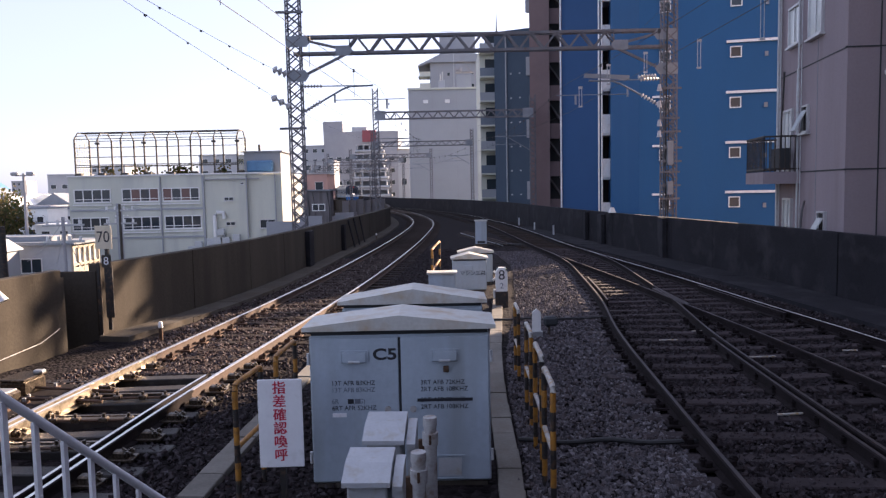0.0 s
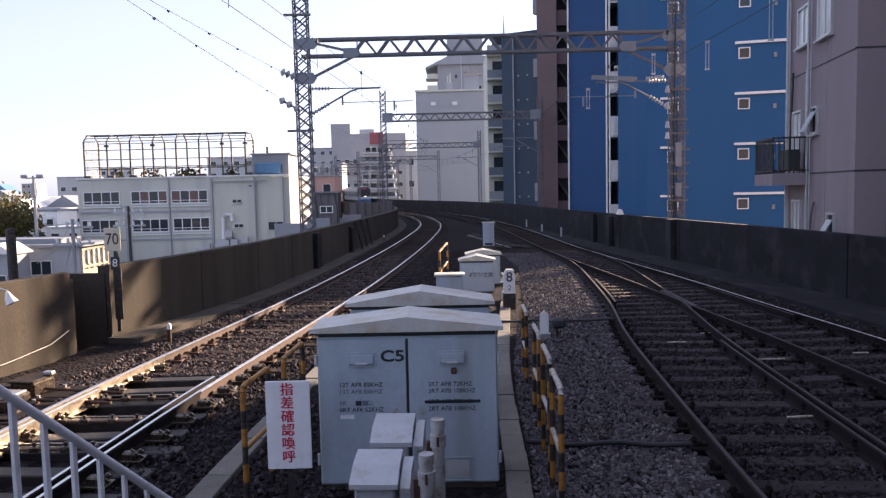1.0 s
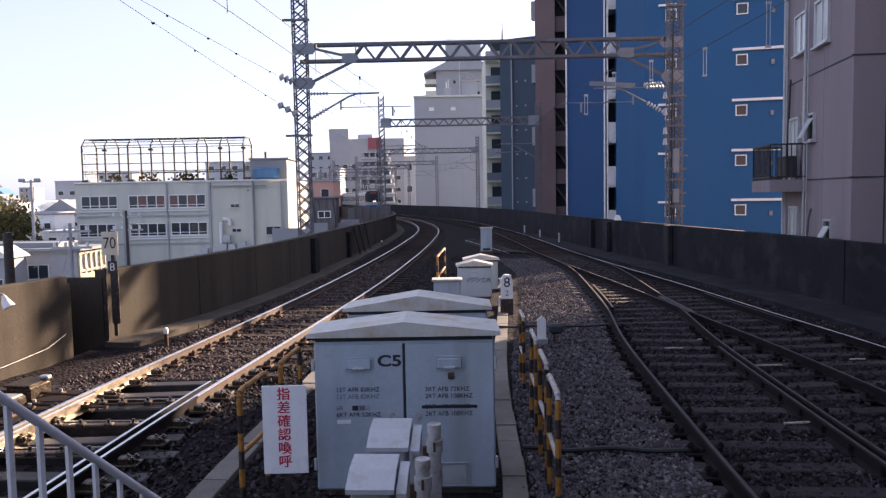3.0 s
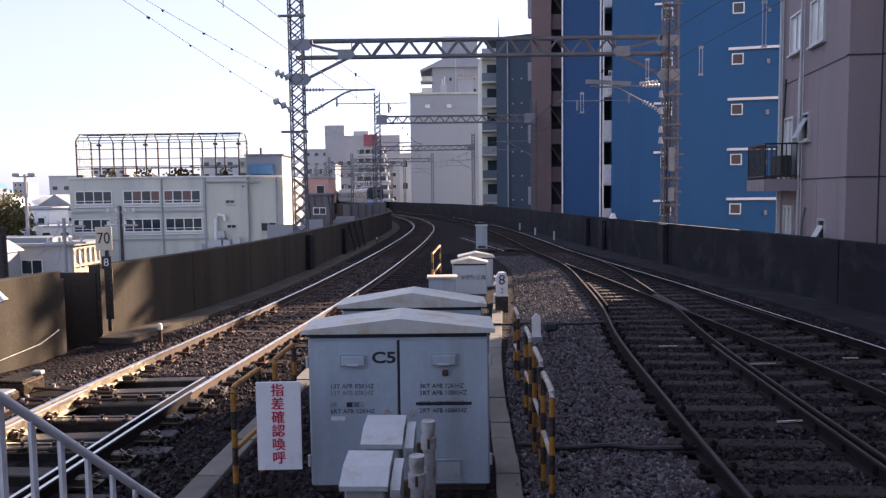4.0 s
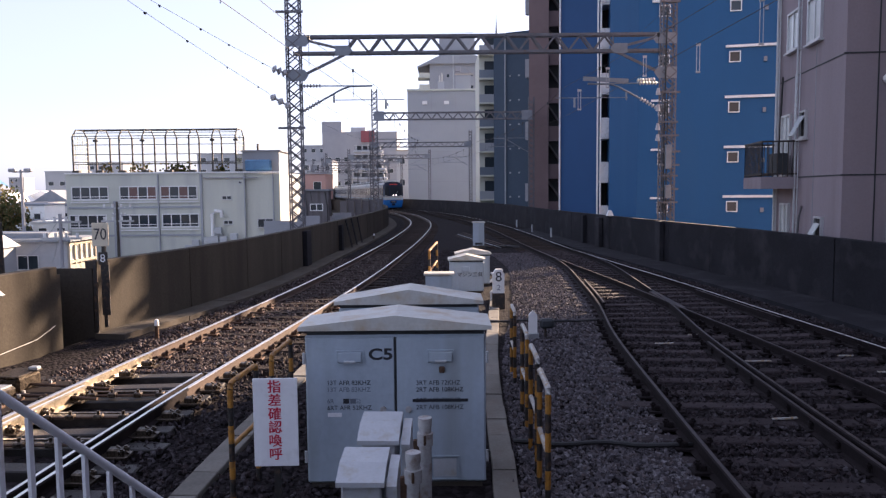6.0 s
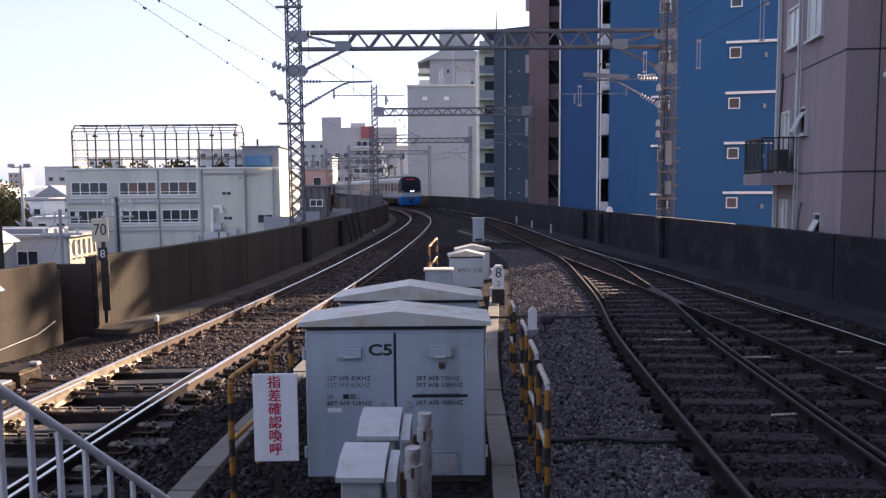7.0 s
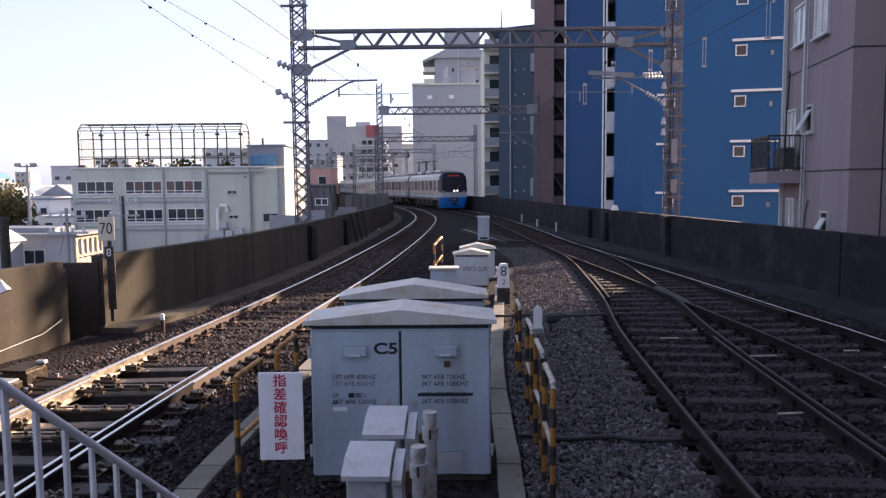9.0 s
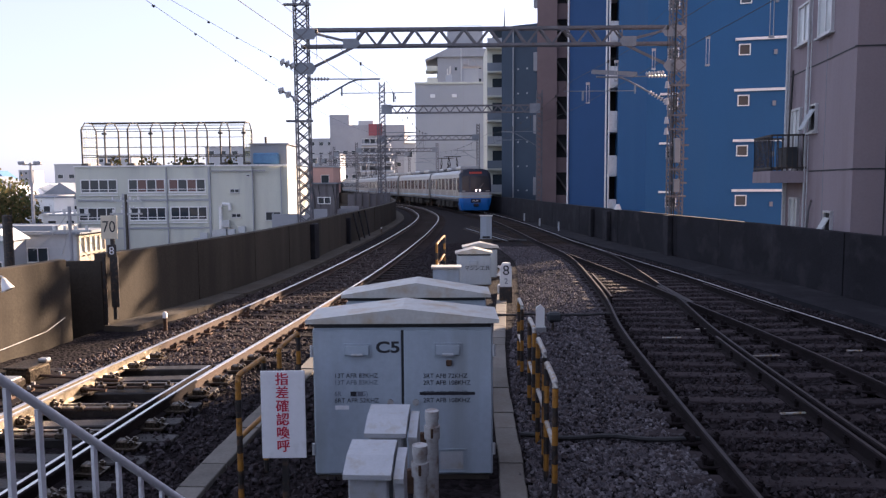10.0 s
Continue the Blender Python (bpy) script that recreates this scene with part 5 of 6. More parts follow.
    part("strand", Build().tube([a_.lerp(b_, i / 8) - Vector((0, 0, 0.8 * (i / 8) * (1 - i / 8))) for i in range(9)], 0.012, 5), M["jbox"], wt)
dp = thing("utility_pole", "dark stained utility pole beside the viaduct wall", "pole", Matrix.Translation((-13.72, 22.6, 0)), "utility poles")
part("shaft", Build().tube([(0, 0, GROUND), (0, 0, 1.55)], [0.17, 0.14], 10), M["black"], dp)
for x, y, h in ((-13.9, 26.7, 1.7), (-15.05, 34, 2.05), (-33, 75, 1.2)):
    p = thing("utility_pole", "grey concrete utility pole with crossarms and wires", "pole", Matrix.Translation((x, y, 0)), "utility poles")
    part("shaft", Build().tube([(0, 0, GROUND), (0, 0, h)], [0.10, 0.06], 8), M["far_grey"] if y != 34 else M["cage"], p)
    for k in range(2):
        part("crossarm", Build().box((0, 0, h - 0.3 - 0.6 * k), (1.5, 0.08, 0.08)), M["steel"], p)
        for s in (-0.6, -0.2, 0.2, 0.6):
            part("insulator", Build().tube([(s, 0, h - 0.26 - 0.6 * k), (s, 0, h - 0.1 - 0.6 * k)], 0.05, 6), M["white"], p)


def tree(x, y, h, r, seed):
    rng = random.Random(seed)
    t = thing("tree", "autumn green brown tree crown among town roofs", "tree", Matrix.Translation((x, y, GROUND)), "trees")
    tb = Build().tube([(0, 0, 0), (0.1, 0, h * 0.35), (0, 0.1, h * 0.7)], [0.28, 0.2, 0.08], 7)
    cents = []
    for i in range(9):
        a = rng.uniform(0, 6.28)
        e = (math.cos(a) * r * rng.uniform(0.3, 0.8), math.sin(a) * r * rng.uniform(0.3, 0.8), h * rng.uniform(0.55, 0.95))
        tb.tube([(0, 0, h * rng.uniform(0.3, 0.6)), e], [0.1, 0.03], 5)
        cents.append(e)
    part("trunk", tb, M["bark"], t)
    V, F = [], []
    for i in range(1100):
        c = rng.choice(cents)
        p = Vector(c) + Vector((rng.gauss(0, 1), rng.gauss(0, 1), rng.gauss(0, 0.8))) * (r * 0.3)
        q = Euler((rng.uniform(0, 6), rng.uniform(0, 6), rng.uniform(0, 6))).to_matrix()
        o = len(V)
        V += [tuple(p + q @ Vector(v)) for v in ((-0.16, -0.1, 0), (0.16, -0.08, 0.03), (0.18, 0.12, 0), (-0.14, 0.1, -0.03))]
        F.append((o, o + 1, o + 2, o + 3))
    part("crown", Build().add(V, F), M["leaf"], t)


for i, (x, y, h, r) in enumerate(((-48.5, 80, 9.6, 2.6), (-51, 82, 10.2, 3.0), (-54.0, 86, 10.6, 3.2), (-59, 96, 10.5, 3.2))):
    tree(x, y, h, r, 40 + i)

# plain unseen walls added to close the place beside and behind the platform
solid("closing_wall", Build().upright([(9.6, -30), (24, -30), (24, 13), (9.6, 13)], GROUND, 17), M["mauve"], "plain mauve grey building wall beside the station", "wall", "structure")
solid("station_wall", Build().upright([(-9, -32), (9, -32), (9, -26), (-9, -26)], GROUND, 9), M["pale"], "plain station wall closing the platform", "wall", "structure")
# unseen canopy added to hold skylight off the near ground
solid("platform_canopy", Build().box((0.6, -15.5, 4.6), (9.0, 24.5, 0.25)), M["far_grey"], "plain grey unseen canopy that blocks skylight over the platform", "canopy", "structure")

random.seed(23)
for i in range(22):
    y = random.uniform(100, 170)
    px = random.uniform(-0.60, -0.50)
    house("house", random.choice(("small white town house with a pale roof", "low cream town house among roofs", "grey walled town house with a gabled roof")), px * y, y, random.uniform(4, 8), 6, random.uniform(5.5, 8.6),
          random.choice(("roof_white", "far_white", "far_cream", "far_white")), random.choice(("roof", "roof_white", "far_grey", "roof")), 2, 3, random.random() < 0.5)


# ---- writing ----
def words(parent, text, size, m, material, name="lettering", align="CENTER", label="", bold=0.0):
    cu = bpy.data.curves.new("lettering", "FONT")
    cu.body, cu.size, cu.align_x, cu.align_y, cu.extrude, cu.offset = text, size, align, "CENTER", 0.0008, bold
    tmp = new("lettering", cu)
    bpy.context.view_layer.update()
    me = bpy.data.meshes.new_from_object(tmp.evaluated_get(bpy.context.evaluated_depsgraph_get()))
    bpy.data.objects.remove(tmp)
    me.materials.clear()
    me.materials.append(material)
    ob = piece(name, me, parent, m)
    if label:
        ob["label"] = label
    return ob


FACE = Matrix.Rotation(radians(90), 4, "X")   # text upright, read from the front (-y)


# ---- equipment cabinets ----
def cabinet(x0, x1, y, depth, z0, ze, zr, label, doors=True, over=0.05):
    w, cx = x1 - x0, (x0 + x1) / 2
    c = thing("equipment_cabinet", label, "cabinet", Matrix.Translation((cx, y, 0)), "trackside cabinets")
    part("body", Build().box((0, depth / 2, (z0 + 0.06 + ze) / 2), (w, depth, ze - z0 - 0.06), bevel=0.015), M["cab"], c)
    part("plinth", Build().box((0, depth / 2, z0 - 0.02), (w - 0.06, depth - 0.06, 0.16)), M["path"], c)
    part("seam", Build().box((0, depth / 2, ze + 0.02), (w - 0.03, depth - 0.03, 0.06)), M["cab_dark"], c)
    q = Matrix.Rotation(radians(90), 4, "X")
    o = w / 2 + over
    roof = [(-o, 0), (o, 0), (o, 0.035), (0.0, zr - ze - 0.045), (-o, 0.035)]
    part("roof", Build().prism(roof, Matrix.Translation((0, -over, ze + 0.045)) @ q, Matrix.Translation((0, depth + over, ze + 0.045)) @ q), M["cab_roof"], c, "weathered pitched sheet roof")
    if doors:
        for s in (-1, 1):
            d = part("door", Build().box((s * w / 4, -0.008, (z0 + ze) / 2 + 0.03), (w / 2 - 0.022, 0.024, ze - z0 - 0.1), bevel=0.006), M["cab"], c)
            part("handle_plate", Build().box((s * w / 4, -0.03, ze - 0.19), (0.21, 0.03, 0.09), bevel=0.008), M["cab"], d)
            part("handle", Build().box((s * w / 4, -0.05, ze - 0.225), (0.10, 0.03, 0.02), bevel=0.005), M["jbox"], d)
            for zz in (z0 + 0.3, ze - 0.2):
                part("hinge", Build().tube([(s * (w / 2 + 0.008), -0.01, zz - 0.05), (s * (w / 2 + 0.008), -0.01, zz + 0.05)], 0.014, 8), M["jbox"], d)
        part("door_gap", Build().box((0, -0.001, (z0 + ze) / 2 + 0.03), (0.024, 0.006, ze - z0 - 0.1)), M["cab_dark"], c)
        for s in (-1, 1):
            part("bolt_boss", Build().tube([(s * 0.11, -0.018, z0 + 0.72), (s * 0.11, -0.04, z0 + 0.72)], 0.028, 12), M["pipe"], c)
            for ya, yb, xa, xb in ((ze - 0.135, ze - 0.135, -0.115, 0.115), (ze - 0.245, ze - 0.245, -0.115, 0.115), (ze - 0.135, ze - 0.245, -0.115, -0.115), (ze - 0.135, ze - 0.245, 0.115, 0.115)):
                part("handle_frame", Build().bar((s * w / 4 + xa, -0.026, ya), (s * w / 4 + xb, -0.026, yb), 0.012, 0.012), M["cab"], c)
        for xa, za, xb, zb in ((0.3, 0.1, 0.54, 0.1), (0.3, 0.3, 0.54, 0.3), (0.3, 0.1, 0.3, 0.3), (0.54, 0.1, 0.54, 0.3)):
            part("plate_frame", Build().bar((xa, -0.026, z0 + za), (xb, -0.026, z0 + zb), 0.01, 0.01), M["cab"], c)
        part("padlock", Build().box((0.40, -0.04, ze - 0.30), (0.05, 0.03, 0.055), bevel=0.008), M["plate"], c)
        part("name_plate", Build().box((0.42, -0.022, z0 + 0.2), (0.2, 0.008, 0.16)), M["jbox"], c)
    return c


c5 = cabinet(-1.20, 0.36, 6.25, 0.52, -0.2, 1.17, 1.345, "large pale grey steel equipment cabinet marked with stencilled letters")
words(c5, "C5", 0.135, Matrix.Translation((-0.125, -0.022, 1.0)) @ FACE @ Matrix.Diagonal((1.3, 1, 1, 1)), M["ink"], bold=0.004)
for tx, zz in (("13T AFR 83KHZ", 0.755), ("13T AFB 83KHZ", 0.695), ("6R        (YG)", 0.595), ("6RT AFR 52KHZ", 0.535)):
    words(c5, tx, 0.056, Matrix.Translation((-0.595, -0.022, zz)) @ FACE @ Matrix.Diagonal((0.98, 1, 1, 1)), M["ink"] if "13T AFR" in tx or "6RT" in tx else M["ink_faded"], align="LEFT")
part("smudged_character", Build().box((-0.43, -0.022, 0.595), (0.05, 0.003, 0.042)), M["ink"], c5)
part("smudged_character", Build().box((-0.37, -0.022, 0.595), (0.05, 0.003, 0.042)), M["ink_faded"], c5)
for i, (tx, zz) in enumerate((("3RT AFB 72KHZ", 0.75), ("2RT AFB 108KHZ", 0.69), ("2RT AFB 72KHZ", 0.597), ("2RT AFB 108KHZ", 0.535))):
    words(c5, tx, 0.056, Matrix.Translation((0.175, -0.022, zz)) @ FACE @ Matrix.Diagonal((0.98, 1, 1, 1)), M["ink"], align="LEFT")
part("struck_bar", Build().box((0.385, -0.024, 0.597), (0.48, 0.004, 0.026)), M["ink"], c5)
part("label_strip", Build().box((-0.53, -0.022, 0.475), (0.12, 0.004, 0.035)), M["sign"], c5)
cab2 = cabinet(-1.24, 0.42, 8.6, 0.52, -0.2, 1.03, 1.25, "second pale grey cabinet standing behind the first", over=0.05)
cab3 = cabinet(0.16, 1.03, 18.5, 0.55, -0.2, 0.60, 0.79, "small pale grey cabinet with a pitched roof", doors=False, over=0.04)
for i, zz in enumerate((0.28,)):
    words(cab3, "マシン工具", 0.13, Matrix.Translation((0.08, -0.012, zz)) @ FACE, M["ink"])
part("handle_plate", Build().box((-0.02, -0.03, 0.42), (0.2, 0.03, 0.14), bevel=0.01), M["cab"], cab3)
cab4 = cabinet(0.36, 1.28, 20.0, 0.55, -0.2, 0.62, 0.81, "small pale cabinet with a sunlit roof edge", doors=False, over=0.04)
bx = thing("control_box", "low pale grey trackside control box", "box", pose(-0.1, 17.0, -0.2))
part("body", Build().box((0, 0, 0.36), (0.62, 0.4, 0.62), bevel=0.02), M["cab"], bx)
part("lid", Build().box((0, 0, 0.69), (0.7, 0.48, 0.05), bevel=0.01), M["cab_roof"], bx)
fbx = thing("relay_box", "narrow white relay box on ballast", "box", pose(1.63, 33.5, -0.2))
part("body", Build().box((0, 0, 0.62), (0.5, 0.4, 1.04), bevel=0.02), M["cab"], fbx)
part("base", Build().box((0, 0, 0.05), (0.6, 0.5, 0.14)), M["path"], fbx)
part("roof", Build().box((0, 0, 1.17), (0.58, 0.48, 0.06), bevel=0.01), M["cab_roof"], fbx)
part("vent", Build().box((0, -0.205, 0.2), (0.34, 0.02, 0.1)), M["cab_dark"], fbx)


# junction boxes and conduits in front of the cabinet
def junction(x, y, z, w, d, label):
    t = thing("junction_box", label, "junction box", pose(x, y, -0.2, 0, 0, -2), "junction boxes")
    h = z + 0.2
    part("post", Build().box((0, 0, (h - 0.3) / 2), (w * 0.5, d * 0.5, h - 0.3)), M["pipe"], t)
    part("body", Build().box((0, 0, h - 0.22), (w - 0.05, d - 0.06, 0.42), bevel=0.012), M["jbox"], t)
    q = Matrix.Rotation(radians(90), 4, "Y")
    prof = [(0.02, -d / 2 - 0.02), (-0.012, -d / 2 - 0.02), (-0.085, -d * 0.1), (-0.11, d / 2), (0.02, d / 2)]
    part("lid", Build().prism(prof, Matrix.Translation((-w / 2, 0, h)) @ q, Matrix.Translation((w / 2, 0, h)) @ q), M["jbox"], t, "pale sloping sheet lid")
    part("side_cover", Build().prism([(a + 0.0, b * 0.8) for a, b in prof], Matrix.Translation((w / 2 + 0.012, 0.0, h - 0.04)) @ q, Matrix.Translation((w / 2 + 0.075, 0.0, h - 0.04)) @ q).box((w / 2 + 0.045, 0, h - 0.18), (0.06, d * 0.7, 0.24)), M["jbox"], t)
    return t


junction(-0.47, 5.3, 0.62, 0.30, 0.36, "grey steel junction box with a sloping lid")
junction(-0.535, 4.72, 0.55, 0.31, 0.36, "grey steel junction box with a dirty lid")
for x, y, z in ((-0.14, 5.1, 0.80), (-0.205, 4.6, 0.73)):
    t = thing("cable_conduit", "grey upright conduit pipe with a rusty collar", "pipe", pose(x, y, -0.2), "conduit pipes")
    part("pipe", Build().tube([(0, 0, 0), (0, 0, z + 0.16)], 0.046, 14), M["pipe"], t, smooth=True)
    part("collar", Build().tube([(0, 0, z), (0, 0, z + 0.09)], 0.058, 14), M["pipe"], t, smooth=True)
    part("cap", Build().tube([(0, 0, z + 0.14), (0, 0, z + 0.2)], [0.052, 0.05], 14), M["pipe"], t, smooth=True)
    part("bracket", Build().box((0, -0.05, z + 0.05), (0.018, 0.03, 0.07), bevel=0.004), M["plate"], t)
    part("bracket", Build().box((-0.06, 0, z - 0.04), (0.05, 0.03, 0.16), bevel=0.004), M["plate"], t)


# ---- hoops and posts ----
def striped(b, a, c, r, bands, flip=False, n=10):
    a, c, o = Vector(a), Vector(c), len(b.k)
    b.tube([a.lerp(c, i / bands) for i in range(bands + 1)], r, n)
    for i in range(bands):
        b.k[o + i * n:o + (i + 1) * n] = [(i + flip) % 2] * n


def hoop(xa, ya, xb, yb, z, label, r=0.024, flip=False, top_m="bare", tail=0.25):
    t = thing("warning_hoop", label, "hoop barrier", group="warning hoops")
    z0 = -0.22
    for i, (x, y, f) in enumerate(((xa, ya, flip), (xb, yb, not flip))):
        b = Build()
        striped(b, (x, y, z0), (x, y, z - 0.05), r, 7, f)
        part("leg", b, (M["black"], M["yellow"]), t, "yellow and black banded leg", smooth=True)
    d = Vector((xb - xa, yb - ya, 0))
    d.normalize()
    pts = [(xa, ya, z - 0.05), Vector((xa, ya, z - 0.012)) + d * 0.012, Vector((xa, ya, z)) + d * 0.05, Vector((xb, yb, z)) - d * 0.05, Vector((xb, yb, z - 0.012)) - d * 0.012, (xb, yb, z - 0.05)]
    part("top_bar", Build().tube(pts, r, 10), M[top_m], t, "chipped pale top bar", smooth=True)
    part("mid_bar", Build().tube([(xa, ya, z - 0.52), (xb, yb, z - 0.52)], r * 0.9, 10), M[top_m], t, smooth=True)
    return t


hoop(-1.73, 5.82, -1.68, 6.45, 0.87, "yellow and black hoop barrier with a peeling top", flip=True, top_m="yellow")
hoop(-1.66, 6.95, -1.63, 7.7, 0.84, "yellow and black hoop barrier near the cabinet", flip=True, top_m="yellow")
FX = [(5.55, 0.80, 0.88), (6.55, 0.845, 0.88), (7.75, 0.89, 0.86), (9.6, 0.94, 0.80)]
for i, (y, x, z) in enumerate(FX):
    hoop(x, y, x + 0.015, y + 0.62, z, "row of worn yellow and black hoop barriers", flip=i % 2 == 0)
hoop(-0.33, 17.6, -0.17, 20.4, 0.98, "orange lit banded hoop beside the small cabinets", r=0.03, flip=True, top_m="yellow")

# ---- pointing sign ----
sg = thing("warning_sign", "white sign with red characters on a dark post", "sign", pose(-1.315, 5.6, 0, 0, 0, 1.5))
part("board", Build().box((0, 0, 0.615), (0.345, 0.012, 0.70), bevel=0.004), M["sign"], sg)
part("post", Build().box((-0.0, 0.03, 0.2), (0.05, 0.04, 0.85)), M["black"], sg)
for i, ch in enumerate("指差確認喚呼"):
    for j, (dx, dz) in enumerate(((-0.0022, 0.0), (0.0022, 0.0), (0.0, 0.002))):
        words(sg, ch, 0.106, Matrix.Translation((-0.005 + dx, -0.0075 - 0.0004 * j, 0.892 - 0.107 * i + dz)) @ FACE, M["red"])

# ---- number marker, small signal, posts ----
mk = thing("number_marker", "white and black concrete marker post with numerals", "marker", pose(1.2, 15.9, -0.2))
part("black_base", Build().box((0, 0, 0.19), (0.27, 0.2, 0.38), bevel=0.01), M["black"], mk)
q = Matrix.Rotation(radians(90), 4, "X")
part("white_plate", Build().prism([(-0.125, 0), (0.125, 0), (0.125, 0.42), (0.06, 0.52), (-0.06, 0.52), (-0.125, 0.42)], Matrix.Translation((0, -0.1, 0.38)) @ q, Matrix.Translation((0, 0.06, 0.38)) @ q), M["white"], mk)
words(mk, "8", 0.30, Matrix.Translation((0, -0.105, 0.73)) @ FACE, M["ink"])
words(mk, "2", 0.17, Matrix.Translation((0.0, -0.105, 0.50)) @ FACE, M["ink_faded"])
dw = thing("ground_indicator", "white arrow-topped ground plate with a small black lamp", "indicator", pose(1.55, 12.6, -0.2))
part("plate", Build().prism([(-0.075, 0), (0.075, 0), (0.075, 0.33), (0, 0.40), (-0.075, 0.33)], Matrix.Translation((0, 0.0, 0.12)) @ q, Matrix.Translation((0, 0.04, 0.12)) @ q), M["white"], dw)
part("foot", Build().box((0, 0.02, 0.05), (0.2, 0.15, 0.14)), M["steel"], dw)
part("lamp_head", Build().box((0.24, 0.0, 0.30), (0.25, 0.18, 0.17), bevel=0.04), M["cab_dark"], dw, "small black lamp head")
part("lamp_post", Build().tube([(0.22, 0.02, 0), (0.22, 0.02, 0.26)], 0.025, 8), M["black"], dw)
for x, y, h in ((-5.02, 12.7, 0.3), (-3.62, 38.5, 0.3)):
    t = thing("marker_post", "short round white-capped marker post", "post", pose(x, y, -0.12), "marker posts")
    part("shaft", Build().tube([(0, 0, 0), (0, 0, h)], 0.035, 10), M["plate"], t, smooth=True)
    part("cap", Build().tube([(0, 0, h - 0.08), (0, 0, h), (0, 0, h + 0.03)], [0.04, 0.04, 0.02], 10), M["white"], t, smooth=True)

# ---- speed board on the left wall ----
sp70 = thing("speed_sign", "cream speed limit board with black numerals on a post", "sign", pose(-6.12, 13.1, 0, 0, 0, 2))
part("post", Build().box((0.03, 0.05, 0.75), (0.06, 0.06, 1.5)), M["black"], sp70)
part("board", Build().box((0, 0, 1.68), (0.29, 0.02, 0.42), bevel=0.005), M["sign_cream"], sp70, "cream board")
words(sp70, "70", 0.25, Matrix.Translation((0, -0.014, 1.68)) @ FACE @ Matrix.Diagonal((0.95, 1.15, 1, 1)), M["ink"])
part("small_board", Build().box((0.03, 0, 1.25), (0.16, 0.02, 0.23), bevel=0.004), M["black"], sp70, "small black board")
words(sp70, "8", 0.2, Matrix.Translation((0.03, -0.014, 1.25)) @ FACE, M["sign"])
part("back_plank", Build().box((0.05, 0.02, 0.7), (0.14, 0.03, 0.95)), M["black"], sp70, "dark timber plank")
lm = thing("wall_lamp", "white enamel lamp shade on a thin bracket", "lamp", pose(-5.62, 9.1, 0))
part("shade", Build().tube([(0, 0, 1.27), (0.02, 0, 1.2), (0.06, 0, 1.12)], [0.02, 0.05, 0.08], 14), M["white"], lm, smooth=True)
part("bracket", Build().tube([(-0.6, 0.1, 1.2), (-0.3, 0.05, 1.36), (0, 0, 1.28)], 0.014, 8), M["steel"], lm)
part("stand_pipe", Build().tube([(-0.6, 0.1, -0.2), (-0.6, 0.1, 1.2)], 0.02, 8), M["steel"], lm)

# ---- cable troughs ----
def trough(knots, y0, y1, w, step, label):
    t = tagged(new("cable_trough"), label, "cable trough", kind="structure")
    y = y0
    while y < y1:
        pts = line(knots, y + 0.004, y + step - 0.004, (step - 0.008) / 2)
        dz = random.uniform(-0.008, 0.008)
        part("cover_slab", Build().sweep([(-w / 2, -0.1), (w / 2, -0.1), (w / 2, 0.005), (w / 2 - 0.008, 0.013), (-w / 2 + 0.008, 0.013), (-w / 2, 0.005)], raised([(p[0] + dz * 0.5, p[1]) for p in pts], -0.145 + dz)), M["concrete_light"], t)
        y += step


trough([(3, 0.30), (6.1, 0.52), (9.5, 0.63), (15.2, 1.05), (18, 1.28)], 3.0, 17.0, 0.22, 0.5, "row of pale concrete trough covers beside the cabinets")
trough([(3, -2.25), (6.15, -2.2), (8, -2.12), (10.5, -1.98), (14, -1.9)], 3.0, 13.5, 0.24, 0.5, "row of pale concrete trough covers beside the track")

# ---- cables lying on the ballast ----
def cable(pts, r, label, m="cable"):
    P = [Vector(p) for p in pts]
    out = []
    for i in range(len(P) - 1):
        for k in range(6):
            s = k / 6
            p = P[i].lerp(P[i + 1], s)
            out.append(p + Vector((0, 0.03 * math.sin(p.x * 5), 0.008 * math.sin(p.x * 9))))
    out.append(P[-1])
    solid("ground_cable", Build().tube(out, r, 8), M[m], label, "cable", smooth=True)


cable([(0.7, 7.25, -0.12), (1.06, 7.16, -0.12), (1.75, 7.1, -0.115), (2.5, 7.08, -0.12)], 0.026, "thick black cable lying on the ballast")
cable([(0.4, 14.0, -0.12), (1.2, 14.1, -0.12), (2.2, 14.0, -0.115), (3.2, 14.05, -0.12)], 0.022, "black cable crossing the ballast")
cable([(-6.95, 8.5, 0.06), (-6.76, 9.6, 0.0), (-6.6, 10.6, 0.03), (-6.44, 11.5, 0.12), (-6.36, 11.9, 0.26)], 0.006, "pale cable sagging along the wall", "pipe")
cable([(1.9, 33.0, -0.13), (2.6, 33.3, -0.12), (3.4, 32.8, -0.13)], 0.06, "black hose bundle beside the relay box")
rods = thing("point_rods", "bright parallel steel point rods beside the relay box", "rods")
for i in range(4):
    part("rod", Build().tube([(0.7 + 0.16 * i, 41 + i, -0.08), (2.3 + 0.22 * i, 31.5 + 0.4 * i, -0.08)], 0.013, 6), M["steel"] if i == 1 else M["plate"], rods)

# ---- platform end with railing ----
pl = solid("platform", Build().box((0, -5.2, 0.4), (4.2, 12, 1.25), bevel=0.02), M["concrete_light"], "plain concrete platform end", "platform", "structure")
st = tagged(new("platform_steps"), "concrete steps down from the platform end", "steps", kind="structure")
for i in range(6):
    part("step", Build().box((-1.85, 0.95 + 0.28 * i, 0.92 - 0.19 * i - 0.5), (1.0, 0.29, 1.0)), M["concrete_light"], st)
rl = thing("stair_railing", "white painted steel stair railing with round handrail", "railing")
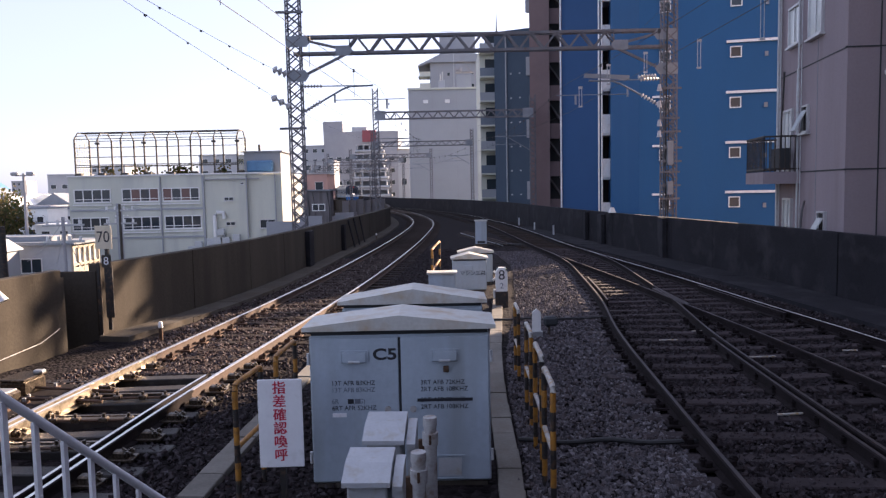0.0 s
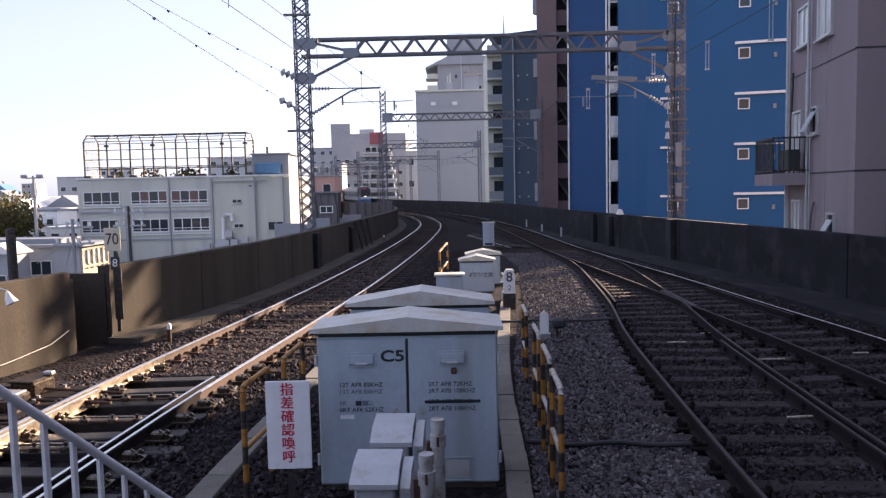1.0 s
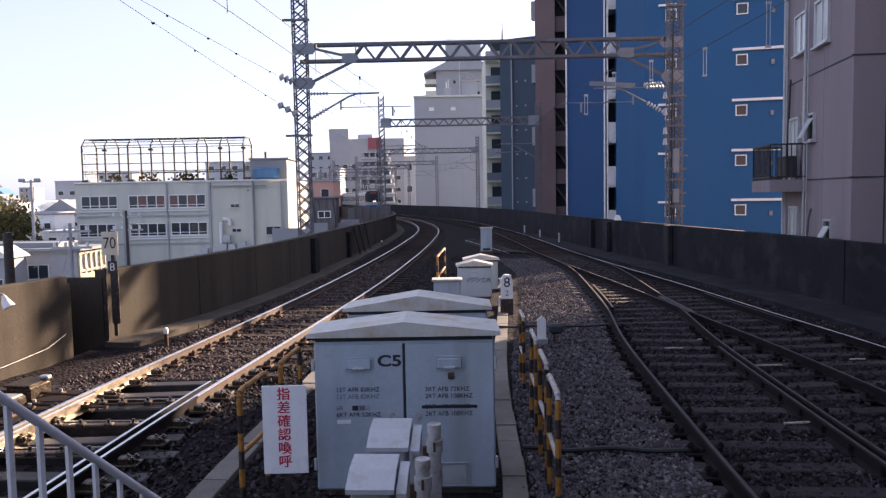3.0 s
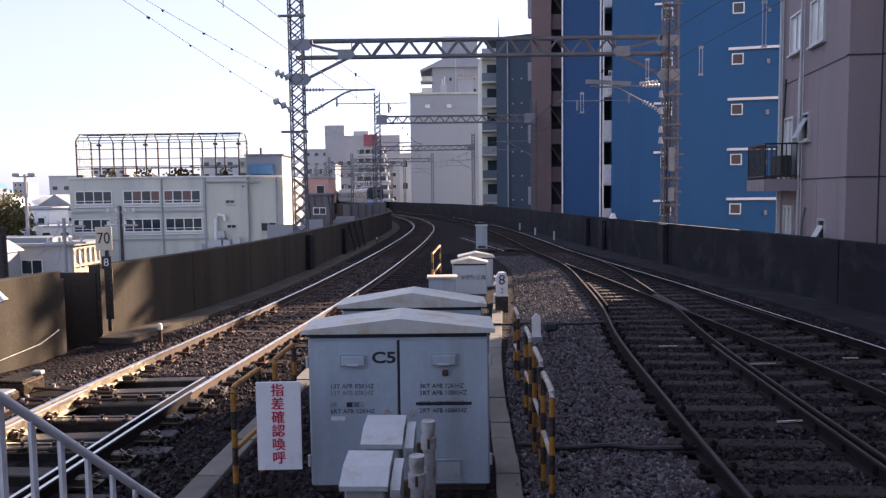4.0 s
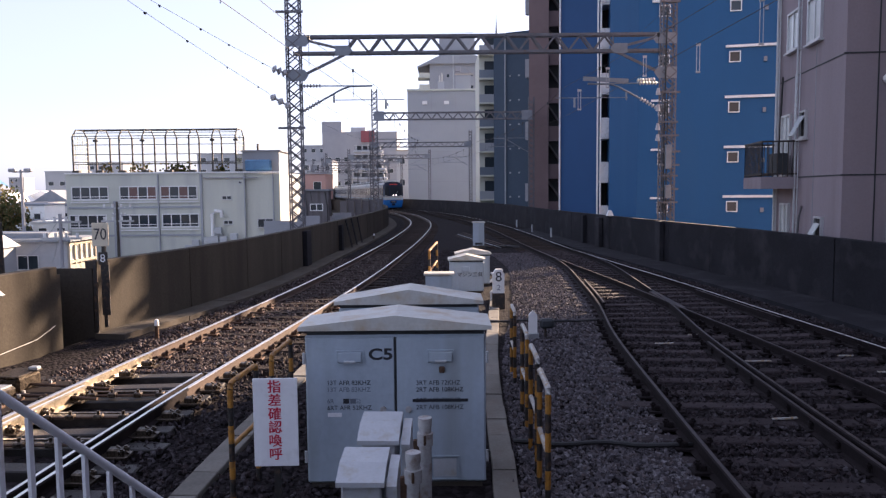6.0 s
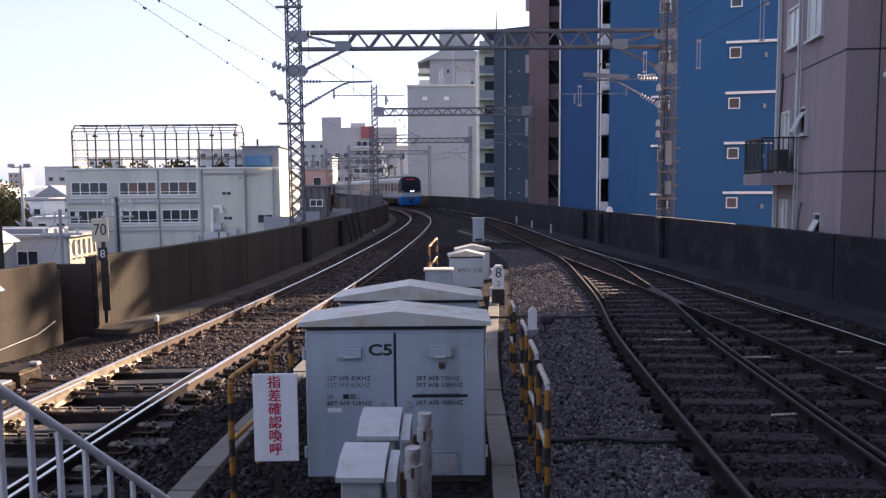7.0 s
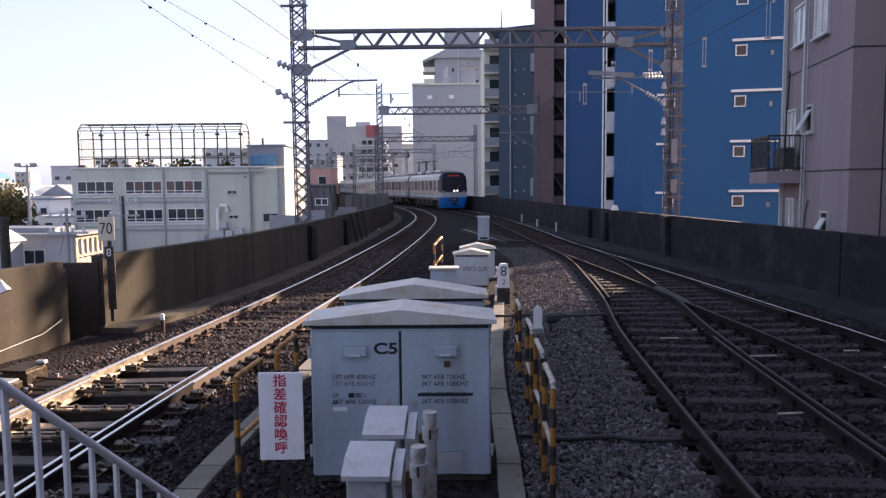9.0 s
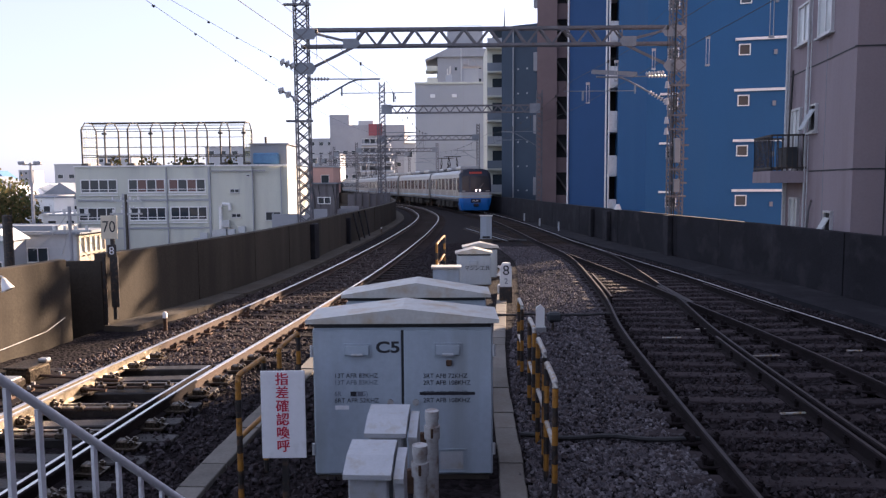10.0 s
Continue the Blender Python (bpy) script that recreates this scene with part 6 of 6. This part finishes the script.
A, B = Vector((-1.885, 2.15, 2.2)), Vector((-1.30, 3.75, 0.645))
part("handrail", Build().tube([A.lerp(B, i / 6) for i in range(7)], 0.019, 12), M["rail_white"], rl, smooth=True)
low_a, low_b = A - Vector((0, 0, 0.85)), B - Vector((0, 0, 0.85))
part("bottom_rail", Build().bar(low_a, low_b, 0.03, 0.03), M["rail_white"], rl)
for i in range(13):
    p = A.lerp(B, (i + 0.5) / 13)
    part("baluster", Build().bar(p - Vector((0, 0, 0.86)), p - Vector((0, 0, 0.015)), 0.014, 0.032).tube([p - Vector((0, 0.012, 0.06)), p - Vector((0, -0.012, 0.06))], 0.006, 6), M["rail_white"], rl)


# ---- overhead wires and brackets ----
def wire(pts, r, label, sag=0.0, droppers=None):
    t = thing("overhead_wire", label, "wire", group="overhead wires")
    P = []
    for i in range(len(pts) - 1):
        a, b = Vector(pts[i]), Vector(pts[i + 1])
        for k in range(8):
            s = k / 8
            P.append(a.lerp(b, s) - Vector((0, 0, sag * 4 * s * (1 - s))))
    P.append(Vector(pts[-1]))
    part("strand", Build().tube(P, r, 6), M["wire"], t)
    return t


def on(knots, y, d=0.0, z=5.2):
    x = line(knots, y, y, 1)[0][0]
    return (x + d, y, z)


SP = (-22, 28, 56, 86, 111, 138, 170)
for knots, d in ((LEFT, 0), (MAIN, 0)):
    wire([on(knots, y, d + (0.2 if i % 2 else -0.2), 5.25) for i, y in enumerate(SP)], 0.006, "thin dark contact wire above the track")
    t = wire([on(knots, y, d, 6.25) for y in SP], 0.006, "thin dark messenger wire sagging between gantries", 0.55)
    for a, b in zip(SP[:3], SP[1:4]):
        for k in range(1, 9):
            s = k / 9
            p = Vector(on(knots, a, d, 6.25)).lerp(Vector(on(knots, b, d, 6.25)), s) - Vector((0, 0, 0.55 * 4 * s * (1 - s)))
            c0 = Vector(on(knots, a, d, 5.25)).lerp(Vector(on(knots, b, d, 5.25)), s)
            part("dropper", Build().tube([p, c0], 0.006, 5), M["wire"], t)
            part("clip", Build().box(p, (0.05, 0.07, 0.09)), M["wire"], t)
for x0, z0, x1, z1 in ((-7.3, 6.9, -6.25, 6.98), (-7.3, 8.2, -6.3, 6.0), (9.4, 9.6, 8.7, 9.4)):
    fw_ = wire([(x0, -10, z0), (x1, 27.5, z1), (x1 + 0.6, 56, z1 + 0.3), (-8.0 if x1 < 0 else 4.0, 86, z1 + 0.3)], 0.005, "thin dark feeder wire beside the masts", 0.25)
    for k in range(7):
        u = 0.52 + 0.07 * k + random.uniform(-0.03, 0.03)
        p = Vector((x0, -10, z0)).lerp(Vector((x1, 27.5, z1)), u) - Vector((0, 0, 0.25 * 4 * u * (1 - u)))
        part("wire_clip", Build().tube([p - Vector((0.0, 0.06, 0.02)), p + Vector((0.0, 0.06, 0.0))], random.uniform(0.012, 0.028), 8).box(p - Vector((0, 0, 0.02)), (0.025, 0.04, 0.05)), M["wire"], fw_)


def insulators(parent, a, b, n, r=0.11):
    a, b = Vector(a), Vector(b)
    bd = Build()
    for i in range(n):
        p, e = a.lerp(b, (i + 0.1) / n), a.lerp(b, (i + 0.75) / n)
        bd.tube([p, p.lerp(e, 0.5), e], [r * 0.5, r, r * 0.3], 12)
    bd.tube([a, b], r * 0.25, 8)
    part("insulator_string", bd, M["insul"], parent, "grey porcelain insulator discs", smooth=True)


insulators(g1, (-6.2, 27.4, 6.95), (-5.75, 27.8, 6.8), 3, 0.15)
insulators(g1, (-6.3, 27.4, 5.95), (-5.6, 27.8, 5.55), 3, 0.15)
for (x, y, s, zt) in ((-5.3, 28, 1, 5.4), (8.2, 28, -1, 5.4)):
    b = Build().tube([(x, y, zt), (x + s * 1.55, y, zt + 0.85), (x + s * 1.85, y, zt + 0.95), (x + s * 2.7, y, zt + 0.97)], 0.035, 8)
    b.tube([(x, y, zt + 0.98), (x + s * 2.7, y, zt + 0.97)], 0.022, 8)
    b.tube([(x + s * 1.2, y, zt + 0.45), (x + s * 3.9, y, zt + 0.45)], 0.018, 6)
    b.tube([(x + s * 3.2, y, zt + 0.45), (x + s * 3.2, y, zt + 0.1)], 0.04, 6)
    b.tube([(x + s * 1.25, y, zt + 0.35), (x + s * 1.25, y, zt + 0.65)], 0.035, 6)
    part("cantilever_bracket", b, M["gusset"], g1, "hinged steel cantilever bracket", smooth=True)
    insulators(g1, (x + s * 0.1, y, zt + 0.05), (x + s * 0.75, y, zt + 0.42), 6, 0.09)
    insulators(g1, (x + s * 0.1, y, zt + 0.98), (x + s * 0.8, y, zt + 0.98), 6, 0.08)
for (g, y, xl, xr) in ((g2, 56, -5.1, 6.5), (g3, 86, -8.0, 3.1), (g4, 111, -13.8, -2.1)):
    for x, s in ((xl, 1), (xr, -1)):
        b = Build().tube([(x, y, 5.3), (x + s * 1.7, y, 6.3), (x + s * 2.6, y, 6.35)], 0.04, 6).tube([(x, y, 6.35), (x + s * 2.6, y, 6.35)], 0.03, 6).tube([(x + s * 1.0, y, 5.75), (x + s * 3.0, y, 5.7)], 0.025, 6)
        part("cantilever_bracket", b, M["gusset"], g, "hinged steel cantilever bracket")
# hanging drop rods of the near catenary
for x, y, z0, z1 in ((5.15, 27.8, 5.4, 6.1), (7.55, 27.7, 6.6, 7.3), (8.6, 25.0, 6.3, 7.2), (8.9, 20.8, 6.4, 7.6), (6.2, 27.8, 6.2, 6.9)):
    b = Build()
    for dx in (-0.05, 0.05):
        b.tube([(x + dx, y, z0), (x + dx, y, z1)], 0.012, 6)
    b.box((x, y, z1), (0.14, 0.06, 0.08)).box((x, y, z0), (0.14, 0.06, 0.06))
    part("drop_rod", b, M["insul"], g1, "pale looped drop rod")
part("wire_frame", Build().bar((5.3, 27.9, 6.55), (7.0, 27.9, 6.45), 0.03, 0.16), M["gusset"], g1)
insulators(g1, (7.3, 27.85, 6.45), (8.0, 27.85, 6.5), 7, 0.085)
for z in (5.9, 5.3, 4.6, 4.2):
    part("insulator", Build().tube([(8.05, 27.65, z), (8.05, 27.65, z + 0.24)], [0.09, 0.05], 10), M["insul"], g1, smooth=True)
# fittings on the right mast
for z in (1.9, 2.4, 2.9, 3.3, 3.8, 4.4, 4.9, 6.0, 9.3):
    part("mast_clamp", Build().box((8.5 + random.uniform(-0.05, 0.05), 27.7, z), (0.72, 0.1, 0.07)), M["pole"], g1)
for z, h in ((3.6, 0.9), (2.3, 0.5)):
    part("cable_box", Build().box((8.45, 27.68, z), (0.22, 0.2, h), bevel=0.02), M["gusset"], g1)
part("mast_cable", Build().tube([(8.32, 27.72, 1.0), (8.3, 27.7, 4.0), (8.36, 27.7, 9.0)], 0.03, 6), M["cable"], g1)
part("mast_cable", Build().tube([(8.4, 27.72, 1.0), (8.42, 27.68, 6.0)], 0.025, 6), M["cable"], g1)
for z in (4.8, 9.05):
    part("mast_clamp", Build().box((-5.6, 27.7, z), (1.0, 0.08, 0.08)), M["pole"], g1)


# ---- the train ----
CAR, GAP = 17.6, 0.5


def car(front):
    """One rigid car; y points the way it travels."""
    t = thing("train_car", "aluminium commuter train car with dark windows" if not front else "leading aluminium train car with a blue front and lit headlamps", "train", group="train cars")
    L = CAR / 2
    prof = [(-1.32, 0.92), (1.32, 0.92), (1.40, 1.15), (1.40, 3.02), (1.34, 3.36), (1.08, 3.62), (0.5, 3.74), (-0.5, 3.74), (-1.08, 3.62), (-1.34, 3.36), (-1.40, 3.02), (-1.40, 1.15)]
    q = Matrix.Rotation(radians(90), 4, "X")
    b = Build()
    end = L - (0.35 if front else 0)
    b.prism(prof, Matrix.Translation((0, end, 0)) @ q, Matrix.Translation((0, -L, 0)) @ q)
    part("body", b, M["train_alu"], t, "brushed aluminium body shell")
    for s in (-1, 1):
        part("blue_band", Build().box((s * 1.395, -0.2, 1.32), (0.03, CAR - 0.9, 0.09)), M["train_lblue"], t, "pale blue waist band")
        part("white_band", Build().box((s * 1.38, -0.2, 3.06), (0.03, CAR - 0.9, 0.1)), M["train_white"], t)
        for y in (-6.3, -2.15, 2.15, 6.3):
            for e in (-0.34, 0.34):
                part("door", Build().box((s * 1.392, y + e, 2.05), (0.03, 0.64, 1.95)), M["train_white"], t)
                part("door_window", Build().box((s * 1.403, y + e, 2.42), (0.03, 0.44, 1.05)), M["train_glass"], t)
            part("door_gap", Build().box((s * 1.396, y, 2.05), (0.03, 0.04, 1.95)), M["train_black"], t)
        for y in (-8.0, -4.6, -3.85, -0.4, 0.4, 3.85, 4.6, 8.0):
            part("window", Build().box((s * 1.398, y, 2.42), (0.03, 0.66, 1.0)), M["train_glass"], t)
    ub = Build()
    for y in (-3.5, -1.2, 1.4, 3.6):
        for s in (-0.75, 0.75):
            ub.box((s, y, 0.62), (1.0, 1.6, 0.6))
    ub.box((0, 0, 0.88), (2.4, CAR - 0.6, 0.14))
    part("underframe", ub, M["under"], t, "grimy equipment boxes below the floor")
    for y in (-6.0, 6.0):
        bb = Build().box((0, y, 0.52), (2.1, 2.6, 0.3), bevel=0.05)
        bg = part("bogie", bb, M["under"], t)
        for dy in (-1.05, 1.05):
            for s in (-1, 1):
                part("wheel", Build().tube([(s * 0.68, y + dy, 0.43), (s * 0.80, y + dy, 0.43)], 0.43, 18), M["rust"], bg)
    part("roof", Build().prism([(-1.06, 3.63), (1.06, 3.63), (0.5, 3.755), (-0.5, 3.755)], Matrix.Translation((0, end - 0.5, 0)) @ q, Matrix.Translation((0, -L + 0.02, 0)) @ q), M["under"], t, "dark grey roof")
    for y in (-5, 0, 5):
        part("roof_unit", Build().box((0, y, 3.86), (1.7, 2.6, 0.32), bevel=0.08), M["train_white"], t, "pale roof air conditioner")
    if front:
        # raked front: each outline is (half width, height), its foot further forward than its brow
        def shell(name, rows, m, label, back=0.5):
            bm_ = Build()
            vs = []
            for w_, z, y_ in rows:
                vs += [(-w_, y_ - 0.10, z), (-w_ * 0.82, y_, z), (w_ * 0.82, y_, z), (w_, y_ - 0.10, z), (w_, end - back, z), (-w_, end - back, z)]
            fs = [tuple(range(5, -1, -1)), tuple(range(6 * (len(rows) - 1), 6 * len(rows)))]
            for r_ in range(len(rows) - 1):
                fs += [(6 * r_ + i, 6 * r_ + (i + 1) % 6, 6 * r_ + 6 + (i + 1) % 6, 6 * r_ + 6 + i) for i in range(6)]
            return part(name, bm_.add(vs, fs), m, t, label)
        shell("front_mask", [(1.41, 1.72, L), (1.41, 2.9, L - 0.16), (1.36, 3.3, L - 0.24), (1.12, 3.64, L - 0.32), (0.6, 3.76, L - 0.36)], M["train_black"], "black raked front mask", 0.25)
        shell("front_band", [(1.40, 1.22, L + 0.03), (1.415, 1.72, L + 0.02)], M["train_white"], "aluminium front band", 0.3)
        shell("pale_stripe", [(1.42, 1.36, L + 0.036), (1.42, 1.43, L + 0.036)], M["train_lblue"], "thin blue stripe", 0.3)
        shell("front_panel", [(1.36, 0.80, L + 0.02), (1.41, 1.22, L + 0.02)], M["train_blue"], "bright blue lower front", 0.4)
        shell("skirt", [(1.18, 0.16, L - 0.06), (1.28, 0.5, L - 0.02), (1.35, 0.80, L)], M["train_blue"], "bright blue skirt", 0.9)
        rake = Matrix.Rotation(radians(7.8), 3, "X")
        part("windscreen", Build().box((-0.42, L - 0.10, 2.5), (1.62, 0.03, 1.25), rake, bevel=0.01), M["train_glass"], t, "dark windscreen")
        part("end_door_window", Build().box((0.88, L - 0.10, 2.5), (0.60, 0.03, 1.25), rake, bevel=0.01), M["train_glass"], t)
        part("pillar", Build().box((0.48, L - 0.085, 2.5), (0.09, 0.03, 1.3), rake), M["train_black"], t)
        part("wiper", Build().bar((-0.2, L - 0.0, 1.95), (-0.75, L - 0.06, 2.5), 0.02, 0.02), M["train_alu"], t)
        part("destination_display", Build().box((-0.05, L - 0.24, 3.40), (1.1, 0.05, 0.16)), M["led"], t, "red destination display")
        part("number_panel", Build().box((0.0, L + 0.03, 0.98), (0.85, 0.04, 0.32), bevel=0.01), M["train_black"], t, "dark number panel")
        for i in range(4):
            part("number_bar", Build().box((-0.18 + 0.14 * i, L + 0.055, 0.99), (0.08, 0.01, 0.12)), M["train_white"], t)
        part("coupler", Build().box((0, L + 0.12, 0.62), (0.42, 0.4, 0.26), bevel=0.05), M["train_black"], t)
        for s in (-0.17, 0.17):
            part("headlamp", Build().tube([(s - 0.22, L - 0.05, 1.88), (s - 0.22, L + 0.02, 1.88)], 0.065, 14), M["lamp"], t, "lit round headlamp")
            part("side_marker", Build().box((s * 6.2, L + 0.02, 1.83), (0.3, 0.03, 0.08)), M["train_white"], t)
    return t


def pantograph(t, y):
    b = Build()
    for s in (-0.5, 0.5):
        b.bar((s, y - 0.7, 3.9), (s * 0.9, y + 0.5, 4.55), 0.06, 0.06)
        b.bar((s, y + 0.7, 3.9), (s * 0.9, y - 0.5, 4.55), 0.06, 0.06)
        b.bar((s * 0.9, y + 0.5, 4.55), (s * 0.8, y, 5.15), 0.05, 0.05)
        b.bar((s * 0.9, y - 0.5, 4.55), (s * 0.8, y, 5.15), 0.05, 0.05)
    for dy in (-0.15, 0.15):
        b.bar((-0.85, y + dy, 5.2), (0.85, y + dy, 5.2), 0.07, 0.06)
    b.box((0, y, 3.88), (1.5, 1.8, 0.1))
    part("pantograph", b, M["under"], t, "raised dark pantograph")


lead = car(True)
mid = car(False)
cars = [lead, mid] + [copy_thing(mid, pose(0, 300 + 20 * i, 0)) for i in range(6)]
for i, c in enumerate(cars):
    if i in (0, 3, 5):
        pantograph(c, -2.6)
        pantograph(c, -7.0)

TL = line(MAIN, 30, 420, 0.5)
TS = [0.0]
for a_, b_ in zip(TL, TL[1:]):
    TS.append(TS[-1] + math.hypot(b_[0] - a_[0], b_[1] - a_[1]))
TXY = np.array(TL)


def place(s):
    return Vector((float(np.interp(s, TS, TXY[:, 0])), float(np.interp(s, TS, TXY[:, 1]))))


def nose(t):
    """Distance ahead of the train's nose at t seconds, and its place along the line."""
    y = 165.0 - 10.95 * t + 0.1 * t * t - 0.48 * max(0.0, t - 8.0) ** 2
    return float(np.interp(y, TXY[:, 1], TS))


def motions():
    for i, c in enumerate(cars):
        rows = []
        for k in range(21):
            t = k * 0.5
            s = nose(t) + CAR / 2 + i * (CAR + GAP)
            a, b = place(s - 6), place(s + 6)
            d = a - b
            m = (a + b) / 2
            rows.append((t, pose(m.x, m.y, 0.0, 0, 0, math.degrees(math.atan2(-d.x, d.y)))))
        walk(c, rows)


motions()
